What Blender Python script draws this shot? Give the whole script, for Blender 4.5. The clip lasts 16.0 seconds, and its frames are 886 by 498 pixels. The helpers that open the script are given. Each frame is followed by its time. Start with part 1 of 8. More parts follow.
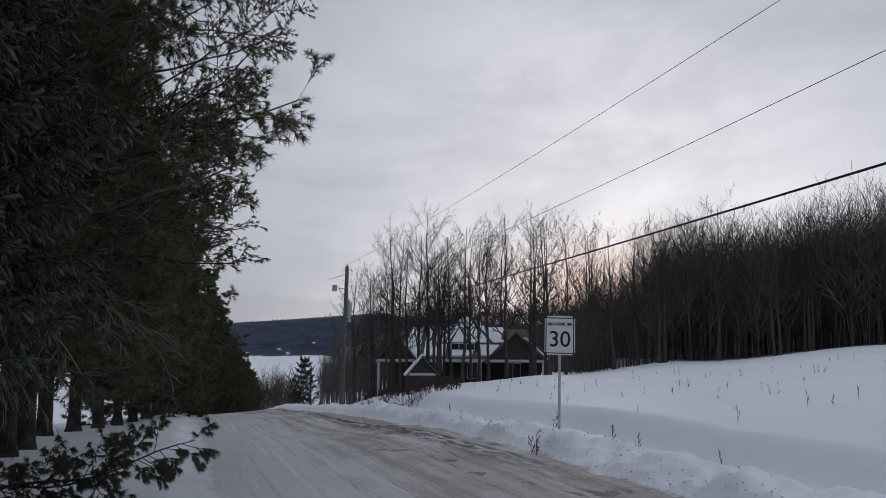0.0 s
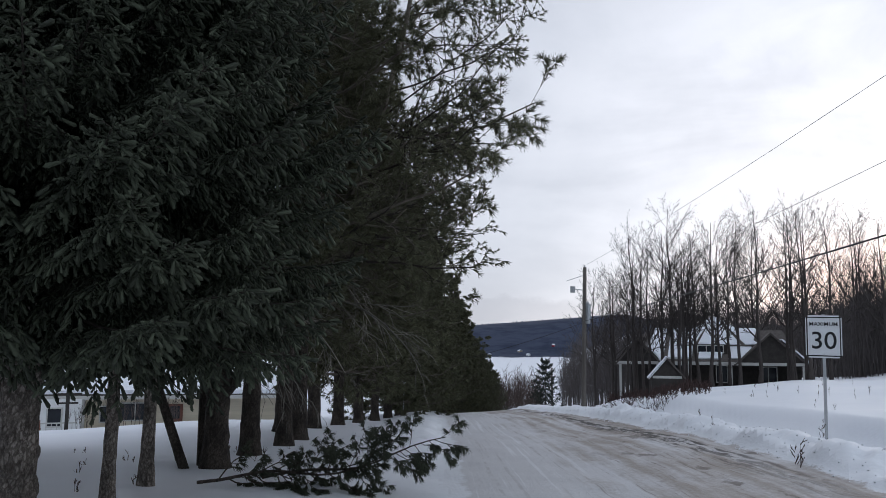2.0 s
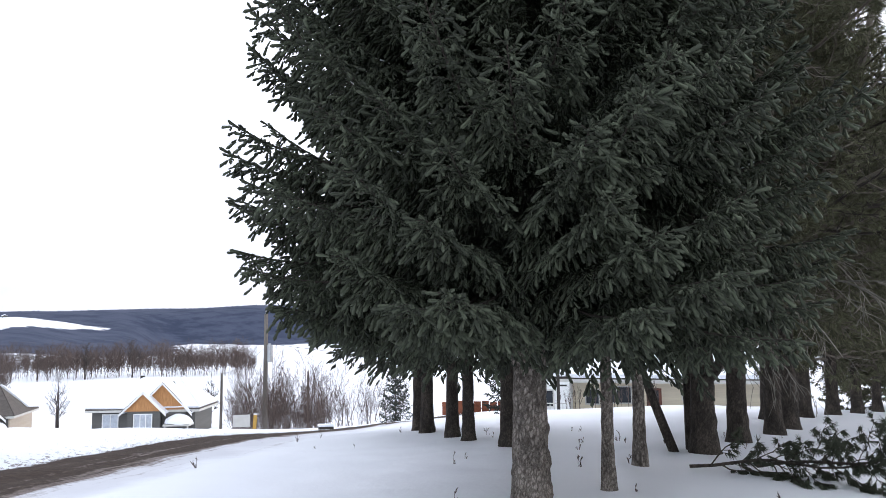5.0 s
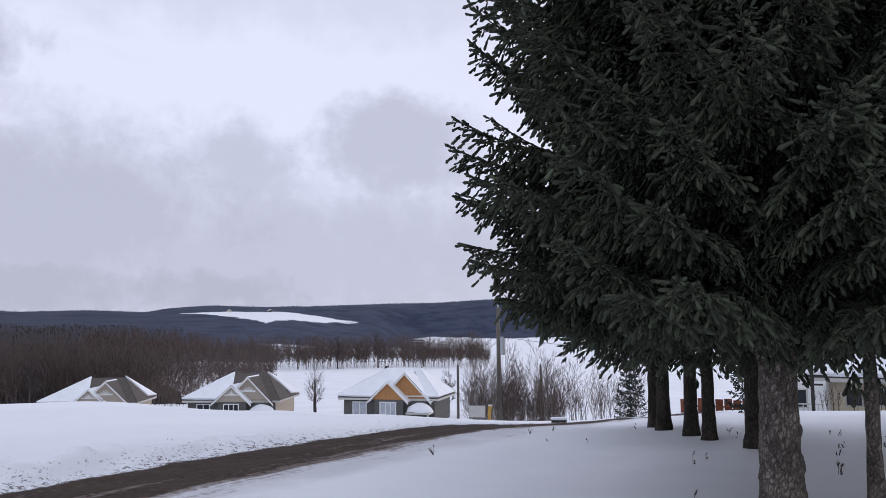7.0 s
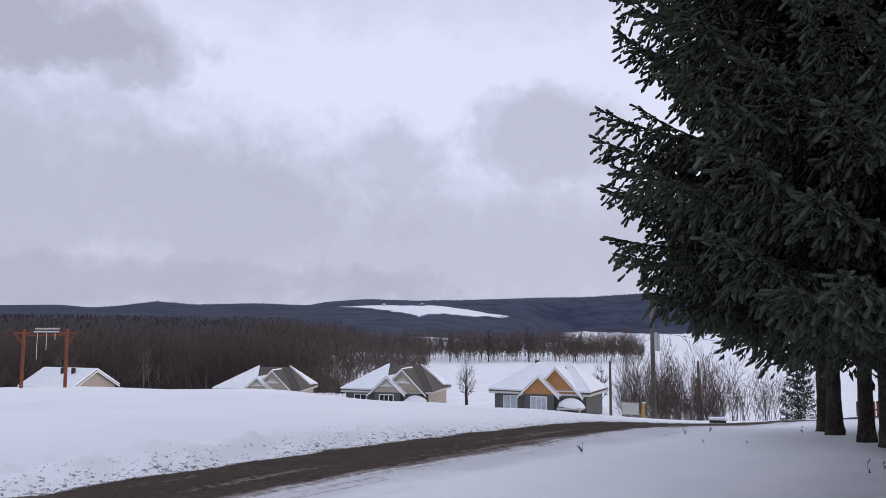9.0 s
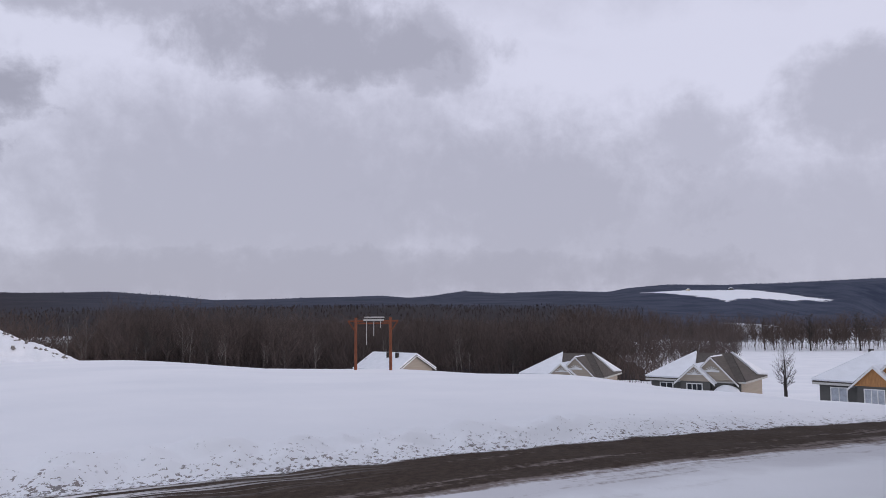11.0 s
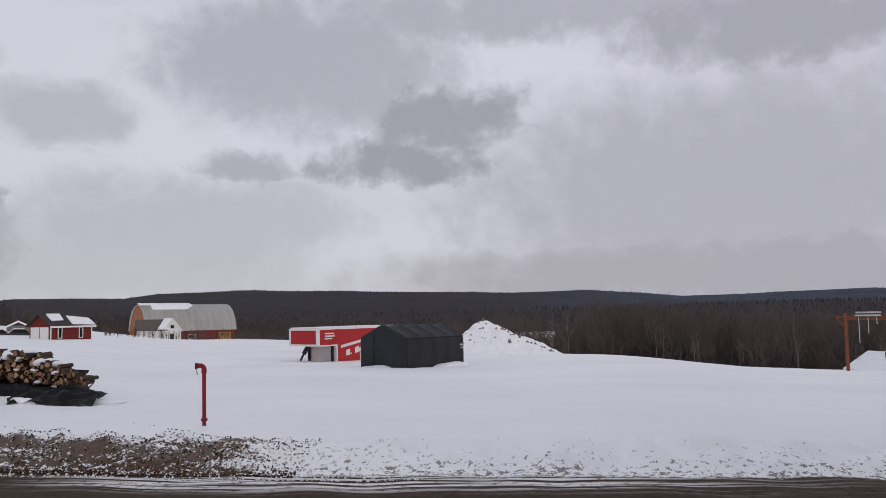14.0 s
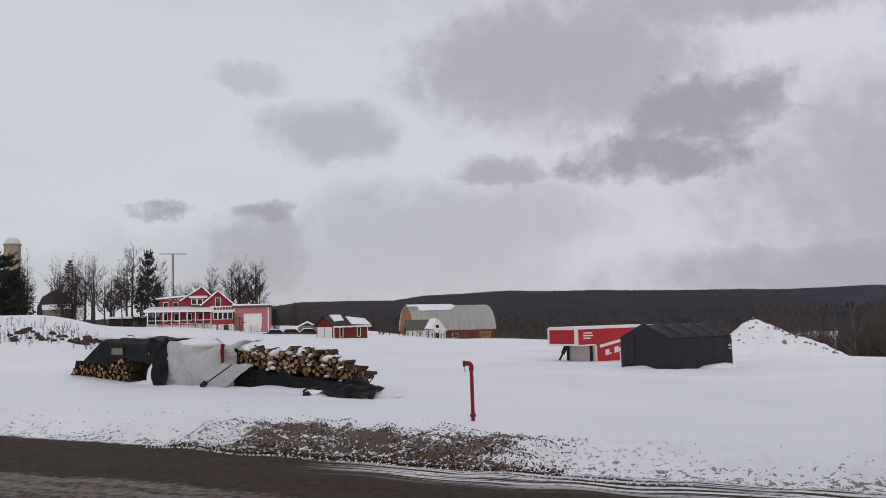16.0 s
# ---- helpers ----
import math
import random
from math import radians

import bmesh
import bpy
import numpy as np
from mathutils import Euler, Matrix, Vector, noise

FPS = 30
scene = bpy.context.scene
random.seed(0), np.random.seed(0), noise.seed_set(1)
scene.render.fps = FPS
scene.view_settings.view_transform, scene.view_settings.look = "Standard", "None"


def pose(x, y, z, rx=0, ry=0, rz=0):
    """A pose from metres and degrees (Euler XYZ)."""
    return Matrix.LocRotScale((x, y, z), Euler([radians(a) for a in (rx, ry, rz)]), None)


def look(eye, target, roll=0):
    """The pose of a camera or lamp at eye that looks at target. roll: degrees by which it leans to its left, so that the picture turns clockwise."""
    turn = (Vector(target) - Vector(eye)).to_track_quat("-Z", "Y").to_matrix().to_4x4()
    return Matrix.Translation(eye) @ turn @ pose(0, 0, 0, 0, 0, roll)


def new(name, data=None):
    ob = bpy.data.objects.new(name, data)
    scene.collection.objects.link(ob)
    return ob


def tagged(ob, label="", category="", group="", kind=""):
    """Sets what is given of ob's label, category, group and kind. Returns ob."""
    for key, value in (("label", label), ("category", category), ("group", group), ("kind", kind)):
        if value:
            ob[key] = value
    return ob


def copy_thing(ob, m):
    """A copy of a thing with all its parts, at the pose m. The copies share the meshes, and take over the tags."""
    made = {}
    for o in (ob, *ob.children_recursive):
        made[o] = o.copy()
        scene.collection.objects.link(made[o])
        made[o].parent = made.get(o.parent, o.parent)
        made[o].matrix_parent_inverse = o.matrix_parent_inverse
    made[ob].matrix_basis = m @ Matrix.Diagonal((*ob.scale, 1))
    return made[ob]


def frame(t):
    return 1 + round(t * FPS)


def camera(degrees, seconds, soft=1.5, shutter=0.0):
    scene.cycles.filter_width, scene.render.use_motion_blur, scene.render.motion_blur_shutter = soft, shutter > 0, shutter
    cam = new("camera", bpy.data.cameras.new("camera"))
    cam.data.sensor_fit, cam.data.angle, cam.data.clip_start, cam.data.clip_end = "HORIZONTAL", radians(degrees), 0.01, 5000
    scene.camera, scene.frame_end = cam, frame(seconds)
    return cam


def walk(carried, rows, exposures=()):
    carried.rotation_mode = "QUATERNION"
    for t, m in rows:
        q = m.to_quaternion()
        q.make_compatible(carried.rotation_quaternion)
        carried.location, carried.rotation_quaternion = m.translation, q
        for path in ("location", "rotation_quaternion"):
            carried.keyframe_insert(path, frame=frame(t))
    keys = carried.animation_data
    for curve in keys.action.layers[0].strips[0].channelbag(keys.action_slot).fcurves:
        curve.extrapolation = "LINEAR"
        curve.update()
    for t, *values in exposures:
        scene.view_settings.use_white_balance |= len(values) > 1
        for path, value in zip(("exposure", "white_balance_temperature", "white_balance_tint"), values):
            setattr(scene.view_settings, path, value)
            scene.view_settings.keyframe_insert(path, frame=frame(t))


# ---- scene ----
cam = camera(59.0, 16.0, 0.75)
PATH = [
    (0, (-0.2, -0.638, 1.627), (-0.219, 1.346, 1.879), 0.3),
    (0.5, (-0.205, -0.656, 1.633), (-0.426, 1.314, 1.898), 0.2),
    (1, (-0.205, -0.671, 1.635), (-0.556, 1.28, 1.901), -0.1),
    (1.5, (-0.216, -0.653, 1.629), (-0.669, 1.278, 1.889), 0.4),
    (2, (-0.227, -0.654, 1.621), (-0.835, 1.235, 1.873), 0.5),
    (2.5, (-0.246, -0.683, 1.614), (-1.028, 1.141, 1.865), 0.5),
    (3, (-0.254, -0.699, 1.618), (-1.218, 1.037, 1.859), 0.1),
    (3.5, (-0.285, -0.706, 1.62), (-1.449, 0.904, 1.847), -0.4),
    (4, (-0.321, -0.69, 1.617), (-1.643, 0.795, 1.834), -0.2),
    (4.5, (-0.314, -0.727, 1.621), (-1.758, 0.641, 1.829), -0.2),
    (5, (-0.299, -0.754, 1.622), (-1.844, 0.498, 1.838), -0.6),
    (7.5, (-0.385, -0.639, 1.601), (-2.263, 0.02, 1.802), -0.3),
    (8, (-0.387, -0.619, 1.605), (-2.289, -0.034, 1.806), -0.3),
    (10.5, (-0.384, -0.59, 1.611), (-2.374, -0.717, 1.775), -0.0),
    (11, (-0.353, -0.591, 1.605), (-2.314, -0.949, 1.766), -0.5),
    (11.5, (-0.339, -0.593, 1.608), (-2.248, -1.166, 1.764), -0.7),
    (12, (-0.333, -0.611, 1.613), (-2.156, -1.421, 1.76), -1.5),
    (12.5, (-0.308, -0.634, 1.614), (-2.028, -1.647, 1.747), -1.5),
    (13, (-0.274, -0.643, 1.625), (-1.855, -1.86, 1.766), -1.5),
    (13.5, (-0.26, -0.65, 1.626), (-1.748, -1.978, 1.783), -1.2),
    (14, (-0.219, -0.642, 1.629), (-1.662, -2.017, 1.795), -1.0),
    (14.5, (-0.231, -0.685, 1.627), (-1.583, -2.148, 1.804), -1.1),
    (15, (-0.209, -0.69, 1.626), (-1.409, -2.28, 1.806), -1.0),
    (15.5, (-0.183, -0.68, 1.626), (-1.224, -2.379, 1.802), -1.1),
    (16, (-0.169, -0.69, 1.624), (-1.1, -2.451, 1.802), -1.3),
]
EXPOSURES = [(0.0, -0.57, 6020, 9), (0.5, -0.36, 5990, 9), (1.0, -0.26, 5960, 8), (1.6, -0.28, 5940, 8), (2.0, -0.02, 5940, 7), (2.5, 0.38, 6050, 7), (3.1, 0.85, 6180, 8), (3.7, 1.48, 6500, 9), (4.6, 1.58, 6400, 9), (5.1, 1.2, 6220, 9), (6.2, 0.5, 6150, 11), (7.4, 0.3, 6080, 15), (8.2, 0.3, 6080, 15), (10.4, 0.08, 6200, 16), (12.0, 0.04, 6420, 15), (13.2, 0.0, 6680, 14), (14.5, 0.0, 6650, 12), (16.0, 0.0, 6700, 12)]
walk(cam, [(t, look(eye, target, roll)) for t, eye, target, roll in PATH], EXPOSURES)

# ---- node helpers ----
class Tree:
    """Short calls for wiring a node tree."""

    def __init__(self, tree):
        self.n, self.l = tree.nodes, tree.links

    def put(self, socket, v):
        if isinstance(v, (int, float, tuple)):
            socket.default_value = v
        else:
            self.l.new(v, socket)

    def op(self, kind, a, b=0.0, c=0.0):
        m = self.n.new("ShaderNodeMath")
        m.operation = kind
        for s, v in zip(m.inputs, (a, b, c)):
            self.put(s, v)
        return m.outputs[0]

    def step(self, v, lo, hi, a=0.0, b=1.0):
        m = self.n.new("ShaderNodeMapRange")
        m.interpolation_type = "SMOOTHSTEP"
        for s, x in zip(m.inputs, (v, lo, hi, a, b)):
            self.put(s, x)
        return m.outputs[0]

    def noise(self, vec, scale, detail=4.0, rough=0.55, warp=0.0):
        m = self.n.new("ShaderNodeTexNoise")
        self.put(m.inputs["Vector"], vec)
        m.inputs["Scale"].default_value, m.inputs["Detail"].default_value = scale, detail
        m.inputs["Roughness"].default_value, m.inputs["Distortion"].default_value = rough, warp
        return m.outputs["Fac"]

    def mix(self, f, a, b):
        m = self.n.new("ShaderNodeMix")
        m.data_type = "RGBA"
        self.put(m.inputs["Factor"], f)
        for s, v in ((m.inputs[6], a), (m.inputs[7], b)):
            self.put(s, (*v, 1.0) if isinstance(v, tuple) and len(v) == 3 else v)
        return m.outputs[2]

    def scale(self, col, f):
        m = self.n.new("ShaderNodeVectorMath")
        m.operation = "SCALE"
        self.put(m.inputs[0], col)
        self.put(m.inputs["Scale"], f)
        return m.outputs[0]

    def add(self, a, b):
        m = self.n.new("ShaderNodeVectorMath")
        m.operation = "ADD"
        self.put(m.inputs[0], a)
        self.put(m.inputs[1], b)
        return m.outputs[0]

    def coords(self, kind="Object", move=(0, 0, 0), turn=0.0, size=(1, 1, 1)):
        t = self.n.new("ShaderNodeTexCoord")
        m = self.n.new("ShaderNodeMapping")
        m.vector_type = "TEXTURE"
        m.inputs["Location"].default_value = move
        m.inputs["Rotation"].default_value = (0, 0, radians(turn))
        m.inputs["Scale"].default_value = size
        self.l.new(t.outputs[kind], m.inputs["Vector"])
        return m.outputs[0]

    def split(self, v):
        m = self.n.new("ShaderNodeSeparateXYZ")
        self.put(m.inputs[0], v)
        return m.outputs


# ---- light: a low sun behind broken cloud ----
SUN_AZ, SUN_EL = -12.5, 6.5
world = bpy.data.worlds.new("sky")
scene.world = world
world.use_nodes = True
world.node_tree.nodes.clear()
W = Tree(world.node_tree)
w_out = W.n.new("ShaderNodeOutputWorld")
w_bg = W.n.new("ShaderNodeBackground")
w_sky = W.n.new("ShaderNodeTexSky")
w_sky.sky_type, w_sky.sun_disc = "NISHITA", False
w_sky.sun_elevation, w_sky.sun_rotation = radians(SUN_EL), radians(-SUN_AZ)
d = W.coords("Generated")
dx, dy, dz = W.split(d)
# bearing (0 at the lake side, positive to the left of it) and height, in degrees
bearing = W.op("MULTIPLY", W.op("ARCTAN2", W.op("MULTIPLY", dy, -1.0), W.op("MULTIPLY", dx, -1.0)), 57.296)
height = W.op("MULTIPLY", W.op("ARCSINE", dz), 57.296)
rough_a = W.op("SUBTRACT", W.noise(d, 9.0, 6.0, 0.6, 0.3), 0.5)
rough_b = W.op("SUBTRACT", W.noise(d, 27.0, 6.0, 0.62, 0.2), 0.5)
broad = W.noise(W.coords("Generated", size=(1, 1, 0.35)), 2.6, 5.0, 0.55, 0.4)
ragged = W.op("ADD", W.op("MULTIPLY", rough_a, 3.6), W.op("MULTIPLY", rough_b, 2.4))
drift = W.coords("Generated", move=(3.1, 1.7, 0.4), size=(1, 1, 0.6))
bearing_w = W.op("ADD", bearing, W.op("MULTIPLY", W.op("SUBTRACT", W.noise(d, 26.0, 6.0, 0.6), 0.5), 4.5))
height_w = W.op("ADD", height, W.op("MULTIPLY", W.op("SUBTRACT", W.noise(drift, 20.0, 6.0, 0.6), 0.5), 2.8))


def cloud(az, el, wide, tall, soft=0.8):
    """How far a heap of cloud about a bearing and height covers the sky."""
    a = W.op("POWER", W.op("ABSOLUTE", W.op("DIVIDE", W.op("SUBTRACT", bearing_w, az - 90.0), wide)), 2.0)
    b = W.op("POWER", W.op("ABSOLUTE", W.op("DIVIDE", W.op("SUBTRACT", height_w, el), tall)), 2.0)
    return W.step(W.op("ADD", W.op("ADD", a, b), ragged), 0.2, 0.5 + 2.3 * soft, 1.0, 0.0)


CLOUDS = [(143.1, 17.7, 8.6, 3.7, 1.0, 0.62), (132.8, 13.9, 5.6, 2.5, 0.7, 0.85), (136.0, 11.0, 6.6, 1.8, 0.6, 0.88), (127.0, 21.7, 13.0, 2.0, 0.9, 0.62), (160.4, 13.7, 3.6, 1.6, 1.1, 0.5),
          (148.1, 10.5, 3.0, 0.9, 0.9, 0.65), (148.0, 6.9, 6.5, 2.0, 1.3, 0.45), (165.3, 7.9, 2.2, 0.9, 0.7, 0.8), (165.2, 5.2, 3.0, 2.4, 1.2, 0.62), (171.9, 7.9, 1.8, 0.5, 0.8, 0.75), (166.3, 17.3, 2.0, 0.8, 1.2, 0.35),
          (112.0, 8.5, 15.0, 5.6, 1.4, 0.60), (110.0, 19.2, 10.5, 2.8, 0.8, 0.75), (101.5, 19.0, 4.0, 2.8, 0.9, 0.6), (84.8, 11.6, 2.6, 2.0, 1.0, 0.3), (95.0, 8.0, 13.0, 4.8, 1.2, 0.62), (71.2, 13.0, 5.2, 3.0, 0.9, 0.55),
          (82.2, 11.4, 3.4, 2.4, 1.0, 0.5), (84.5, 5.0, 24.0, 4.0, 1.5, 0.55), (106.0, 2.8, 24.0, 1.8, 1.6, 0.72), (153.0, 6.0, 8.5, 2.6, 1.3, 0.45), (158.0, 4.0, 12.0, 2.4, 1.6, 0.4), (162.0, 3.0, 20.0, 1.6, 1.8, 0.25),
          (13.0, 2.6, 9.0, 0.8, 1.2, 0.35), (100.0, 26.0, 60.0, 3.5, 1.5, 0.25)]
cover = W.step(broad, 0.46, 0.72, 0.0, 0.16)
for az, el, wide, tall, soft, deep in CLOUDS:
    cover = W.op("MAXIMUM", cover, W.op("MULTIPLY", cloud(az, el, wide, tall, soft), deep))
veil = W.mix(W.step(bearing, 25.0, 95.0), (0.66, 0.675, 0.77), (0.60, 0.64, 0.71))
veil = W.mix(W.step(bearing, -75.0, -10.0), (0.64, 0.64, 0.69), veil)
clouded = W.mix(cover, veil, (0.30, 0.305, 0.36))
# the sun's glow through the cloud
sun_dir = Vector((-math.sin(radians(SUN_AZ)) * math.cos(radians(SUN_EL)), math.cos(radians(SUN_AZ)) * math.cos(radians(SUN_EL)), math.sin(radians(SUN_EL))))
dot = W.n.new("ShaderNodeVectorMath")
dot.operation = "DOT_PRODUCT"
W.l.new(d, dot.inputs[0])
dot.inputs[1].default_value = sun_dir
glow = dot.outputs["Value"]
wide_glow = W.op("POWER", W.op("MAXIMUM", glow, 0.0), 14.0)
near_glow = W.op("POWER", W.op("MAXIMUM", glow, 0.0), 110.0)
low = W.step(height, 9.0, 3.0)
clouded = W.add(clouded, W.scale((0.76, 0.68, 0.64), W.op("MULTIPLY", wide_glow, W.step(W.op("ADD", broad, W.op("MULTIPLY", rough_a, 0.4)), 0.25, 0.75, 1.1, 0.5))))
clouded = W.add(clouded, W.scale((1.15, 0.50, 0.20), W.op("MULTIPLY", near_glow, low)))
day = W.mix(0.95, W.scale(w_sky.outputs[0], 0.1), clouded)
W.l.new(day, w_bg.inputs["Color"])
w_bg.inputs["Strength"].default_value = 1.0
W.l.new(w_bg.outputs[0], w_out.inputs["Surface"])
sun = bpy.data.lights.new("sun", "SUN")
sun.energy, sun.angle, sun.color = 0.5, radians(14), (1.0, 0.9, 0.8)
sun_ob = new("sun", sun)
sun_ob.matrix_world = look(tuple(sun_dir * 50), (0, 0, 0))

# ---- materials ----
def material(name, rough=0.8, metal=0.0):
    m = bpy.data.materials.new(name)
    m.use_nodes = True
    b = m.node_tree.nodes["Principled BSDF"]
    b.inputs["Roughness"].default_value = rough
    b.inputs["Metallic"].default_value = metal
    b.inputs["Specular IOR Level"].default_value = 0.3
    return m, Tree(m.node_tree), b


def bump(t, b, h, dist, strength=1.0):
    bp = t.n.new("ShaderNodeBump")
    bp.inputs["Distance"].default_value, bp.inputs["Strength"].default_value = dist, strength
    t.put(bp.inputs["Height"], h)
    t.l.new(bp.outputs[0], b.inputs["Normal"])


def plain(name, color, rough=0.8, metal=0.0, vary=0.2, scale=3.0, relief=0.0, size=(1, 1, 1), each=0.0, glow=0.0, piece=0.0):
    """A surface with grain at two scales; each: how far single islands differ; piece: whole objects; glow: light let through leaves."""
    m, t, b = material(name, rough, metal)
    v = t.coords(size=size)
    fine = t.noise(v, scale * 9, 3.0)
    f = t.op("ADD", t.op("MULTIPLY", t.noise(v, scale, 5.0), 0.6), t.op("MULTIPLY", fine, 0.4))
    f = t.step(f, 0.3, 0.7, 1 - vary, 1 + vary)
    if each:
        info = t.n.new("ShaderNodeNewGeometry")
        f = t.op("MULTIPLY", f, t.step(info.outputs["Random Per Island"], 0.0, 1.0, 1 - each, 1 + each))
    if piece:
        info = t.n.new("ShaderNodeObjectInfo")
        f = t.op("MULTIPLY", f, t.step(info.outputs["Random"], 0.0, 1.0, 1 - piece, 1 + piece))
    col = t.scale(color, f)
    t.l.new(col, b.inputs["Base Color"])
    if glow:
        thin, both = t.n.new("ShaderNodeBsdfTranslucent"), t.n.new("ShaderNodeMixShader")
        t.l.new(t.scale(col, 1.3), thin.inputs["Color"])
        both.inputs[0].default_value = glow
        t.l.new(b.outputs[0], both.inputs[1])
        t.l.new(thin.outputs[0], both.inputs[2])
        t.l.new(both.outputs[0], t.n["Material Output"].inputs["Surface"])
    if relief:
        bump(t, b, fine, relief)
    return m


def verge(t):
    """Snow colour, with sand and slush thrown onto the banks beside the side road."""
    v = t.coords()
    big, mid = t.noise(v, 0.12, 4.0), t.noise(v, 1.6, 5.0)
    u, along, _ = t.split(t.coords(move=(B[0], B[1], 0), turn=39.9))
    across = t.op("MULTIPLY", u, -1.0)
    fling = t.op("MULTIPLY", t.step(across, -0.7, -0.1), t.step(across, 0.2, 1.7, 1.0, 0.0))
    sandy = t.op("MULTIPLY", t.step(along, 2.4, 4.0), t.step(along, 6.6, 8.8, 1.0, 0.0))
    layer = t.noise(t.coords(move=(B[0], B[1], 0), turn=39.9, size=(0.16, 1.1, 1)), 1.0, 6.0, 0.75)
    grain = t.noise(v, 13.0, 6.0, 0.8)
    reach = t.step(t.op("ADD", across, t.op("MULTIPLY", mid, 1.0)), 1.15, 1.9, 1.0, 0.0)
    cover = t.op("ADD", t.op("MULTIPLY", layer, 0.62), t.op("MULTIPLY", grain, 0.65))
    spread = t.op("MULTIPLY", t.op("SUBTRACT", t.op("MULTIPLY", sandy, reach), 1.0), 0.34)
    sand = t.op("MULTIPLY", t.step(t.op("MULTIPLY", sandy, reach), 0.02, 0.1), t.step(t.op("ADD", cover, spread), 0.55, 0.60))
    dirt = t.op("MAXIMUM", t.op("MULTIPLY", t.op("MULTIPLY", fling, t.step(t.op("ADD", t.noise(v, 11.0, 3.0, 0.75), t.step(across, -0.3, 1.1, 0.10, -0.07)), 0.59, 0.65)), 0.75), t.op("MULTIPLY", sand, 0.96))
    clean = t.mix(t.step(big, 0.3, 0.7), (0.80, 0.82, 0.86), (0.88, 0.89, 0.92))
    return t.mix(dirt, clean, t.mix(t.step(t.op("ADD", t.op("MULTIPLY", grain, 0.5), t.op("MULTIPLY", layer, 0.5)), 0.35, 0.65), (0.020, 0.010, 0.005), (0.105, 0.052, 0.023)))


def make_snow():
    m, t, b = material("snow", 0.55)
    v = t.coords()
    mid, fine = t.noise(v, 1.6, 5.0), t.noise(v, 14.0, 4.0, 0.65)
    t.l.new(verge(t), b.inputs["Base Color"])
    h = t.op("ADD", t.op("MULTIPLY", mid, 0.6), t.op("MULTIPLY", fine, 0.16))
    bump(t, b, h, 0.07, 0.55)
    return m


def make_road():
    m, t, b = material("packed_road", 0.7)
    turn = t.coords(move=(A[0], A[1], 0), turn=18.2)
    x, y, _ = t.split(turn)
    streak = t.noise(t.coords(move=(A[0], A[1], 0), turn=18.2, size=(0.35, 6.0, 1)), 1.0, 5.0, 0.6)
    blot = t.noise(turn, 0.55, 5.0, 0.65)
    fine = t.noise(turn, 12.0, 4.0, 0.7)
    bare = t.op("ADD", t.op("ADD", t.op("MULTIPLY", streak, 0.9), t.op("MULTIPLY", blot, 0.5)), t.op("MULTIPLY", fine, 0.35))
    bare = t.op("ADD", bare, t.step(x, 0.4, 3.6, -0.34, 0.10))
    col = t.mix(t.step(bare, 0.72, 1.12), (0.63, 0.62, 0.63), (0.36, 0.315, 0.28))
    wet = t.op("MULTIPLY", t.step(t.noise(t.coords(move=(A[0], A[1], 0), turn=18.2, size=(0.7, 1.6, 1)), 1.0, 5.0, 0.6), 0.60, 0.66), t.step(x, 2.0, 3.6))
    col = t.mix(t.op("MAXIMUM", t.step(bare, 1.1, 1.35), t.op("MULTIPLY", wet, 0.8)), col, (0.14, 0.115, 0.095))
    rut = t.noise(t.coords(move=(A[0], A[1], 0), turn=18.2, size=(0.10, 7.0, 1)), 1.0, 4.0, 0.6)
    grit = t.noise(t.coords(move=(A[0], A[1], 0), turn=18.2, size=(0.5, 1.3, 1)), 2.2, 6.0, 0.7)
    col = t.mix(t.op("MULTIPLY", t.op("MULTIPLY", t.step(rut, 0.55, 0.66), t.step(grit, 0.42, 0.6)), t.step(x, 1.0, 2.4, 0.25, 0.75)), col, (0.20, 0.165, 0.14))
    col = t.mix(t.op("MULTIPLY", t.step(rut, 0.44, 0.34), t.step(x, 3.4, 1.2, 0.0, 0.7)), col, (0.78, 0.78, 0.80))
    wet_edge = t.op("MULTIPLY", t.op("MULTIPLY", t.step(x, WIDE_A - 1.1, WIDE_A - 0.75), t.step(x, WIDE_A - 0.35, WIDE_A - 0.2, 1.0, 0.0)), t.step(t.op("ADD", t.op("MULTIPLY", grit, 0.6), t.op("MULTIPLY", rut, 0.5)), 0.50, 0.60))
    col = t.mix(t.op("MULTIPLY", wet_edge, t.step(y, 0.0, 6.0, 0.3, 0.95)), col, (0.05, 0.042, 0.036))
    rim = t.op("ADD", t.op("MULTIPLY", t.noise(turn, 1.3, 4.0), 0.5), t.op("MULTIPLY", fine, 0.25))
    edge = t.op("MAXIMUM", t.step(t.op("ADD", x, rim), 0.40, 0.52, 1.0, 0.0), t.step(t.op("SUBTRACT", x, rim), WIDE_A - 0.42, WIDE_A - 0.30))
    edge = t.op("MAXIMUM", edge, t.step(t.op("ADD", y, rim), -6.2, -4.6, 1.0, 0.0))
    col = t.mix(edge, col, (0.80, 0.81, 0.84))
    t.l.new(col, b.inputs["Base Color"])
    bump(t, b, t.op("ADD", streak, fine), 0.03, 0.6)
    return m


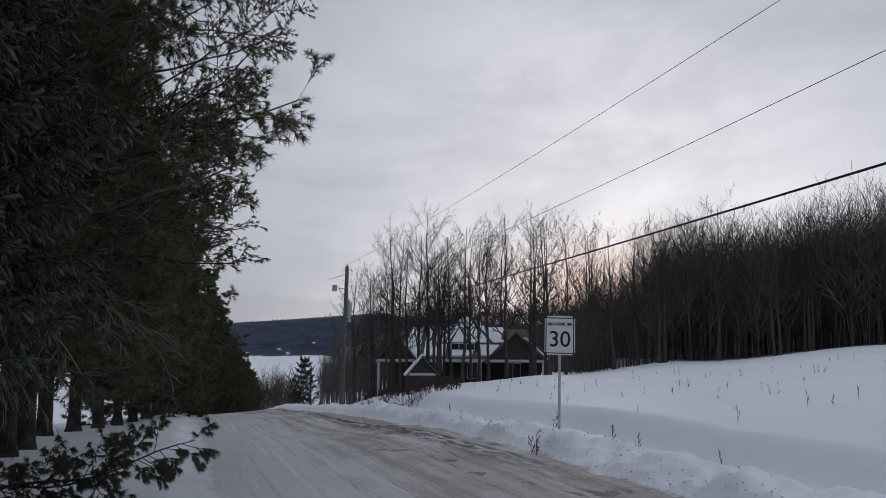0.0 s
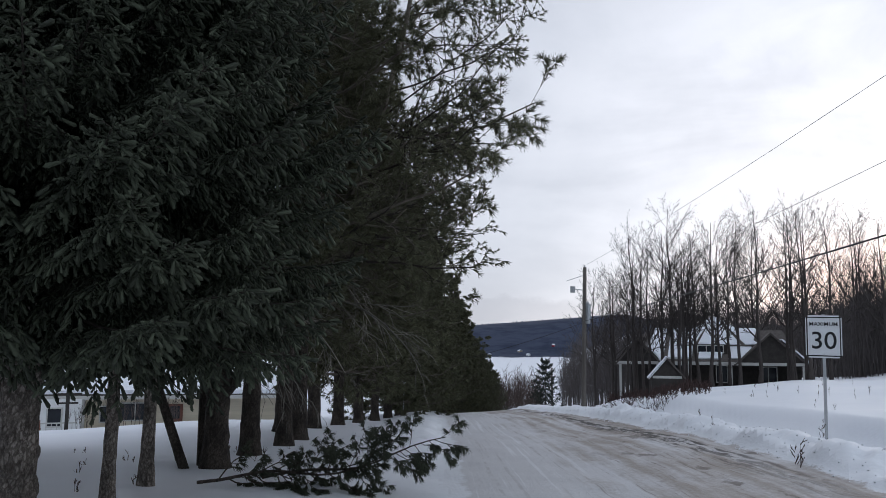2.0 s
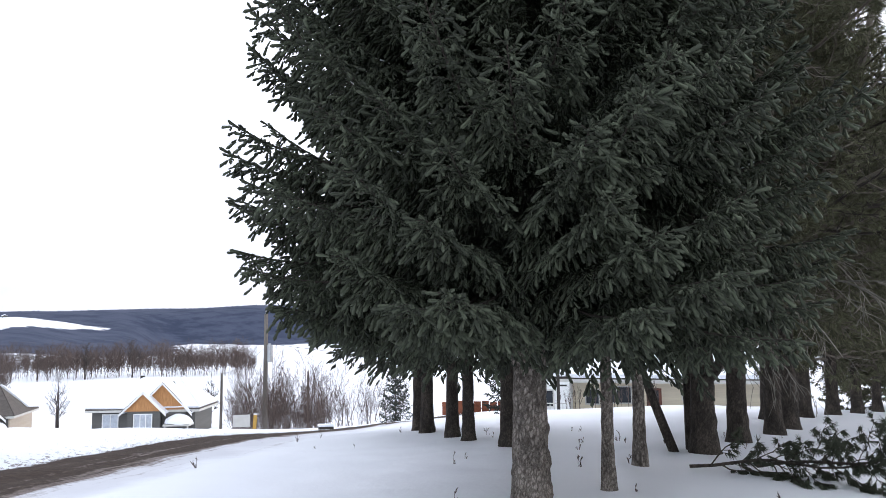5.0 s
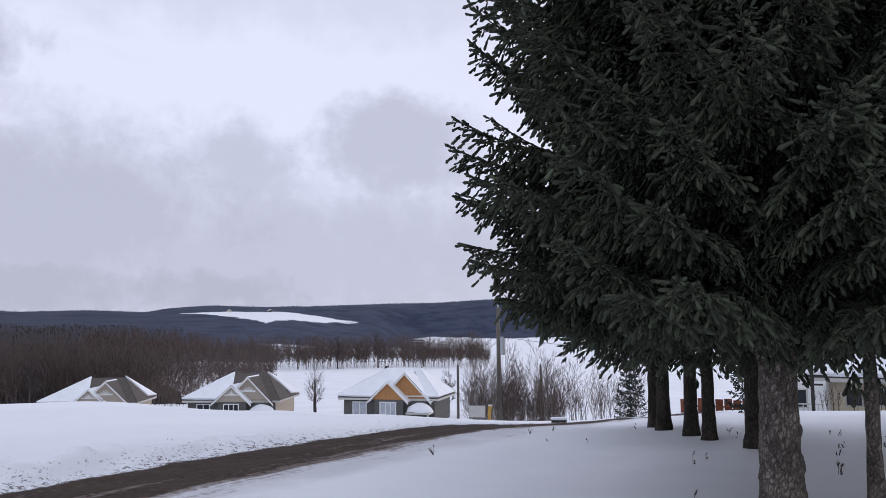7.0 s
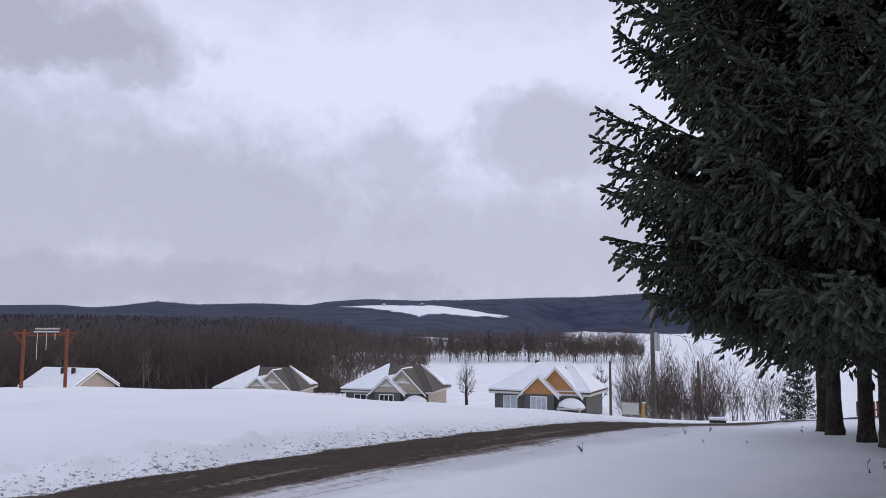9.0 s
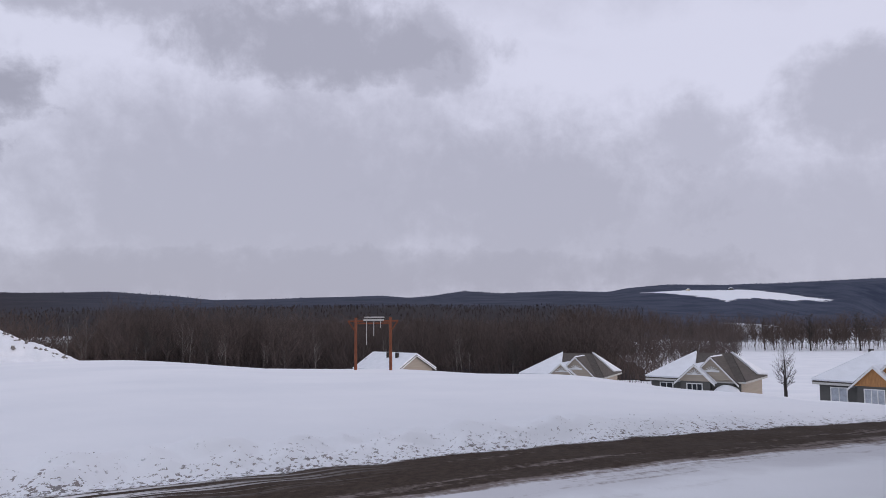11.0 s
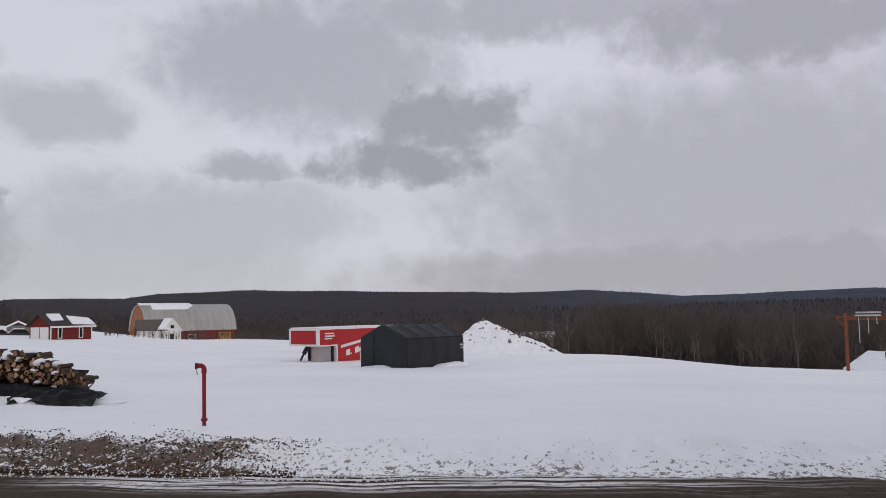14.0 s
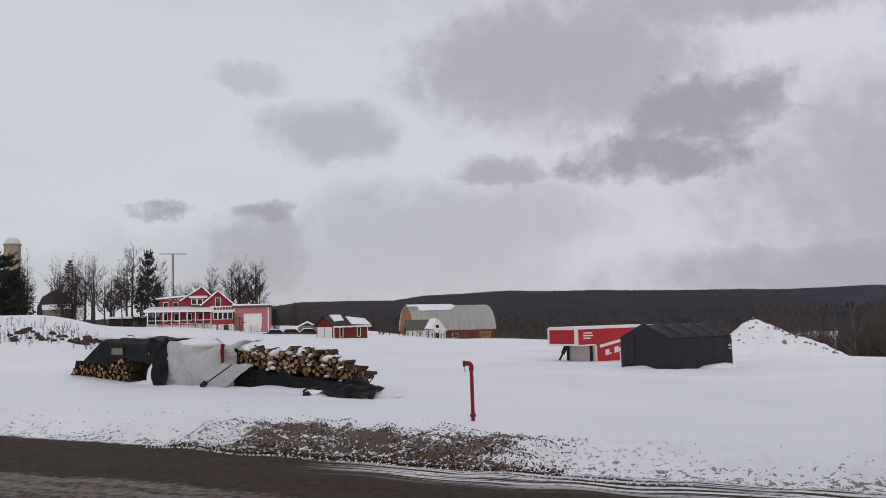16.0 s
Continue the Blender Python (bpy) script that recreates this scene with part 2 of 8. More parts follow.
def make_asphalt():
    m, t, b = material("wet_asphalt", 0.85)
    b.inputs["Specular IOR Level"].default_value = 0.1
    u, along, _ = t.split(t.coords(move=(B[0], B[1], 0), turn=39.9))
    streak = t.noise(t.coords(move=(B[0], B[1], 0), turn=39.9, size=(0.3, 5.0, 1)), 1.0, 5.0, 0.65)
    fine = t.noise(t.coords(), 9.0, 5.0, 0.7)
    ice = t.op("ADD", t.op("ADD", t.step(u, 1.25, 2.2), t.op("MULTIPLY", t.op("SUBTRACT", streak, 0.5), t.step(along, 7.0, 15.0, 0.8, 2.0))), t.op("MULTIPLY", t.op("SUBTRACT", fine, 0.5), 0.8))
    ice = t.op("SUBTRACT", ice, t.step(along, 11.5, 7.0, 0.0, 0.62))
    edge = t.step(t.op("ADD", u, t.op("ADD", t.op("MULTIPLY", fine, 0.3), t.op("MULTIPLY", t.noise(t.coords(), 1.2, 4.0), 0.4))), 0.34, 0.46, 1.0, 0.0)
    col = t.mix(t.step(fine, 0.3, 0.7), (0.038, 0.026, 0.019), (0.066, 0.047, 0.035))
    col = t.mix(t.step(ice, 0.18, 0.5), col, (0.21, 0.175, 0.16))
    col = t.mix(t.step(ice, 0.48, 0.9), col, (0.66, 0.66, 0.69))
    lines = t.op("MULTIPLY", t.step(t.noise(t.coords(move=(B[0], B[1], 0), turn=39.9, size=(0.11, 3.5, 1)), 1.0, 4.0, 0.6), 0.46, 0.55), t.op("MULTIPLY", t.step(u, 1.0, 0.5), t.op("MULTIPLY", t.step(along, 4.8, 6.5), t.step(along, 10.5, 14.5, 1.0, 0.0))))
    col = t.mix(t.op("MULTIPLY", lines, t.step(fine, 0.30, 0.48)), col, (0.72, 0.71, 0.72))
    clean = t.step(t.op("ADD", u, t.op("MULTIPLY", t.noise(t.coords(), 0.9, 5.0), 1.6)), 2.9, 3.9)
    clean = t.op("MULTIPLY", clean, t.step(along, 7.0, 12.0))
    clean = t.op("MAXIMUM", clean, t.step(t.op("ADD", u, t.op("MULTIPLY", fine, 0.8)), WIDE_B - 1.0, WIDE_B - 0.3))
    col = t.mix(t.op("MAXIMUM", edge, clean), col, verge(t))
    t.l.new(col, b.inputs["Base Color"])
    bump(t, b, fine, 0.02, 0.5)
    return m


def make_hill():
    """Far woods, blued by haze put into their colour, with snowfields and the lake's shore between them."""
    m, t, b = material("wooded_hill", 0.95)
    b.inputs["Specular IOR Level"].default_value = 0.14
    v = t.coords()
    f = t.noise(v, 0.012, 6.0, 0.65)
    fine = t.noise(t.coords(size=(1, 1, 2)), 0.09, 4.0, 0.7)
    # haze over the far slopes is put into this bluish base colour
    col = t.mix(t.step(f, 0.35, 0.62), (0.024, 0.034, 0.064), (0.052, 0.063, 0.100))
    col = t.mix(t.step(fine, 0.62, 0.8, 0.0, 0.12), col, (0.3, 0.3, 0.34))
    x, y, _ = t.split(t.coords(move=(CX, CY, 0)))
    az = t.op("MULTIPLY", t.op("ARCTAN2", t.op("MULTIPLY", x, -1.0), y), 57.2958)
    r = t.op("SQRT", t.op("ADD", t.op("MULTIPLY", x, x), t.op("MULTIPLY", y, y)))
    wob = t.op("SUBTRACT", t.noise(v, 0.006, 5.0, 0.65), 0.5)
    a1, r1 = t.op("ADD", az, t.op("MULTIPLY", wob, 5.0)), t.op("ADD", r, t.op("MULTIPLY", wob, 500.0))
    a2, r2 = t.op("ADD", az, t.op("MULTIPLY", wob, 3.0)), t.op("ADD", r, t.op("MULTIPLY", t.op("SUBTRACT", t.noise(v, 0.02, 6.0, 0.8), 0.5), 240.0))
    low_edge = t.op("ADD", 2340.0, t.op("ADD", t.op("MULTIPLY", t.op("MAXIMUM", t.op("SUBTRACT", az, 75.5), 0.0), -80.0), t.op("MULTIPLY", t.op("MAXIMUM", t.op("SUBTRACT", az, 80.5), 0.0), 175.0)))
    high_edge = t.op("SUBTRACT", 2520.0, t.op("MULTIPLY", t.op("MAXIMUM", t.op("SUBTRACT", 76.0, az), 0.0), 60.0))
    lake = t.op("MULTIPLY", t.op("MULTIPLY", t.step(a1, -10.0, -9.0), t.step(a1, 69.5, 69.9, 1.0, 0.0)), t.op("MULTIPLY", t.step(r, 640.0, 660.0), t.step(r1, 2470.0, 2490.0, 1.0, 0.0)))
    flats = t.op("MULTIPLY", t.op("MULTIPLY", t.step(az, 67.0, 68.0), t.step(a1, 79.0, 81.0, 1.0, 0.0)), t.op("MULTIPLY", t.step(r, 640.0, 660.0), t.step(r1, 1260.0, 1300.0, 1.0, 0.0)))
    lake = t.op("MAXIMUM", lake, flats)
    field = t.op("MULTIPLY", t.op("MULTIPLY", t.step(a2, 73.6, 74.0), t.step(a2, 86.0, 86.4, 1.0, 0.0)), t.op("MULTIPLY", t.step(t.op("SUBTRACT", r2, low_edge), 0.0, 15.0), t.step(t.op("SUBTRACT", r2, high_edge), -15.0, 0.0, 1.0, 0.0)))
    # close by, and at left bearings, brown replaces the painted haze blue
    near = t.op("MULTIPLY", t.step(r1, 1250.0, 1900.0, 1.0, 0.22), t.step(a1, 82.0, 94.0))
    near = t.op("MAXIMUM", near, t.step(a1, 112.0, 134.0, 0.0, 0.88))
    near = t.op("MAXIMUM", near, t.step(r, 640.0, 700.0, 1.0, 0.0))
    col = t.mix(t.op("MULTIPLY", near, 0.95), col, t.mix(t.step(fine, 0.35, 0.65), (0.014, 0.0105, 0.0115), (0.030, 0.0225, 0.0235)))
    col = t.mix(t.op("MAXIMUM", lake, field), col, (0.82, 0.84, 0.88))
    t.l.new(col, b.inputs["Base Color"])
    return m

# ---- ground ----
CX, CY = -0.3, -0.67
RAD = (0, 8, 15, 22, 30, 45, 70, 110, 180, 300, 600, 1200, 2500, 3600, 4900)
# heights along lines of sight from the crossing, by bearing to the left of +y
PROFILE = {
    -180: (0, 0, 0.05, 0.2, 0.6, 1.9, 2.6, 2.4, 2.0, 1, -3, -8, 0, 22, 24),
    -120: (0, 0, 0.1, 0.2, 0.5, 1.0, 1.5, 2.0, 2.5, 4, 8, 15, 40, 100, 105),
    -60: (0, 0, 0.15, 0.5, 1.0, 1.8, 3.0, 3.5, 4.5, 6, 10, 20, 50, 110, 115),
    -30: (0, 0, 0.2, 0.5, 0.8, 1.4, 2.1, 2.6, 5.0, 10, 12, 10, 20, 110, 115),
    -17: (0, -0.05, 0.05, 0.2, 0.32, 0.5, 0.6, 0.5, 3.0, 10, 12, 5, 10, 110, 115),
    -8: (0, -0.1, 0.0, 0.05, 0.05, 0.05, -0.6, -1.2, 2.0, 10, 12, 0, 0, 110, 115),
    0: (0, -0.12, -0.15, -0.2, -0.2, -0.4, -1.5, -3.0, 0.0, 9, 10, -10, -20, 110, 115),
    4: (0, -0.13, -0.22, -0.4, -0.55, -1.0, -2.4, -4.6, -2.0, 7.5, 6, -20, -27, 110, 115),
    7.6: (0, -0.14, -0.3, -0.56, -0.88, -1.6, -3.4, -6.6, -6.0, 2.0, -8, -26, -27, 112, 118),
    9.6: (0, -0.14, -0.32, -0.6, -0.95, -1.75, -3.6, -7.0, -11, -16, -23, -27, -27, 112, 118),
    18: (0, -0.14, -0.36, -0.68, -1.1, -2.0, -4.6, -8.5, -13, -18, -24, -27, -27, 108, 112),
    32: (0, -0.05, -0.22, -0.55, -1.15, -2.4, -4.7, -8, -13, -18, -24, -27, -27, 108, 112),
    45: (0, 0.0, -0.22, -0.72, -1.4, -2.7, -5.0, -8.5, -13, -18, -24, -27, -27, 115, 120),
    62: (0, -0.12, -0.34, -0.95, -1.85, -3.6, -6.6, -8.6, -12, -17, -23.5, -27, -27, 125, 130),
    74: (0, -0.1, -0.33, -0.75, -1.6, -3.2, -6.6, -8.6, -12, -17, -23.3, -27, -27, 118, 122),
    80: (0, -0.1, -0.3, -0.65, -1.3, -3.0, -6.6, -8.6, -12, -17, -23, -20, 42, 100, 104),
    93: (0, -0.1, -0.25, -0.5, -0.9, -2.0, -5.4, -8.0, -12, -16, -16, 0, 30, 74, 80),
    105: (0, -0.1, -0.25, -0.5, -0.85, -1.6, -4.0, -7.5, -12, -15, -12, 8, 25, 64, 70),
    124: (0, -0.08, -0.2, -0.45, -0.7, -1.25, -2.1, -4.8, -9, -13, -14, 2, 30, 84, 88),
    136: (0, -0.08, -0.2, -0.42, -0.78, -1.3, -1.9, -2.5, -5, -9, -14, -10, 40, 100, 104),
    150: (0, -0.07, -0.08, -0.22, -0.5, -1.1, -1.5, -1.62, -3.0, -6, -11, -8, 45, 112, 116),
    164: (0, -0.03, 0.0, 0.0, 0.0, -0.05, -0.2, -0.5, 0.9, -2, -6, -5, 45, 88, 92),
    172: (0, 0, 0.05, 0.07, 0.15, 0.45, 0.8, 1.2, 1.4, 0, -3, -2, 14, 36, 40),
}
# the skyline of the far hills: bearing and height in degrees
SKYLINE = ((5, 2.5), (10.5, 2.1), (13.2, 1.84), (16.3, 1.64), (30, 1.7), (55, 2.1), (64.7, 2.16), (68.2, 1.96), (71.8, 1.86), (77, 1.74), (80.5, 1.64), (84.1, 1.77), (87.2, 1.56), (88.4, 1.33), (92.5, 1.43), (96.8, 1.33),
           (98.8, 1.5), (101.2, 1.22), (102.8, 1.08), (104.8, 1.24), (111.3, 1.06), (116.6, 0.92), (119.2, 1.26), (123.2, 1.55), (128.6, 1.46), (133.4, 1.6), (139.1, 1.68), (148.1, 1.88), (153.6, 1.72), (155.8, 1.44), (162.5, 1.48), (164.5, 1.14), (172, 0.3))
BEAR = sorted(PROFILE)
TABLE = np.array([PROFILE[b] for b in BEAR] + [PROFILE[-180]], float)
BEARS = np.array(BEAR + [180], float)


def smooth(a, b, x):
    k = np.clip((x - a) / (b - a), 0, 1)
    return k * k * (3 - 2 * k)


def hermite(xs, ys, x):
    """Monotone cubic through the profile; ys has a row for each x."""
    i = np.clip(np.searchsorted(xs, x, side="right") - 1, 0, len(xs) - 2)
    h = xs[i + 1] - xs[i]
    k = (x - xs[i]) / h
    rows = np.arange(len(x))
    sl = (ys[:, 1:] - ys[:, :-1]) / (xs[1:] - xs[:-1])
    total = sl[:, 1:] + sl[:, :-1]
    tan = np.zeros_like(ys)
    tan[:, 1:-1] = np.where(sl[:, 1:] * sl[:, :-1] > 0, 2 * sl[:, 1:] * sl[:, :-1] / np.where(total == 0, 1, total), 0)
    tan[:, 0], tan[:, -1] = sl[:, 0], sl[:, -1]
    a, b, ta, tb = ys[rows, i], ys[rows, i + 1], tan[rows, i] * h, tan[rows, i + 1] * h
    return a * (2 * k**3 - 3 * k**2 + 1) + ta * (k**3 - 2 * k**2 + k) + b * (3 * k**2 - 2 * k**3) + tb * (k**3 - k**2)


def wave(x, y, s, seed):
    """Cheap smooth noise, about -1 to 1, with bumps some s metres across."""
    rng = np.random.RandomState(seed)
    v = 0
    for _ in range(7):
        a, f, p = rng.uniform(0, 6.283), rng.uniform(0.6, 1.7) * 6.283 / s / 2, rng.uniform(0, 6.283)
        v = v + np.sin((x * math.cos(a) + y * math.sin(a)) * f + p + 1.3 * np.sin((x * math.sin(a) - y * math.cos(a)) * f * 0.7 + p))
    return v / 3.2


# main road: left edge through A; side road: far edge through B
YAW_A, YAW_B = 18.2, 39.9
A, DA = (-2.97, 8.65), (-math.sin(radians(YAW_A)), math.cos(radians(YAW_A)))
B, DB = (-0.2, -13.9), (-math.sin(radians(YAW_B)), math.cos(radians(YAW_B)))
WIDE_A, WIDE_B = 5.1, 5.6


def main_road(x, y):
    """Metres along the main road and to the right of its left edge."""
    return (x - A[0]) * DA[0] + (y - A[1]) * DA[1], (x - A[0]) * DA[1] - (y - A[1]) * DA[0]


def side_road(x, y):
    """Metres along the side road and from its far edge towards the crossing."""
    return (x - B[0]) * DB[0] + (y - B[1]) * DB[1], (x - B[0]) * DB[1] - (y - B[1]) * DB[0]


def ground_z(x, y):
    x, y = np.atleast_1d(np.asarray(x, float)), np.atleast_1d(np.asarray(y, float))
    r = np.hypot(x - CX, y - CY)
    az = np.degrees(np.arctan2(-(x - CX), y - CY))
    i = np.clip(np.searchsorted(BEARS, az, side="right") - 1, 0, len(BEARS) - 2)
    k = smooth(0, 1, (az - BEARS[i]) / (BEARS[i + 1] - BEARS[i]))[:, None]
    rad = np.sqrt(np.array(RAD, float))
    z = hermite(rad, TABLE[i] * (1 - k) + TABLE[i + 1] * k, np.sqrt(r))
    ridge = np.radians(np.interp(az, [b for b, _ in SKYLINE], [e for _, e in SKYLINE]))
    rise = smooth(2380 - 1080 * smooth(70, 74, az), 3500, r) * smooth(1, 5, az) * (1 - smooth(168, 174, az))
    z = z * (1 - rise) + (1.62 + np.minimum(r, 3500) * np.tan(ridge)) * rise
    # ploughed banks beside the roads, a ditch on the field's side
    s, w = main_road(x, y)
    lump = 1 + 0.35 * wave(x, y, 1.1, 3) + 0.24 * wave(x, y, 0.4, 4) + 0.10 * wave(x, y, 0.14, 14)
    over = w - WIDE_A
    right = smooth(-9, -3, s) * (1 - smooth(60, 90, s))
    z = z + right * (0.22 * lump * smooth(0, 0.5, over) * (1 - smooth(0.8, 1.7, over)) - 0.62 * smooth(1.0, 2.3, over) * (1 - smooth(4.0 + 0.25 * wave(x, y, 6, 17), 4.8 + 0.25 * wave(x, y, 6, 17), over)))
    z = z + smooth(2, 8, s) * (1 - smooth(60, 90, s)) * 0.14 * lump * smooth(0.1, 0.6, -w) * (1 - smooth(0.9, 2.8, -w))
    u, v = side_road(x, y)
    sandy = smooth(2.2, 4, u) * (1 - smooth(6.5, 9, u))
    rough = 1 + 0.16 * wave(x, y, 1.4, 3) + 0.16 * wave(x, y, 0.4, 4) + 0.12 * wave(x, y, 0.16, 14)
    heap = (0.15 + 0.04 * sandy) * rough * smooth(0, 0.8, -v) * (1 - smooth(0.9, 2.6, -v)) + 0.05 * smooth(0, 1.2, -v)
    heap = heap + (0.05 * wave(x, y, 0.9, 31) + 0.035 * wave(x, y, 0.4, 32)) * smooth(0, 0.3, -v) * (1 - smooth(0.8, 1.9, -v))
    z = z + heap * (1 - smooth(15, 27, u)) * smooth(-50, -30, u)
    z = z + 0.05 * smooth(8, 30, r) * wave(x, y, 9, 5) + 0.012 * wave(x, y, 0.8, 6) * (1 - smooth(40, 80, r))
    z = z + smooth(900, 3000, r) * (2.5 * wave(x, y, 900, 7) + 2 * wave(x, y, 260, 8)) * smooth(-30, 20, z)
    return z


def gz(x, y):
    return float(ground_z(x, y)[0])


def at(bearing_deg, r):
    """The place r metres from the crossing, on a bearing to the left of +y."""
    return CX - math.sin(radians(bearing_deg)) * r, CY + math.cos(radians(bearing_deg)) * r


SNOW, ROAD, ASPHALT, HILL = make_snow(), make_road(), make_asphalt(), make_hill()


def mesh_data(name, verts, faces, mat, smooth_shade=False):
    me = bpy.data.meshes.new(name)
    verts, faces = np.asarray(verts, np.float32), np.asarray(faces, np.int32)
    me.vertices.add(len(verts))
    me.vertices.foreach_set("co", verts.ravel())
    me.loops.add(faces.size)
    me.loops.foreach_set("vertex_index", faces.ravel())
    me.polygons.add(len(faces))
    me.polygons.foreach_set("loop_start", np.arange(len(faces), dtype=np.int32) * faces.shape[1])
    me.update(calc_edges=True)
    if smooth_shade:
        me.polygons.foreach_set("use_smooth", np.ones(len(faces), bool))
    me.materials.append(mat)
    return me


def mesh_object(name, verts, faces, mat, parent=None, smooth_shade=False):
    ob = new(name, mesh_data(name, verts, faces, mat, smooth_shade))
    ob.parent = parent
    return ob


def build_ground():
    """One polar sheet out to the horizon, cut along the edges of roads, woods and lake."""
    fine = np.arange(-36, 190.01, 0.36)
    bear = radians(1) * np.concatenate([fine, np.arange(192, 322, 4.0)])
    rr = np.concatenate([[0.002], np.geomspace(0.8, 6, 60), np.geomspace(6.08, 26, 190), np.geomspace(26.4, 60, 80), np.geomspace(61.5, 4900, 150)])
    gx = CX - np.sin(bear)[None, :] * rr[:, None]
    gy = CY + np.cos(bear)[None, :] * rr[:, None]
    verts = np.column_stack([gx.ravel(), gy.ravel(), ground_z(gx.ravel(), gy.ravel())])
    nb, nr = len(bear), len(rr)
    i, j = np.meshgrid(np.arange(nr - 1), np.arange(nb), indexing="ij")
    i, j = i.ravel(), j.ravel()
    k = (j + 1) % nb
    faces = np.column_stack([i * nb + j, (i + 1) * nb + j, (i + 1) * nb + k, i * nb + k])[:, ::-1]
    mid = verts[faces].mean(1)
    mx, my = mid[:, 0], mid[:, 1]
    rag = 0.10 * wave(mx, my, 0.9, 11) + 0.05 * wave(mx, my, 0.25, 12)
    s, w = main_road(mx, my)
    u, v = side_road(mx, my)
    r = np.hypot(mx - CX, my - CY)
    az = np.degrees(np.arctan2(-(mx - CX), my - CY))
    side = (v > rag - 0.3) & (v < WIDE_B + rag) & (np.abs(u) < 75)
    w = w - 0.006 * np.maximum(s - 45, 0) ** 2
    main = (w > -rag - 0.2) & (w < WIDE_A + rag + 0.25) & (s > -7) & (s < 95) & ~side
    wob = 3 * wave(mx, my, 300, 21)
    lake = (az > -10) & (az < 69) & (r > 640) & (r < 2400)
    field = (az > 126) & (az < 131.5) & (r < 330)
    brush = (az > 86 + wob) & (az < 125.5) & (r > 128 + 4 * wob)
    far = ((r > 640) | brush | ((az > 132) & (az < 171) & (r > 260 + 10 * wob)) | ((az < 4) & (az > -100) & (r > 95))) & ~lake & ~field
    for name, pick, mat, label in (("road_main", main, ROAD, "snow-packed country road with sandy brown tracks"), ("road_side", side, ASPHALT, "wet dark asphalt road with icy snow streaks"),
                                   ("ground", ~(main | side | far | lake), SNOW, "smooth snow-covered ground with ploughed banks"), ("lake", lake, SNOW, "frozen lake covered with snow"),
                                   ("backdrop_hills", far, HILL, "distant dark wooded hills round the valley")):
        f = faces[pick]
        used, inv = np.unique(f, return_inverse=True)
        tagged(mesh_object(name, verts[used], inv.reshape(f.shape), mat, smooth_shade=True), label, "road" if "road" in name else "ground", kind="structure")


build_ground()

# ---- trees ----


def make_bark(name, plate, crack, scale, depth):
    """Scaly bark: raised plates with dark cracks between them."""
    m, t, b = material(name, 0.92)
    cell = t.n.new("ShaderNodeTexVoronoi")
    cell.feature = "DISTANCE_TO_EDGE"
    v = t.coords(size=(1, 1, 1.9))
    warp = t.add(v, t.scale(t.noise(v, 22.0, 5.0, 0.7), 0.09))
    t.put(cell.inputs["Vector"], warp)
    cell.inputs["Scale"].default_value = scale
    edge = t.step(cell.outputs["Distance"], 0.0, 0.22, 0.35, 1.0)
    fine, broad = t.noise(v, 34.0, 4.0, 0.7), t.noise(v, 6.0, 5.0)
    col = t.mix(t.op("MULTIPLY", edge, t.step(fine, 0.3, 0.62, 0.15, 1.0)), crack, plate)
    t.l.new(t.scale(col, t.step(broad, 0.3, 0.7, 0.55, 1.3)), b.inputs["Base Color"])
    bump(t, b, t.op("ADD", edge, t.op("MULTIPLY", fine, 0.6)), depth)
    return m


BARK = make_bark("bark", (0.115, 0.095, 0.078), (0.035, 0.028, 0.023), 30.0, 0.03)
FLAKY = make_bark("flaky_bark", (0.34, 0.30, 0.26), (0.07, 0.055, 0.045), 26.0, 0.02)
PINEWOOD = plain("pine_limbs", (0.14, 0.12, 0.098), 0.9, vary=0.4, scale=5.0)
BIRCH = plain("pale_bark", (0.19, 0.175, 0.16), 0.85, vary=0.5, scale=5.0, relief=0.01, size=(1, 1, 0.3))
LIMB = plain("dark_limbs", (0.040, 0.032, 0.027), 0.9, vary=0.3, scale=6.0)
TWIG = plain("bare_twigs", (0.058, 0.049, 0.045), 0.9, vary=0.2, each=0.3)
BRUSH = plain("bare_brush", (0.092, 0.069, 0.060), 0.9, vary=0.2, each=0.35)
GREYWOODS = plain("grey_woods", (0.098, 0.086, 0.082), 0.9, vary=0.2, each=0.3)
VALLEY = plain("valley_woods", (0.086, 0.067, 0.061), 0.9, vary=0.25, scale=0.05, each=0.35)
DEADWOOD = plain("dead_twigs", (0.19, 0.175, 0.15), 0.9, vary=0.3, each=0.3)
NEEDLE_S = plain("spruce_needles", (0.049, 0.057, 0.037), 0.75, vary=0.35, scale=1.5, each=0.45, glow=0.06)
NEEDLE_P = plain("pine_needles", (0.100, 0.101, 0.060), 0.75, vary=0.35, scale=1.2, each=0.45, glow=0.2)
NEEDLE_F = plain("far_needles", (0.03, 0.04, 0.03), 0.85, vary=0.3, each=0.3)


def unit(v):
    return v / np.maximum(np.linalg.norm(v, axis=-1, keepdims=True), 1e-9)


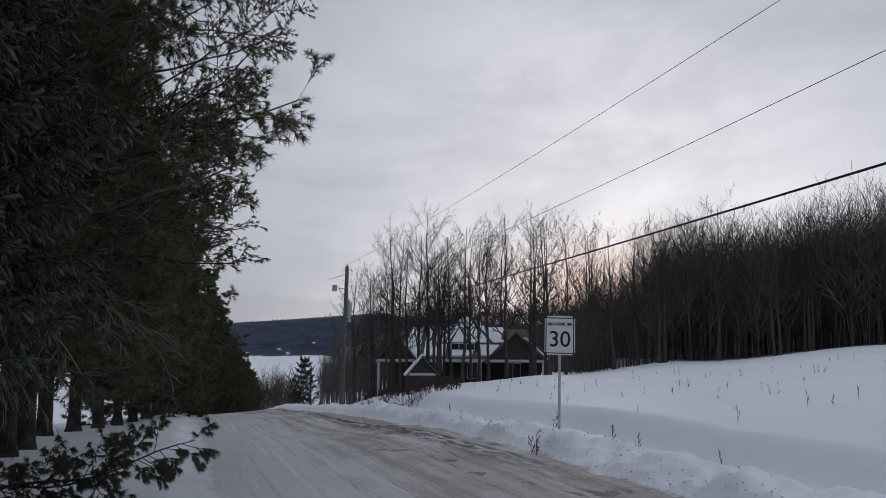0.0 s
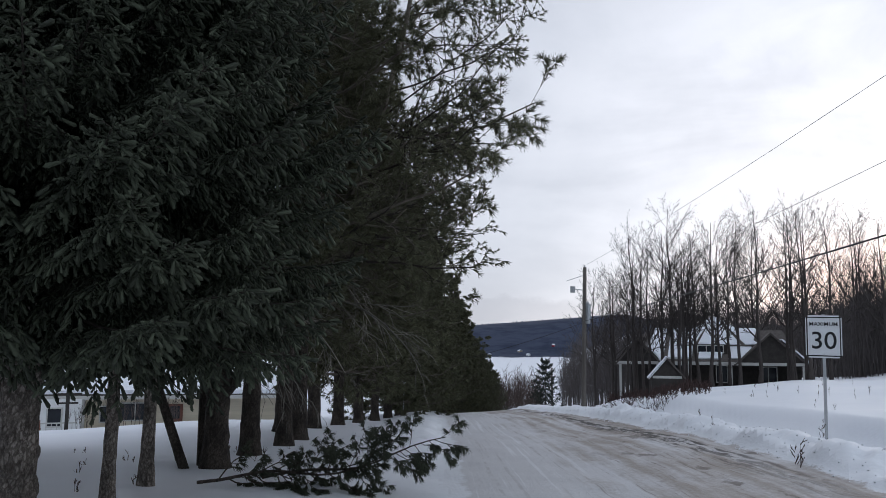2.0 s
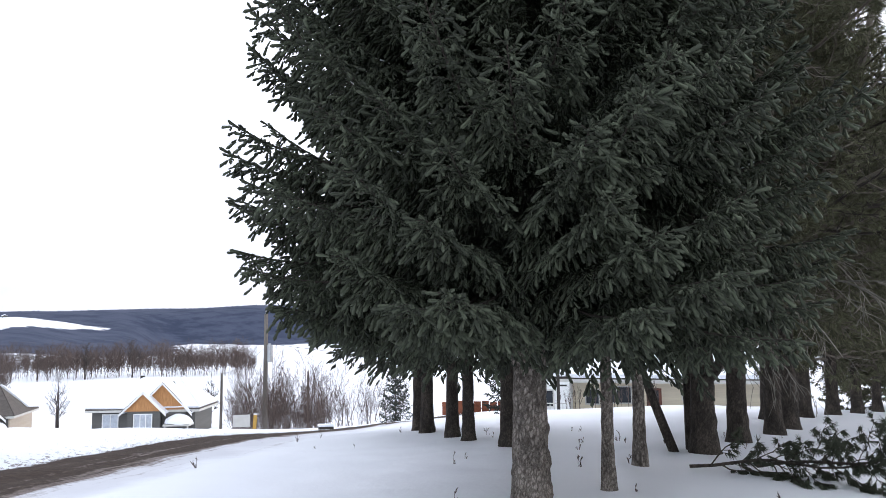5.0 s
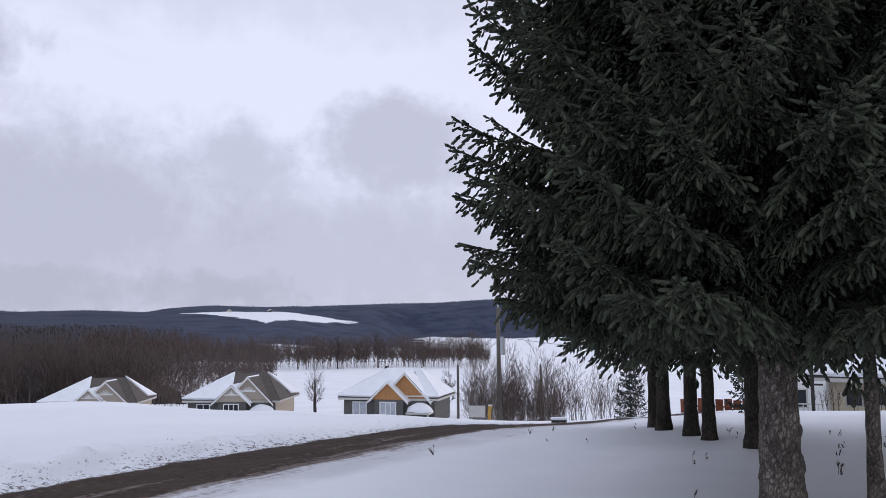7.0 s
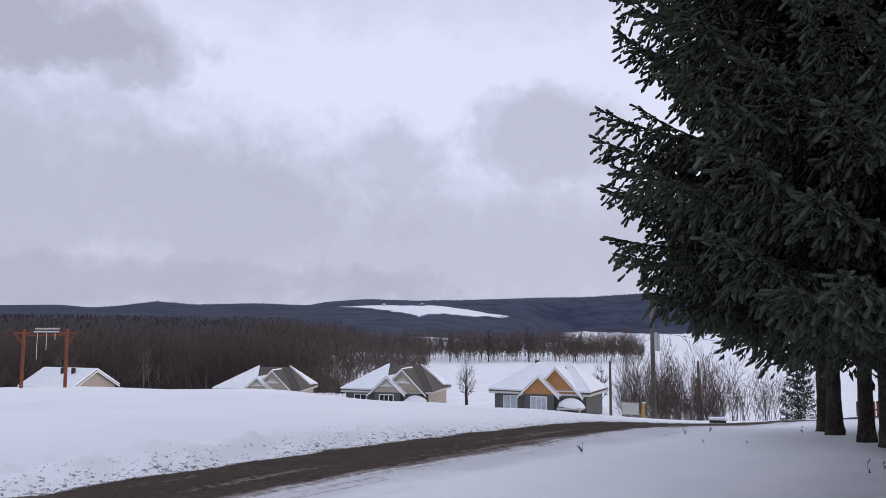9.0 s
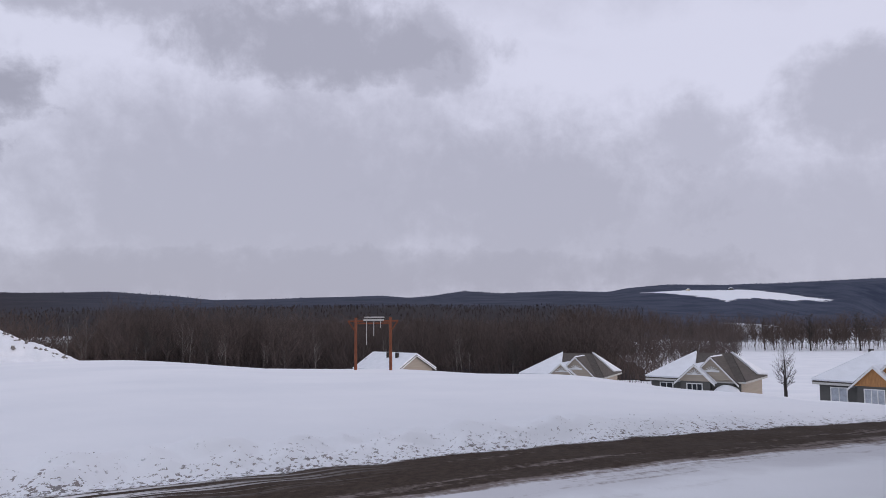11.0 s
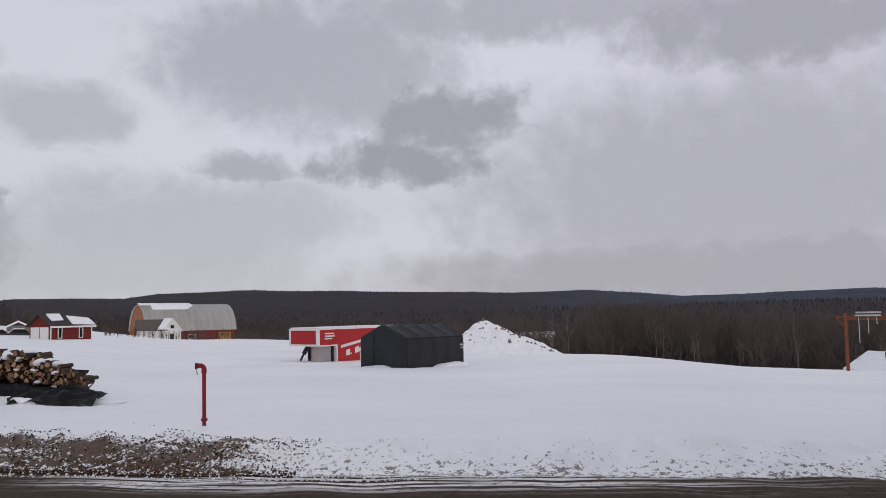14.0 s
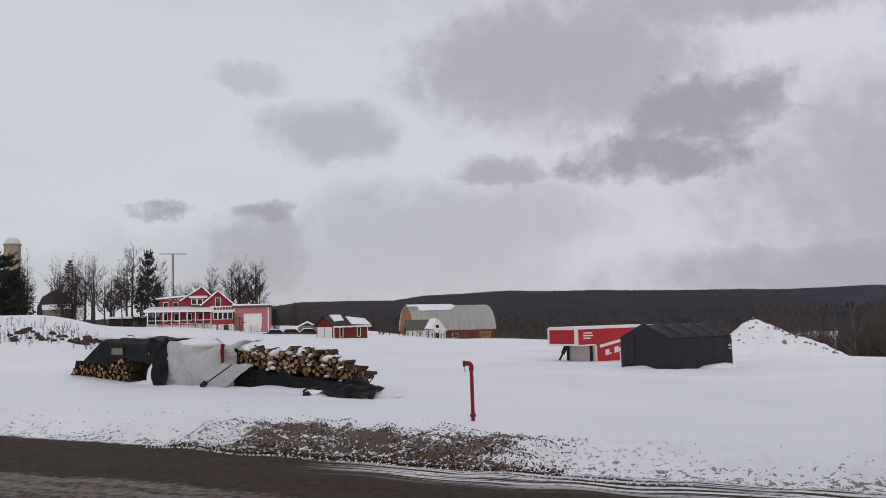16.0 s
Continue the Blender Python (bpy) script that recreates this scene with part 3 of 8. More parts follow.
def tubes(P, R, sides=3):
    """Verts and quads of tubes along the paths P (m, n, 3), with radii R (m, n)."""
    m, n, _ = P.shape
    tan = unit(np.gradient(P, axis=1))
    ref = np.where(np.abs(tan[..., 2:3]) > 0.9, np.array([1.0, 0, 0]), np.array([0, 0, 1.0]))
    a = unit(np.cross(tan, ref))
    b = np.cross(tan, a)
    ang = np.arange(sides) * 2 * np.pi / sides
    ring = P[:, :, None] + R[:, :, None, None] * (np.cos(ang)[:, None] * a[:, :, None] + np.sin(ang)[:, None] * b[:, :, None])
    i, j, k = np.meshgrid(np.arange(m), np.arange(n - 1), np.arange(sides), indexing="ij")
    i, j, k = i.ravel(), j.ravel(), k.ravel()
    q, base = (k + 1) % sides, (i * n + j) * sides
    return ring.reshape(-1, 3), np.column_stack([base + k, base + q, base + sides + q, base + sides + k])


def ribbons(rng, P, R):
    """Flat strips along the paths, turned at random, for far twigs."""
    m, n, _ = P.shape
    side = unit(np.cross(P[:, -1] - P[:, 0], rng.randn(m, 3)))[:, None] * R[..., None]
    V = np.stack([P - side, P + side], 2).reshape(-1, 3)
    i, j = np.meshgrid(np.arange(m), np.arange(n - 1), indexing="ij")
    b = ((i * n + j) * 2).ravel()
    return V, np.column_stack([b, b + 1, b + 3, b + 2])


def joined(parts):
    """Several (verts, quads) as one."""
    vs, fs, off = [], [], 0
    for v, f in parts:
        vs.append(v)
        fs.append(f + off)
        off += len(v)
    return np.concatenate(vs), np.concatenate(fs)


def grow(rng, P, R, count, lo, hi, length, lean, lift, n=4, thin=0.55, tip=0.25, taper=0.6, kink=0.05):
    """Children along each of the paths P: count a path, from lo to hi of it; length: share of the parent's; lean: degrees off it."""
    m, pn, _ = P.shape
    at_ = np.clip(lo + (hi - lo) * (np.arange(count)[None] + rng.rand(m, count)) / count, 0, 0.999)
    f = at_ * (pn - 1)
    i = f.astype(int)
    k = (f - i)[..., None]
    rows = np.arange(m)[:, None]
    start = P[rows, i] * (1 - k) + P[rows, i + 1] * k
    tan = unit(P[rows, i + 1] - P[rows, i])
    rad = R[rows, i] * (1 - k[..., 0]) + R[rows, i + 1] * k[..., 0]
    full = np.linalg.norm(np.diff(P, axis=1), axis=2).sum(1)[:, None]
    L = full * length * (1 - taper * at_) * rng.uniform(0.7, 1.2, at_.shape)
    side = unit(np.cross(tan, unit(rng.randn(m, count, 3))))
    ang = np.radians(lean * rng.uniform(0.75, 1.25, at_.shape))[..., None]
    way = np.cos(ang) * tan + np.sin(ang) * side
    steps = np.linspace(0, 1, n)[None, None, :, None]
    up = np.array([0, 0, 1.0])
    path = start[:, :, None] + L[..., None, None] * (steps * way[:, :, None] + lift * steps**2 * up + kink * steps * rng.randn(m, count, n, 3))
    radii = np.maximum(rad * thin, 0.005)[..., None] * np.linspace(1, tip, n)
    return path.reshape(-1, n, 3), radii.reshape(-1, n)


def stem(rng, h, r, n=9, sway=0.02, base=(0, 0)):
    z = np.linspace(-0.3, h, n)
    off = np.cumsum(rng.randn(n, 2) * sway * h / n, axis=0)
    off -= off[1]
    P = np.column_stack([base[0] + off[:, 0], base[1] + off[:, 1], z])[None]
    R = r * np.clip(1 - np.linspace(0, 1, n), 0.06, 1)[None] ** 0.8
    R *= 1 + 0.45 * np.exp(-np.clip(z + 0.05, 0, None) * 4.5)[None]
    return P, R


def knotty(rng, made, amount=0.05):
    """A trunk with swellings, scars and flakes round it."""
    v, f = made
    a = np.arctan2(v[:, 1], v[:, 0])
    k = np.zeros(len(v))
    for _ in range(7):
        k += np.sin(v[:, 2] * rng.uniform(4, 26) + a * rng.randint(1, 5) + rng.uniform(0, 6.28))
    v = v.copy()
    v[:, :2] *= (1 + amount * k / 2.2)[:, None]
    return v, f


def bare_tree(seed, h=14.0, r=0.16, stems=1, dense=1.0, lean=42, far=1.0):
    """Trunk and crown meshes of a leafless tree."""
    rng = np.random.RandomState(seed)
    trunks, crown = [], []
    for _ in range(stems):
        P, R = stem(rng, h * rng.uniform(0.85, 1.0), r * rng.uniform(0.8, 1.1), 10, 0.06, tuple(rng.randn(2) * 0.25 * (stems > 1)))
        trunks.append(tubes(P, R, 7))
        n1 = int(22 * dense)
        P1, R1 = grow(rng, P, R, n1, 0.26, 0.97, 0.36, lean, 0.32, 6, 0.50, 0.3, 0.62, 0.012)
        P2, R2 = grow(rng, P1, R1, 7, 0.15, 0.98, 0.42, 36, 0.16, 4, 0.66, 0.4, 0.55, 0.012)
        P3, R3 = grow(rng, P2, R2, 5, 0.15, 1.0, 0.46, 34, 0.10, 3, 0.75, 0.6, 0.5, 0.012)
        P4, R4 = grow(rng, P3, R3, 2, 0.2, 1.0, 0.5, 34, 0.06, 2, 0.8, 0.7, 0.5, 0.01)
        crown += [tubes(P1, R1, 4), tubes(P2, R2, 3), ribbons(rng, P3, R3 * 1.5 * far), ribbons(rng, P4, R4 * 1.2 * far)]
    return joined(trunks), joined(crown)


def tree_thing(name, label, trunk, crown, bark, leaf, group=""):
    thing = tagged(new(name), label, "tree", group)
    mesh_object("trunk", *trunk, bark, thing, True)
    mesh_object("crown", *crown, leaf, thing)
    return thing


def place(thing, x, y, turn=0.0, size=1.0, sink=0.0):
    thing.matrix_basis = pose(x, y, gz(x, y) - sink, 0, 0, turn) @ Matrix.Scale(size, 4)
    return thing


def again(thing, x, y, turn, size, label="", sink=0.0):
    other = copy_thing(thing, pose(x, y, gz(x, y) - sink, 0, 0, turn))
    other.scale = (size,) * 3
    if label:
        other["label"] = label
    return other


def stamp(verts, tris, origin, way, size, rng, roll=True):
    """Copies of a small shape that points along +x, turned to the ways."""
    way = unit(way)
    ref = np.where(np.abs(way[:, 2:3]) > 0.95, np.array([1.0, 0, 0]), np.array([0, 0, 1.0]))
    s = unit(np.cross(ref, way))
    t = np.cross(way, s)
    a = rng.uniform(0, 6.283, len(way)) if roll else np.zeros(len(way))
    s, t = np.cos(a)[:, None] * s + np.sin(a)[:, None] * t, np.cos(a)[:, None] * t - np.sin(a)[:, None] * s
    basis = np.stack([way, s, t], 1) * size[:, None, None]
    out = np.einsum("vk,mkc->mvc", verts, basis) + origin[:, None]
    faces = tris[None] + (np.arange(len(way)) * len(verts))[:, None, None]
    return out.reshape(-1, 3), faces.reshape(-1, tris.shape[1])


def shoot_shape(rng, needles, core=0.06, reach=0.12, blunt=False):
    """A twig tip: a thin spindle with needles round it, one long."""
    V, F = [], []
    ring = lambda x, r: [(x, r * math.cos(k * 2.094), r * math.sin(k * 2.094)) for k in range(3)]  # noqa: E731
    if core and blunt:
        V += ring(0.0, core * 0.6) + ring(0.8, core) + [(1, 0, 0)]
        for k in range(3):
            q = (k + 1) % 3
            F += [(k, q, q + 3), (k, q + 3, k + 3), (k + 3, q + 3, 6)]
    elif core:
        V += [(0, 0, 0)] + ring(0.5, core) + [(1, 0, 0)]
        F += [(0, 1, 2), (0, 2, 3), (0, 3, 1), (4, 2, 1), (4, 3, 2), (4, 1, 3)]
    for k in range(needles):
        x = 0.05 + 0.9 * k / needles
        a = k * 2.4 + rng.uniform(-0.3, 0.3)
        c, s = math.cos(a), math.sin(a)
        w, l = 0.035, reach * (1.1 - 0.35 * x)
        o = len(V)
        V += [(x - w, -w * s, w * c), (x + w, w * s, -w * c), (x + 0.75 * l, l * c, l * s)]
        F.append((o, o + 1, o + 2))
    return np.array(V, float), np.array(F)


def spruce(seed, h, reach, low, detail_to, per=1.0, upturn=0.4, droop=0.36, taper=0.8):
    """A drooping spruce: trunk, limbs with flat sprays of thick short shoots (triangles)."""
    rng = np.random.RandomState(seed)
    P, R = stem(rng, h, 0.0098 * h + 0.012, 90 if h > 6 else 12, 0.01)
    trunk = knotty(rng, tubes(P, R, 12))
    fine, coarse = shoot_shape(rng, 3, 0.165, 0.24, True), shoot_shape(rng, 3, 0.16, 0.26)
    limbs, sprays = [], []
    z = low
    down = np.array([0, 0, -1.0])
    while z < h - 0.3:
        near = z < detail_to
        rel = (z - low) / (h - low)
        L0 = reach * min(1.0, 0.74 + 2.2 * rel) * (1 - rel) ** taper
        count = 12 if near else 7
        a = rng.uniform(0, 6.28) + np.arange(count) * 6.283 / count + rng.randn(count) * 0.22
        L = L0 * rng.uniform(0.87, 1.02, count)
        s = np.linspace(0, 1, 9)
        out = np.stack([np.cos(a), np.sin(a)], 1)
        sag = droop * rng.uniform(0.7, 1.3, count)[:, None] * max(0.5, 1.2 - 4.0 * rel)
        path = np.zeros((count, 9, 3))
        path[..., :2] = out[:, None] * (L[:, None] * s)[..., None]
        path[..., 2] = z + rng.uniform(-0.1, 0.1, count)[:, None] + L[:, None] * (-sag * s + (sag * 0.55 + upturn * 0.3 * min(1.0, 0.3 + 5 * rel)) * s**3.0)
        limbs.append(tubes(path, (0.012 + 0.006 * L)[:, None] * np.linspace(1, 0.2, 9), 4))
        gap = 0.15 if near else 0.30
        for b in range(count):
            m = max(4, int(L[b] * 0.8 / gap * per))
            f = np.clip(np.linspace(0.12, 0.985, m) + rng.randn(m) * 0.012, 0.1, 0.995)
            i = (f * 8).astype(int)
            k = (f * 8 - i)[:, None]
            o = path[b, i] * (1 - k) + path[b, i + 1] * k
            tan = unit(path[b, i + 1] - path[b, i])
            for sgn in (-1, 1):
                across = np.array([-out[b, 1], out[b, 0], 0]) * sgn
                w = unit(tan * rng.uniform(0.6, 1.0, (m, 1)) + across * rng.uniform(0.35, 0.9, (m, 1)) + down * rng.uniform(0.05, 1.0, (m, 1)))
                ln = (0.16 + 0.62 * np.minimum(1, (1 - f) / 0.55)) * rng.uniform(0.55, 1.1, m) * min(1.0, L[b] / 1.8)
                sprays.append((o, w, ln, np.full(m, near)))
            # the limb's own leading shoots
            lead = path[b, 6:9] * 0.5 + path[b, 5:8] * 0.5
            sprays.append((lead, path[b, 6:9] - path[b, 5:8] + np.array([0, 0, 0.04]), np.full(3, 0.24), np.full(3, near)))
        z += 0.21 if near else 0.42
    o, w, ln, near = (np.concatenate(x) for x in zip(*sprays))
    parts = []
    for pick, shape, every, size in ((near, fine, 0.046, 0.092), (~near, coarse, 0.11, 0.2)):
        oo, ww, ll = o[pick], unit(w[pick]), ln[pick]
        if not len(oo):
            continue
        n = np.maximum(2, (ll / every).astype(int))
        flat = unit(np.cross(ww, np.array([0, 0, 1.0])) + 1e-6)
        for q in range(int(n.max())):
            on = n > q
            f = (q + 0.3) / n[on]
            bent = (f**2)[:, None] * np.array([0, 0, -0.25])
            at_ = oo[on] + ll[on, None] * (f[:, None] * ww[on] + bent)
            way = ww[on] * 0.6 + flat[on] * (1 if q % 2 else -1) * rng.uniform(0.2, 0.8, (on.sum(), 1)) + rng.randn(on.sum(), 3) * 0.15 + down * rng.uniform(0.0, 1.1, (on.sum(), 1))
            parts.append(stamp(*shape, at_, way, size * (1.1 - 0.3 * f) * rng.uniform(0.8, 1.15, on.sum()), rng))
        tip = oo + ll[:, None] * (ww + np.array([0, 0, -0.25]))
        parts.append(stamp(*shape, oo + (tip - oo) * 0.8, tip - oo + 0.08 * rng.randn(len(tip), 3), size * rng.uniform(0.9, 1.3, len(tip)), rng))
    return trunk, joined(limbs), joined(parts)


def pine(seed, h, reach, low, tufts=4, girth=0.2, width=0.012, needles=7, sub=11, gap=0.62, size=0.13, power=0.6):
    """A white pine: long, level limbs that turn up at the tips, with tufts of needles."""
    rng = np.random.RandomState(seed)
    P, R = stem(rng, h, girth, 90, 0.02)
    trunk = knotty(rng, tubes(P, R, 12))
    V, F = [], []
    for k in range(needles):
        a, b = k * 2.4, rng.uniform(0.2, 0.75)
        way = np.array([math.cos(b), math.sin(b) * math.cos(a), math.sin(b) * math.sin(a)])
        side = unit(np.cross(way, rng.randn(3)))
        o = len(V)
        V += [tuple(side * width * 4), tuple(-side * width * 4), tuple(way + np.array([0, 0, -0.12]))]
        F.append((o, o + 1, o + 2))
    tuft = np.array(V), np.array(F)
    limbs, parts = [], []
    z = low
    while z < h - 0.4:
        rel = (z - low) / (h - low)
        count = 5
        a = rng.uniform(0, 6.28) + np.arange(count) * 6.283 / count + rng.randn(count) * 0.3
        L = reach * (0.75 + 0.8 * min(rel, 0.3)) * (1 - rel) ** power * rng.uniform(0.6, 1.15, count)
        s = np.linspace(0, 1, 8)
        path = np.zeros((count, 8, 3))
        path[..., 0] = np.cos(a)[:, None] * L[:, None] * s + 0.06 * rng.randn(count, 8) * s
        path[..., 1] = np.sin(a)[:, None] * L[:, None] * s + 0.06 * rng.randn(count, 8) * s
        rise = rng.uniform(0.0, 0.25, count)[:, None]
        path[..., 2] = z + L[:, None] * (rise * s + 0.18 * s**3 - (0.10 if rel < 0.2 else 0.0) * s) + 0.05 * rng.randn(count, 8)
        rad = (0.014 + 0.008 * L)[:, None] * np.linspace(1, 0.2, 8)
        P1, R1 = grow(rng, path, rad, sub, 0.25, 0.99, 0.34, 48, 0.04, 4, 0.5, 0.4, 0.5)
        P2, R2 = grow(rng, P1, R1, 5, 0.25, 1.0, 0.5, 45, 0.05, 3, 0.7, 0.6, 0.4)
        limbs += [tubes(path, rad, 5), tubes(P1, R1, 3), ribbons(rng, P2, R2 * 1.5)]
        for Q, m in ((P1, 4), (P2, tufts)):
            for q in range(m):
                f = 1.0 if q == 0 else rng.uniform(0.35, 1.0)
                seg = min(f * (Q.shape[1] - 1), Q.shape[1] - 1.001)
                i = int(seg)
                at_ = Q[:, i] * (1 - seg + i) + Q[:, i + 1] * (seg - i)
                way = unit(Q[:, i + 1] - Q[:, i]) + rng.randn(len(Q), 3) * 0.45 + np.array([0, 0, -0.1])
                parts.append(stamp(*tuft, at_, way, rng.uniform(0.8, 1.3, len(Q)) * size, rng))
        z += gap
    return trunk, joined(limbs), joined(parts)


def scarred(rng, made, count, top):
    """Round scars of lost limbs, as low rings on the lower trunk."""
    v, f = made
    v = v.copy()
    a, z = np.arctan2(v[:, 1], v[:, 0]), v[:, 2]
    r = np.hypot(v[:, 0], v[:, 1])
    k = np.zeros(len(v))
    for _ in range(count):
        a0, z0, w = rng.uniform(-3.14, 3.14), rng.uniform(0.1, top), rng.uniform(0.028, 0.05)
        d = np.hypot(((a - a0 + np.pi) % (2 * np.pi) - np.pi) * r, (z - z0) * 0.8) / w
        k += 0.022 * np.exp(-((d - 1.0) ** 2) * 3.0) - 0.008 * np.exp(-(d**2) * 3.0)
    v[:, :2] *= (1 + k / np.maximum(r, 0.03))[:, None]
    return v, f


def bough_spruce(seed, h, reach, low, top, facing):
    """The broad spruce: limbs that sag and turn up, hung with branchlets and finger-like shoots; facing: the side seen close by."""
    rng = np.random.RandomState(seed)
    n = 150
    zs = np.concatenate([np.linspace(-0.3, 2.8, 110), np.linspace(2.9, h, n - 110)])
    off = np.cumsum(rng.randn(n, 2) * 0.0016, axis=0)
    P = np.column_stack([off - off[10], zs])[None]
    R = 0.178 * np.clip(1 - zs / h, 0.05, 1) ** 0.6 + 0.05 * np.exp(-np.clip(zs + 0.1, 0, None) * 3.5)
    trunk = scarred(rng, knotty(rng, tubes(P, R[None], 30), 0.012), 30, 2.7)
    down, up = np.array([0, 0, -1.0]), np.array([0, 0, 1.0])
    finger = shoot_shape(rng, 3, 0.17, 0.25, True)
    limbs, sec, snow = [], [], []
    z = low
    while z < top:
        rel = (z - low) / (h - low)
        L0 = reach * min(1.0, 0.82 + 1.2 * rel) * (1 - rel) ** 0.58
        count = 10
        az = len(limbs) * 0.0388 + np.arange(count) * 6.283 / count + rng.randn(count) * 0.10
        for a in az:
            close = math.cos(a - facing) > -0.35
            hollow = abs((a - facing + math.pi) % (2 * math.pi) - math.pi) < 0.36 and 3.9 < z < 4.9
            L = L0 * rng.uniform(0.84, 0.99) * (0.5 if hollow else 1.0)
            s = np.linspace(0, 1, 11)
            out = np.array([math.cos(a), math.sin(a)])
            young = min(1.0, rel * 3.8)
            sag, lift = 0.42 - 0.10 * young + rng.uniform(-0.06, 0.06), 0.24 + 0.22 * young + rng.uniform(-0.07, 0.07)
            path = np.zeros((11, 3))
            path[:, :2] = out * (L * s)[:, None] + np.array([-out[1], out[0]]) * (0.05 * L * rng.randn() * s**2)[:, None]
            path[:, 2] = z + rng.uniform(-0.1, 0.1) + L * (-sag * s + lift * s**2.8)
            limbs.append(tubes(path[None], (0.011 + 0.006 * L) * np.linspace(1, 0.2, 11)[None], 4))
            if close and z > 3.2 and rng.rand() < 0.4:
                f0 = rng.uniform(4.5, 7.5)
                i0 = int(f0)
                snow.append((path[i0] + (path[i0 + 1] - path[i0]) * (f0 - i0) + up * 0.02, path[i0 + 1] - path[i0], rng.uniform(0.05, 0.13)))
            m = max(4, int(L * 0.78 / (0.085 if close else 0.15)))
            for sgn in (-1, 1):
                f = np.clip(np.linspace(0.2, 0.975, m) + rng.randn(m) * 0.012, 0.15, 0.99)
                i = (f * 10).astype(int)
                k = (f * 10 - i)[:, None]
                o = path[i] * (1 - k) + path[i + 1] * k
                tan = unit(path[i + 1] - path[i])
                across = np.array([-out[1], out[0], 0]) * sgn
                w = unit(tan * rng.uniform(0.55, 0.95, (m, 1)) + across * rng.uniform(0.45, 0.85, (m, 1)) + down * (rng.uniform(0.1, 0.8, m) * (1.05 - f))[:, None])
                ln = (0.13 + 0.62 * np.minimum(1, (1 - f) / 0.6)) * rng.uniform(0.6, 1.12, m) * min(1.0, L / 2.0)
                sec.append((o, w, ln, (0.55 * (1 - f) + 0.1) * rng.uniform(0.5, 1.4, m), np.full(m, close)))
            # the leading shoots of the limb itself
            sec.append((path[7:10], path[8:11] - path[7:10], np.linalg.norm(path[8:11] - path[7:10], axis=1) * 1.05, np.zeros(3), np.full(3, close)))
        z += 0.195
    o, w, ln, hang, close = (np.concatenate(x) for x in zip(*sec))
    w = unit(w)
    flat = unit(np.cross(w, up) + 1e-6)
    twigs = np.stack([o + (ln * q)[:, None] * w + (ln * hang * q * q)[:, None] * down for q in (0, 0.5, 1.0)], 1)
    limbs.append(tubes(twigs, np.full((len(o), 1), 0.004) * np.array([[1.2, 0.9, 0.6]]), 3))
    runs = [(o, w, ln, hang, flat, close)]
    # branchlets that hang from the longer ones
    for q in range(9):
        on = ln > 0.16 + 0.075 * q
        f = np.minimum((0.11 + 0.075 * q) / ln[on] * rng.uniform(0.9, 1.1, on.sum()), 0.9)
        o2 = o[on] + (ln[on] * f)[:, None] * w[on] + (ln[on] * hang[on] * f * f)[:, None] * down
        w2 = unit(w[on] * 0.75 + flat[on] * (1 if q % 2 else -1) * rng.uniform(0.3, 0.9, (on.sum(), 1)) + down * rng.uniform(0.3, 1.3, (on.sum(), 1)))
        runs.append((o2, w2, (0.08 + 0.15 * (1 - f)) * rng.uniform(0.7, 1.2, on.sum()), np.full(on.sum(), 0.25), unit(np.cross(w2, up) + 1e-6), close[on]))
    parts = []
    for oo, ww, ll, hh, fl, cl in runs:
        every = np.where(cl, 0.037, 0.075)
        n = np.maximum(2, (ll / every).astype(int))
        for q in range(int(n.max())):
            on = n > q
            c = on.sum()
            f = (q + 0.35) / n[on]
            at_ = oo[on] + (ll[on] * f)[:, None] * ww[on] + (ll[on] * hh[on] * f * f)[:, None] * down
            axis = unit(ww[on] + (2 * hh[on] * f)[:, None] * down)
            way = axis * 0.8 + fl[on] * (1 if q % 2 else -1) * rng.uniform(0.35, 0.8, (c, 1)) + down * rng.uniform(-0.1, 0.55, (c, 1)) + rng.randn(c, 3) * 0.1
            parts.append(stamp(*finger, at_, way, np.where(cl[on], 0.074, 0.13) * (1.1 - 0.3 * f) * rng.uniform(0.75, 1.15, c), rng))
        tip = ll[:, None] * ww + (ll * hh)[:, None] * down
        parts.append(stamp(*finger, oo + tip * 0.85, unit(tip) + 0.08 * rng.randn(len(tip), 3), np.where(cl, 0.1, 0.15) * rng.uniform(0.85, 1.25, len(tip)), rng))
    _, high_limbs, high = spruce(seed + 1, h, reach * 0.6, top + 0.2, 0.0, 0.8, taper=0.9)
    return (trunk, joined(limbs + [high_limbs]), joined(parts + [high])), snow


def conifer_thing(name, label, made, bark, needle, group=""):
    thing = tagged(new(name), label, "tree", group)
    trunk, limbs, leaves = made
    mesh_object("trunk", *trunk, bark, thing, True)
    mesh_object("branchwork", *limbs, PINEWOOD if needle is NEEDLE_P else LIMB, thing)["kind"] = "stuff"
    mesh_object("needles", *leaves, needle, thing)
    return thing

# ---- the spruce by the crossing and the rows beside the road and the yard ----
spruce_made, caught_snow = bough_spruce(8, 9.5, 3.49, 2.3, 6.3, radians(-65))
near_spruce = conifer_thing("spruce_tree", "tall dark green spruce with drooping sprays beside the road", spruce_made, FLAKY, NEEDLE_S)
place(near_spruce, *at(45.3, 7.9), 0)
row_pine = conifer_thing("pine_tree", "stout dark white pine with long limbs over the road", pine(11, 11.0, 5.0, 2.4, 6, 0.185, 0.009, 13, 13, 0.55, power=0.45), BARK, NEEDLE_P, "pines along the road")
place(row_pine, *at(33.2, 12.2), 0, 1.0)
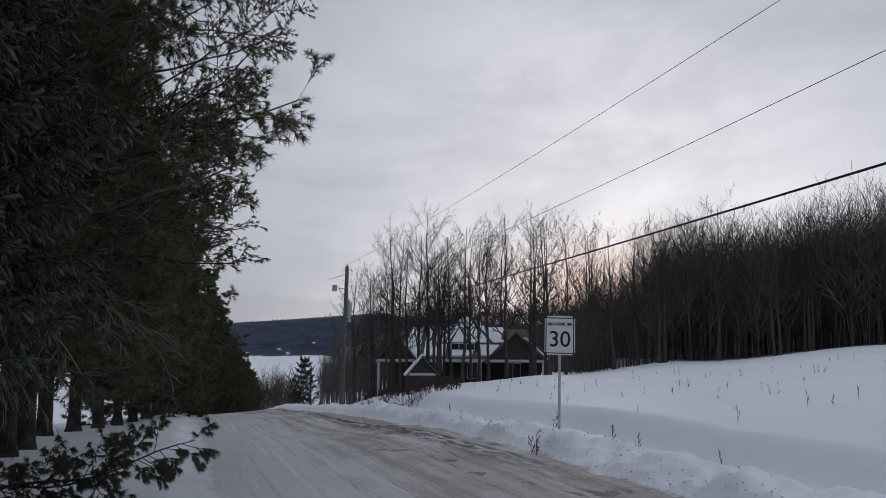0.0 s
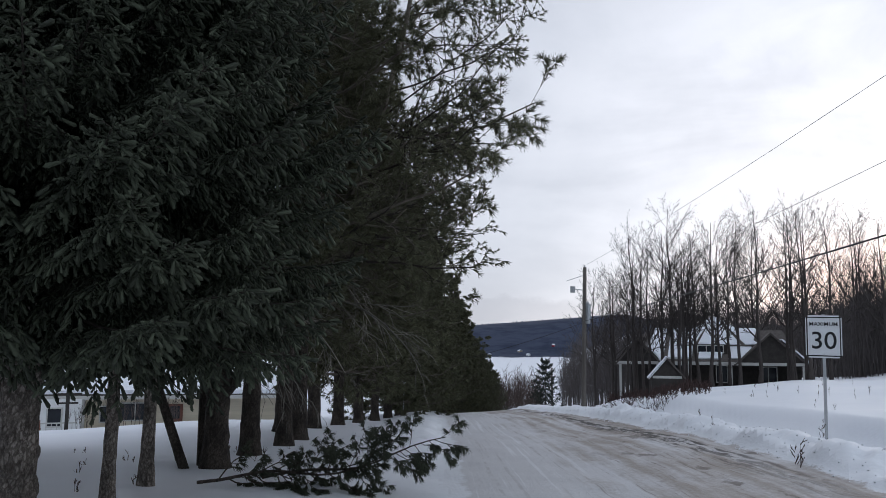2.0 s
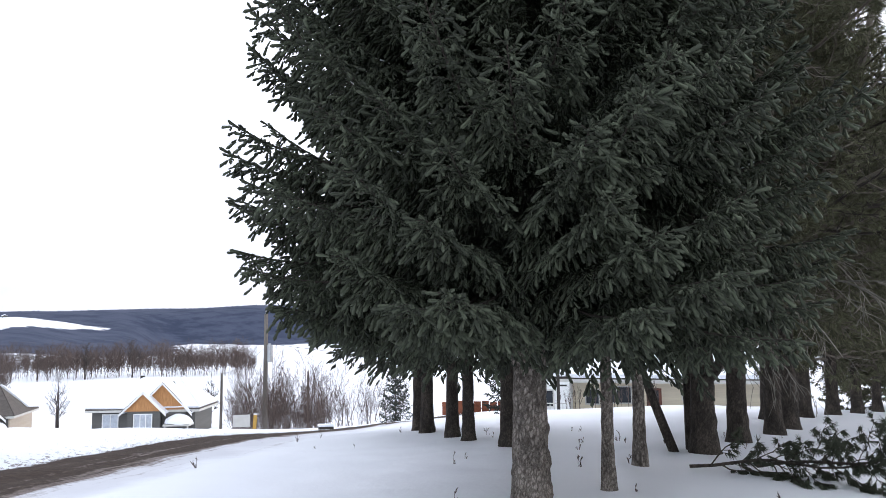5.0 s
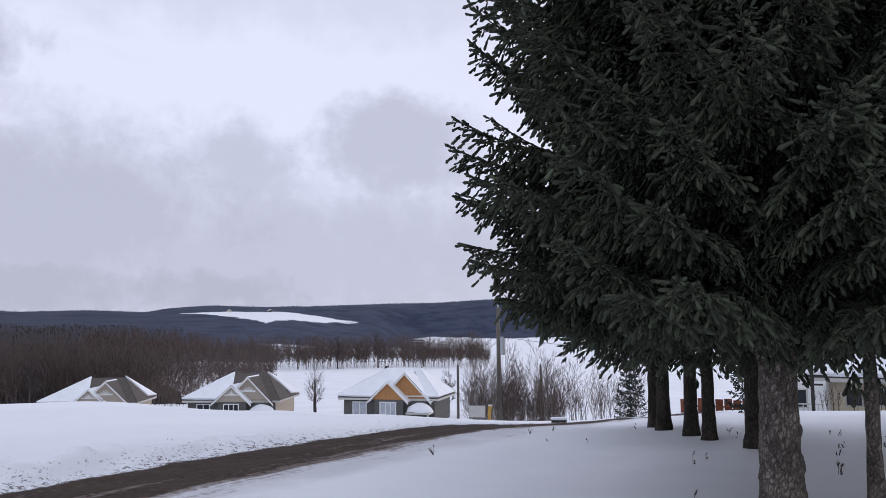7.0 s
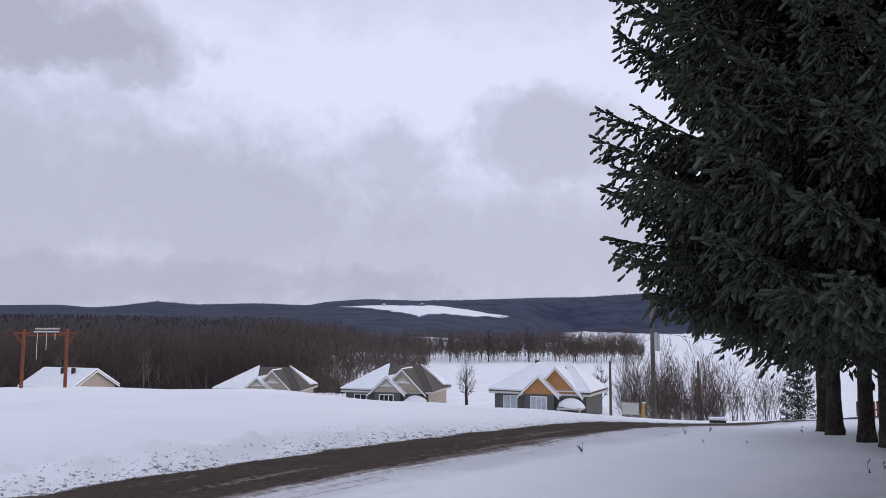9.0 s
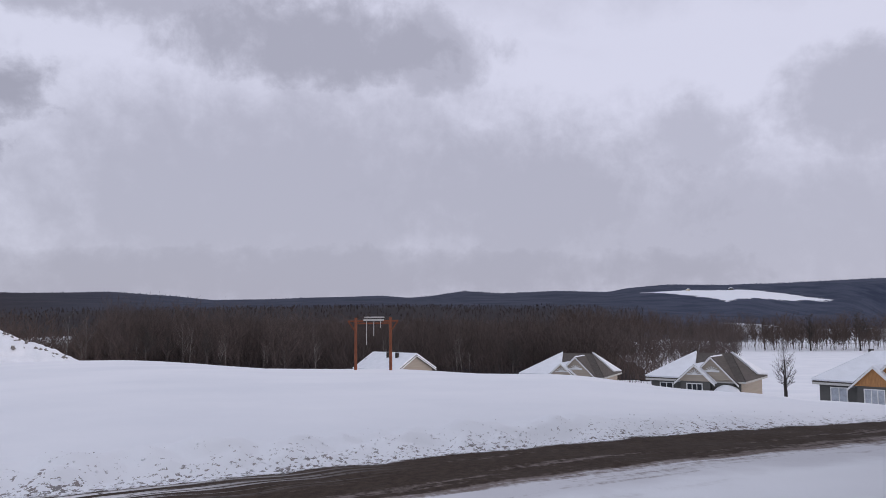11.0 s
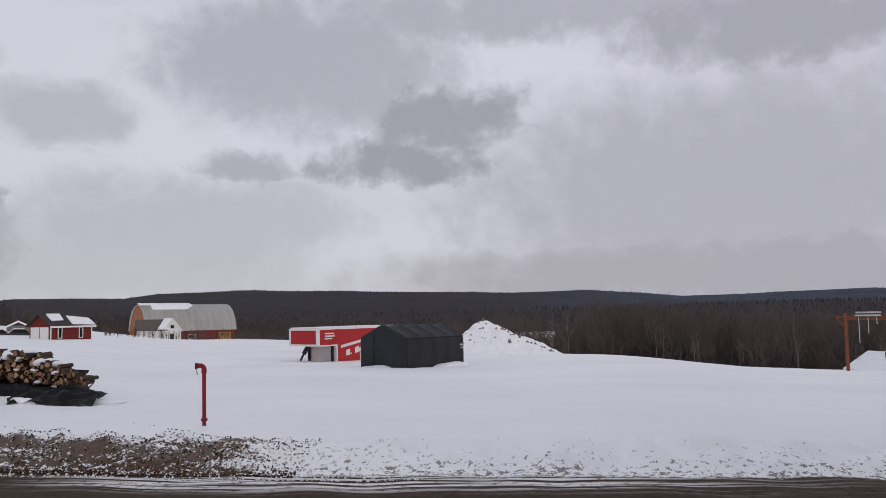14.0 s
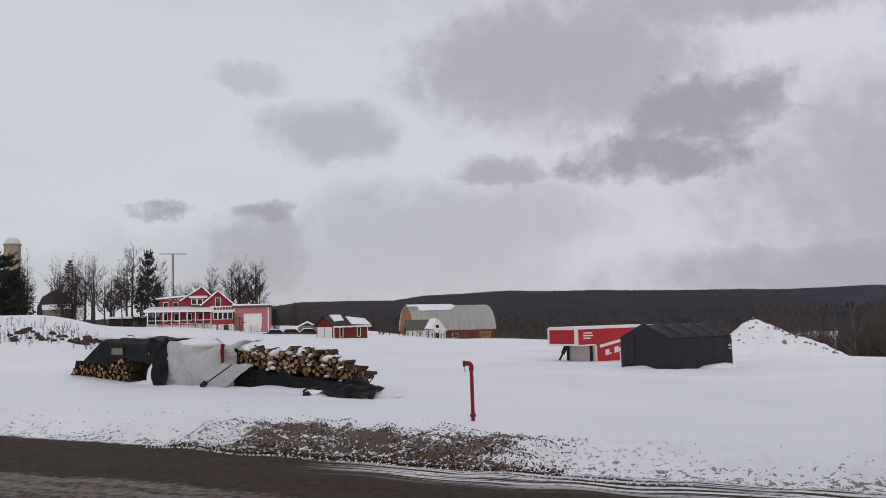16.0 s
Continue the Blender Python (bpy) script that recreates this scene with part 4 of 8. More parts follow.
slim_pine = conifer_thing("pine_tree", "dark white pine in the row along the road", pine(12, 11.5, 4.4, 2.3, 4, 0.165, 0.012, 9, power=0.65), BARK, NEEDLE_P, "pines along the road")
place(slim_pine, *at(31.0, 13.9), 60, 1.0)
far_pine = conifer_thing("pine_tree", "dark white pine farther down the road", pine(13, 14.0, 3.5, 1.6, 3, 0.18, 0.02, 8, 9, 0.6, 0.18, 1.15), BARK, NEEDLE_P, "pines along the road")
distant_pine = conifer_thing("pine_tree", "dark pine at the far end of the row", pine(14, 13.0, 4.4, 0.7, 4, 0.2, 0.03, 7, 7, 0.7, 0.21), BARK, NEEDLE_P, "pines along the road")
side_spruce = conifer_thing("spruce_tree", "dark spruce in the row along the yard", spruce(7, 11.0, 2.8, 2.1, 0.0, 0.9), BARK, NEEDLE_S, "spruces along the yard")
place(side_spruce, -9.3, 7.8, 40)
for i, (b, r) in enumerate(((28.7, 15.6), (27.7, 17.4))):
    again(slim_pine, *at(b, r), 140 + 90 * i, 0.95 + 0.1 * i)
for i in range(16):
    s = 10.5 + 2.9 * i + 0.06 * i * i
    off = max(0.9, 4.2 - 0.34 * i)
    x, y = A[0] + DA[0] * s - off * DA[1], A[1] + DA[1] * s + off * DA[0]
    if i == 0:
        place(far_pine, x, y, 30, 1.1)
    else:
        if i == 5:
            place(distant_pine, x, y, 10, 0.92)
        else:
            again(far_pine if i < 5 else distant_pine, x, y, 77 * i + 30, (0.95 if i < 5 else 0.9 - 0.05 * (i - 5)) + 0.12 * ((i * 7) % 4) / 3)
for b, r, h in ((17.6, 58, 10.5), (17.2, 64, 9.8), (16.7, 67, 9.2), (16.3, 71, 8.4), (15.8, 74, 7.6), (15.3, 78, 7.0), (14.9, 82, 6.2), (14.5, 85, 5.6), (14.1, 88, 5.0)):
    again(distant_pine, *at(b, r), 97 * b, h / 13.0, "dark pine below the crest of the road").scale = (h / 13 + 0.1, h / 13 + 0.1, h / 13)
for i, (x, y) in enumerate(((-10.7, 8.2), (-11.5, 8.5), (-12.9, 9.0), (-13.6, 9.3))):
    again(side_spruce, x, y, 65 * i, 0.9 + 0.1 * (i % 3))

# ---- leafless trees on the rise beyond the field ----
bare = [tree_thing("bare_tree", "tall leafless maple at the wood's edge", *bare_tree(21 + k, 14.0, 0.15, 1 + (k == 1) * 2, 1.0 - 0.35 * (k == 1), 42 + 5 * k), TWIG, TWIG, "leafless trees by the road") for k in range(3)]
spots = [(1.0, 56.5), (-0.2, 58.5), (-1.6, 59), (-2.9, 57.5), (2.3, 58), (3.9, 63), (4.6, 66), (1.5, 58), (0.6, 60), (-2.2, 61), (-4.2, 59), (-7.2, 60), (3.0, 60), (-1.0, 57), (-6.0, 62), (-8.4, 66), (-11.8, 68), (-15.2, 70), (-13.4, 75), (-18.8, 72), (-22.4, 70), (-20.5, 78), (-26.5, 78), (-24.5, 74), (-28.7, 76), (-30.5, 74), (5.5, 75), (6.8, 82), (-3.6, 80), (-10.0, 84), (-17.0, 86)]
for k, (b, r) in enumerate(spots):
    x, y = at(b, r)
    if k < 3:
        place(bare[(k + 1) % 3], x, y, 50 * k, 0.78 + 0.06 * (k % 3))
    else:
        again(bare[(k * 2) % 3], x, y, 47 * k, (r * math.tan(radians(10.3 if b < 4 else 6.5)) + 1.62 - gz(x, y)) / 14.0 * (0.9 + 0.05 * (k % 4)))


def thicket(name, label, seed, count, b0, b1, r0, r1, h0, h1, twigs=10, thick=0.035, mat=None, lean=30, far=1.0, lift=0.25, sway=0.06, low=0.25):
    """Bare brush and saplings, as one body of stuff."""
    rng = np.random.RandomState(seed)
    b = np.radians(rng.uniform(b0, b1, count))
    r = np.sqrt(rng.uniform(r0**2, r1**2, count))
    x, y = CX - np.sin(b) * r, CY + np.cos(b) * r
    z = ground_z(x, y)
    h = rng.uniform(h0, h1, count)
    P = np.zeros((count, 4, 3))
    f = np.linspace(0, 1, 4)
    tilt = rng.randn(count, 2) * sway * h[:, None]
    P[..., 0], P[..., 1] = x[:, None] + tilt[:, :1] * f, y[:, None] + tilt[:, 1:] * f
    P[..., 2] = z[:, None] - 0.2 + (h[:, None] + 0.2) * f
    R = (thick * (0.5 + h / h1))[:, None] * np.linspace(1, 0.25, 4)
    P1, R1 = grow(rng, P, R, twigs, low, 1.0, 0.36, lean, lift, 3, 0.5, 0.5, 0.6, 0.02)
    P2, R2 = grow(rng, P1, R1, 3, 0.2, 1.0, 0.7, 30, 0.1, 2, 0.8, 0.6, 0.5, 0.02)
    ob = mesh_object(name, *joined([tubes(P, R, 3), ribbons(rng, P1, R1 * 1.4 * far), ribbons(rng, P2, R2 * 1.4 * far)]), mat or BRUSH)
    return tagged(ob, label, "woods", kind="stuff")


thicket("woods", "dense grey leafless woods behind the field", 31, 1900, -40, -14.5, 74, 115, 8, 13.2, 16, 0.028, GREYWOODS, 42, 2.4, 0.3, 0.06, 0.2)
thicket("woods", "open grey woods above the field", 41, 190, -14.5, -9, 76, 115, 7, 12.0, 14, 0.032, GREYWOODS, 40, 1.3)
thicket("underwood", "dark tangled underwood at the field's edge", 37, 1300, -40, -8.5, 74, 110, 2.5, 7.5, 9, 0.02, GREYWOODS, 36, 1.2)
thicket("woods", "grey woods on the hillside behind the house", 38, 2000, -40, 9.0, 125, 310, 6, 9, 9, 0.05, GREYWOODS, 38, 1.6)
thicket("underwood", "thin grey brush on the slope beside the house", 40, 420, 3.4, 9.3, 84, 120, 3.5, 7.5, 10, 0.022, GREYWOODS, 38, 1.2)
thicket("woods", "dense grey leafless woods behind the house", 32, 420, -12, 6, 84, 125, 5, 9, 12, 0.035, GREYWOODS, 38)
thicket("woods", "brown leafless woods in the valley", 33, 2000, 88, 123.5, 128, 175, 6, 10.5, 15, 0.024, VALLEY, 46, 2.2, 0.2, 0.13, 0.12)
thicket("woods", "brown leafless woods deeper in the valley", 39, 2400, 87, 124, 175, 520, 8, 13, 12, 0.04, VALLEY, 46, 2.6, 0.2, 0.12, 0.12)
thicket("woods", "belt of leafless trees across the snowy valley", 34, 850, 64.5, 92, 480, 640, 9, 21, 26, 0.075, BRUSH, 44, 2.2, 0.2, 0.10, 0.22)
thicket("woods", "leafless trees on the slope behind the houses", 35, 700, 80, 92, 150, 420, 5, 12, 15, 0.035, VALLEY, 46, 2.0, 0.2, 0.12, 0.15)
thicket("woods", "grey woods beyond the farm", 36, 1500, 132, 172, 260, 560, 5, 11, 13, 0.045, VALLEY, 46, 2.6, 0.2, 0.12, 0.12)

# ---- building kit ----
def add_box(bm, x0, x1, y0, y1, z0, z1):
    v = [bm.verts.new((x, y, z)) for x in (x0, x1) for y in (y0, y1) for z in (z0, z1)]
    for f in ((0, 1, 3, 2), (4, 6, 7, 5), (0, 4, 5, 1), (2, 3, 7, 6), (0, 2, 6, 4), (1, 5, 7, 3)):
        bm.faces.new([v[i] for i in f])
    return bm


def add_slab(bm, pts, thick):
    """A flat polygon made solid along its own normal."""
    pts = [Vector(p) for p in pts]
    n = (pts[1] - pts[0]).cross(pts[2] - pts[0]).normalized() * thick
    a, b = [bm.verts.new(p) for p in pts], [bm.verts.new(p + n) for p in pts]
    bm.faces.new(a[::-1])
    bm.faces.new(b)
    for i in range(len(pts)):
        j = (i + 1) % len(pts)
        bm.faces.new((a[i], a[j], b[j], b[i]))
    return bm


def add_prism(bm, outline, y0, y1):
    """An outline of (x, z) pairs carried from y0 to y1."""
    a, b = [bm.verts.new((x, y0, z)) for x, z in outline], [bm.verts.new((x, y1, z)) for x, z in outline]
    bm.faces.new(a)
    bm.faces.new(b[::-1])
    for i in range(len(outline)):
        j = (i + 1) % len(outline)
        bm.faces.new((a[j], a[i], b[i], b[j]))
    return bm


def add_rod(bm, p, q, r, sides=8, r2=None):
    p, q = Vector(p), Vector(q)
    m = Matrix.Translation((p + q) / 2) @ (q - p).to_track_quat("Z", "Y").to_matrix().to_4x4()
    bmesh.ops.create_cone(bm, cap_ends=True, segments=sides, radius1=r, radius2=r if r2 is None else r2, depth=(q - p).length, matrix=m)
    return bm


def part(name, bm, mat, parent, label="", round_edges=0.0):
    if round_edges:
        bmesh.ops.bevel(bm, geom=bm.edges[:], offset=round_edges, segments=2, affect="EDGES", clamp_overlap=True)
    bmesh.ops.recalc_face_normals(bm, faces=bm.faces[:])
    me = bpy.data.meshes.new(name)
    bm.to_mesh(me)
    bm.free()
    me.materials.append(mat)
    ob = new(name, me)
    ob.parent = parent
    if label:
        ob["label"] = label
    return ob


def shape(*boxes):
    bm = bmesh.new()
    for b in boxes:
        add_box(bm, *b)
    return bm


def thing(name, label, category, m, group=""):
    ob = tagged(new(name), label, category, group)
    ob.matrix_basis = m
    return ob


def heap_snow(bm, seed, amount=0.08):
    """Roughens the upper side of a snow sheet."""
    for v in bm.verts:
        v.co += Vector((noise.noise(v.co * 1.3 + Vector((seed, 0, 0))), noise.noise(v.co * 1.1 + Vector((0, seed, 0))), noise.noise(v.co * 0.9))) * amount
    return bm


CAP = plain("roof_snow", (0.82, 0.84, 0.88), 0.6, vary=0.06, scale=1.0, relief=0.03)
SHINGLE = plain("dark_shingles", (0.105, 0.092, 0.083), 0.9, vary=0.3, scale=4.0, relief=0.02)
SIDING = plain("grey_siding", (0.105, 0.103, 0.098), 0.8, vary=0.12, scale=1.0, size=(8, 8, 0.4))
BEIGE = plain("beige_siding", (0.40, 0.345, 0.28), 0.8, vary=0.1, scale=1.0, size=(8, 8, 0.4))
CREAM = plain("cream_siding", (0.62, 0.55, 0.42), 0.8, vary=0.1, scale=1.0, size=(8, 8, 0.4))
CEDAR = plain("orange_cedar", (0.42, 0.21, 0.085), 0.75, vary=0.25, scale=3.0, size=(0.3, 0.3, 2))
WHITE = plain("white_trim", (0.74, 0.74, 0.73), 0.6, vary=0.06)
GREYTRIM = plain("pale_trim", (0.5, 0.49, 0.46), 0.7, vary=0.1)
PINK = plain("pink_siding", (0.42, 0.17, 0.18), 0.8, vary=0.1, scale=1.0, size=(8, 8, 0.4))
RED = plain("crimson_siding", (0.30, 0.035, 0.055), 0.75, vary=0.15, scale=1.0, size=(8, 8, 0.4))
BARNRED = plain("barn_red", (0.15, 0.022, 0.018), 0.8, vary=0.25, scale=1.5, size=(0.3, 0.3, 3))
BARNORANGE = plain("barn_orange", (0.36, 0.15, 0.07), 0.8, vary=0.25, scale=1.5, size=(0.3, 0.3, 3))
METAL_ROOF = plain("pale_metal_roof", (0.60, 0.60, 0.58), 0.55, 0.0, vary=0.12, scale=0.5, size=(0.4, 3, 3))
DARKWOOD = plain("dark_wood", (0.045, 0.04, 0.036), 0.85, vary=0.3, scale=3.0)
GREYWOOD = plain("grey_wood", (0.20, 0.175, 0.15), 0.9, vary=0.35, scale=4.0, relief=0.01, size=(1, 1, 6))
STEEL = plain("galvanised_steel", (0.42, 0.43, 0.44), 0.45, 0.8, vary=0.2, scale=8.0)
BLACK = plain("black_rubber", (0.02, 0.02, 0.022), 0.7, vary=0.2)
RUST = plain("orange_timber", (0.19, 0.065, 0.034), 0.8, vary=0.35, scale=3.0, relief=0.01)
GLASS = plain("window_glass", (0.02, 0.024, 0.03), 0.08, vary=0.1)
CURTAIN = plain("curtained_glass", (0.42, 0.45, 0.50), 0.25, vary=0.25, scale=2.0)


def window(parent, x, z, w, h, y, frame_mat=None, bars=1, depth=0.08, pane=None):
    """A window on a wall that faces -y: frame, bars and pane."""
    ob = part("window", shape((x, x + w, y - depth * 0.2, y, z, z + h)), pane or GLASS, parent)
    t = 0.09
    fr = shape((x - t, x, y - depth, y, z - t, z + h + t), (x + w, x + w + t, y - depth, y, z - t, z + h + t), (x, x + w, y - depth, y, z - t, z), (x, x + w, y - depth, y, z + h, z + h + t))
    for k in range(bars):
        c = x + w * (k + 1) / (bars + 1)
        add_box(fr, c - 0.035, c + 0.035, y - depth * 0.8, y - depth * 0.21, z, z + h)
    part("frame", fr, frame_mat or WHITE, ob)
    return ob


def gable_roof(bm, x0, x1, y0, y1, z, rise, over=0.35, thick=0.14):
    """A roof whose ridge runs along y."""
    xm = (x0 + x1) / 2
    k = rise / (xm - x0)
    add_slab(bm, [(x0 - over, y0 - over, z - over * k), (xm, y0 - over, z + rise), (xm, y1, z + rise), (x0 - over, y1, z - over * k)], -thick)
    add_slab(bm, [(x1 + over, y0 - over, z - over * k), (x1 + over, y1, z - over * k), (xm, y1, z + rise), (xm, y0 - over, z + rise)], -thick)
    return bm


def bungalow(name, label, bearing_, r, eave, wide, turn, gable_mat, end_mat, bare_roof, seed, windows=True):
    """A low house with a hipped roof and two gables on its front."""
    x, y = at(bearing_, r)
    ob = thing(name, label, "house", pose(x, y, eave - 2.6, 0, 0, bearing_ + turn) @ Matrix.Translation((-wide / 2, 0, 0)), "bungalows down the slope")
    W, D, H, T = wide, (6.2 if gable_mat is CEDAR else 8.0), 2.6, 2.55
    part("wall", shape((0, W - 0.12, 0, D, -2.5, H)), SIDING, ob)
    part("end_wall", shape((W - 0.12, W, 0.01, D, -2.5, H)), end_mat, ob)
    o = 0.45
    a, b, c, d_ = (-o, -o, H), (W + o, -o, H), (W + o, D + o, H), (-o, D + o, H)
    cedar = gable_mat is CEDAR
    p, q = (W * 0.40, D * 0.5, H + T), (W * (0.74 if cedar else 0.78), D * 0.5, H + T)
    bm = bmesh.new()
    for f in ((a, b, q, p), (b, c, q), (c, d_, p, q), (d_, a, p)):
        add_slab(bm, f, 0.12)
    part("roof", bm, SHINGLE, ob)
    part("fascia", shape((-o, W + o, -o - 0.05, -o, H - 0.18, H + 0.02), (W + o, W + o + 0.05, -o, D + o, H - 0.18, H + 0.02)), GREYTRIM, ob)
    up = lambda v, k=0.13: (v[0], v[1], v[2] + k)  # noqa: E731
    bm = bmesh.new()
    add_slab(bm, [up(d_), up(a), up(p)], 0.22)
    mid = tuple(a[i] * 0.5 + b[i] * 0.5 for i in range(3))
    add_slab(bm, [up(a), up(mid), up(p)], 0.22)
    if not bare_roof:
        add_slab(bm, [up(mid), up(b), up(q), up(p)], 0.2)
        add_slab(bm, [up(b), up(c), up(q)], 0.2)
    else:
        add_slab(bm, [up(q, 0.14), up((c[0] - 0.2, D * 0.62, H + 0.2), 0.2), up(c, 0.14)], 0.18)
    part("snow", heap_snow(bm, seed, 0.1), CAP, ob, "thick snow lying on the roof")
    # the two gables: (left, right, rise, how far it stands out)
    for g0, g1, rise, stand in ((0.45 * W, 0.95 * W, 2.4, 0.5), (0.35 * W, 0.72 * W, 1.6, 1.1)):
        xm = (g0 + g1) / 2
        bm = bmesh.new()
        add_prism(bm, [(g0, H - 0.05), (g1, H - 0.05), (xm, H + rise)], -stand, D * 0.45)
        part("gable", bm, gable_mat, ob)
        part("gable_wall", shape((g0 + 0.25, g1 - 0.25, -stand + 0.04, 0.0, -2.5, H - 0.06)), SIDING, ob)
        bm = gable_roof(bmesh.new(), g0, g1, -stand, D * 0.47, H + 0.14, rise, 0.3, 0.12)
        part("gable_roof", bm, SHINGLE, ob)
        k = rise / (xm - g0)
        bm = bmesh.new()
        for sx, e in ((-1, g0), (1, g1)):
            ex = e + sx * 0.36
            ez = H - 0.36 * k
            add_slab(bm, [(ex, -stand - 0.36, ez - 0.16), (xm, -stand - 0.36, H + rise - 0.1), (xm, -stand - 0.36, H + rise + 0.1), (ex, -stand - 0.36, ez + 0.04)], 0.07)
        part("bargeboard", bm, WHITE, ob)
        bm = bmesh.new()
        add_slab(bm, [(g0 - 0.35, -stand - 0.3, H - 0.35 * k + 0.16), (xm, -stand - 0.3, H + rise + 0.16), (xm, D * 0.4, H + rise + 0.16), (g0 - 0.35, D * 0.4, H - 0.35 * k + 0.16)], -0.16)
        if not (bare_roof and stand < 1):
            add_slab(bm, [(g1 + 0.35, -stand - 0.3, H - 0.35 * k + 0.16), (g1 + 0.35, D * 0.3, H - 0.35 * k + 0.16), (xm, D * 0.3, H + rise + 0.16), (xm, -stand - 0.3, H + rise + 0.16)], -0.16)
        part("snow", heap_snow(bm, seed + 3, 0.05), CAP, ob)
        if gable_mat is BEIGE:
            bm = bmesh.new()
            for an in (35, 65, 90, 115, 145):
                ca, sa = math.cos(radians(an)), math.sin(radians(an))
                add_rod(bm, (xm, -stand - 0.1, H + 0.42 * rise), (xm + ca * 0.65, -stand - 0.1, H + 0.42 * rise + sa * 0.5), 0.045, 4)
            add_box(bm, xm - 0.8, xm + 0.8, -stand - 0.14, -stand - 0.05, H + 0.38 * rise, H + 0.46 * rise)
            part("gable_truss", bm, WHITE, ob)
    if windows:
        window(ob, 0.11 * W, 0.95, 1.3, 1.2, 0.0, None, 1, 0.08, CURTAIN if cedar else None)
        window(ob, 0.45 * W, 0.95, 1.5, 1.3, -1.06, None, 2, 0.08, CURTAIN if cedar else None)
    c0, c1 = W * 0.74, W * 0.99
    bm = bmesh.new()
    bmesh.ops.create_icosphere(bm, subdivisions=3, radius=1, matrix=Matrix.Translation(((c0 + c1) / 2, -0.8, 1.42)) @ Matrix.Diagonal(((c1 - c0) * 0.56, 1.05, 0.85, 1)))
    bmesh.ops.bisect_plane(bm, geom=bm.verts[:] + bm.edges[:] + bm.faces[:], plane_co=(0, 0, 1.42), plane_no=(0, 0, 1), clear_inner=True)
    bmesh.ops.holes_fill(bm, edges=bm.edges[:])
    part("snow", heap_snow(bm, seed + 5, 0.1), CAP, ob, "snow heaped on the entrance canopy")
    part("canopy", shape((c0, c1, -1.7, -0.02, 1.24, 1.40)), GREYTRIM, ob)
    part("door", shape((c0 + 0.3, c0 + 1.25, -0.56, -0.48, -1.2, 0.9)), DARKWOOD, ob)
    part("canopy_post", shape((c0 + 0.1, c0 + 0.22, -1.6, -1.48, -2.5, 1.24)), GREYTRIM, ob)
    part("canopy_post", shape((c1 - 0.22, c1 - 0.1, -1.6, -1.48, -2.5, 1.24)), GREYTRIM, ob)
    part("chimney", shape((W * 0.32, W * 0.32 + 0.35, D * 0.62, D * 0.62 + 0.35, H + 1.6, H + 2.9)), DARKWOOD, ob)
    return ob


bungalow("house", "grey bungalow with orange cedar gables under deep snow", 71.75, 78, -5.0, 9.3, -18, CEDAR, SIDING, False, 1)
bungalow("house", "grey bungalow with beige gables and half-bare dark roof", 82.7, 88, -5.75, 9.6, -18, BEIGE, BEIGE, True, 2)
bungalow("house", "grey bungalow with beige gables and snow on one slope", 91.85, 100, -6.5, 10.0, -18, BEIGE, BEIGE, True, 3, False)


def gabled_house():
    """The beige house below the field's edge, its gable end turned to the crossing."""
    x, y = at(103.75, 116)
    ob = thing("house", "beige house with a snowy gable roof below the field", "house", pose(x, y, -9.2, 0, 0, 103.1 - 45) @ Matrix.Scale(0.87, 4), "bungalows down the slope")
    L, D, H, rise = 10.0, 8.8, 2.6, 2.4
    part("wall", shape((-L, 0, 0, D, -2.5, H)), BEIGE, ob)
    bm = bmesh.new()
    add_slab(bm, [(0.02, 0, H), (0.02, D, H), (0.02, D / 2, H + rise)], -0.2)
    add_slab(bm, [(-L, 0, H), (-L, D, H), (-L, D / 2, H + rise)], 0.2)
    part("gable", bm, BEIGE, ob)
    bm, sn = bmesh.new(), bmesh.new()
    k = rise / (D / 2)
    for y0, s_ in ((-0.5, 1), (D + 0.5, -1)):
        for b_, lift, t_, e in ((bm, 0.02, 0.14, 0.5), (sn, 0.18, 0.28, 0.45)):
            quad = [(-L - e, y0, H - 0.5 * k + lift), (e, y0, H - 0.5 * k + lift), (e, D / 2, H + rise + lift), (-L - e, D / 2, H + rise + lift)]
            add_slab(b_, quad if s_ > 0 else quad[::-1], t_)
    part("roof", bm, SHINGLE, ob)
    part("snow", heap_snow(sn, 6, 0.05), CAP, ob, "thick snow lying on the roof")
    bm = bmesh.new()
    for y0 in (-0.5, D + 0.5):
        add_slab(bm, [(0.55, y0, H - 0.5 * k - 0.14), (0.55, D / 2, H + rise - 0.12), (0.55, D / 2, H + rise + 0.1), (0.55, y0, H - 0.5 * k + 0.08)], 0.06)
    part("bargeboard", bm, WHITE, ob)
    for px in (-3.0, -5.2):
        part("vent", shape((px, px + 0.5, D * 0.3, D * 0.3 + 0.4, H + rise * 0.7, H + rise + 0.5)), DARKWOOD, ob)


gabled_house()


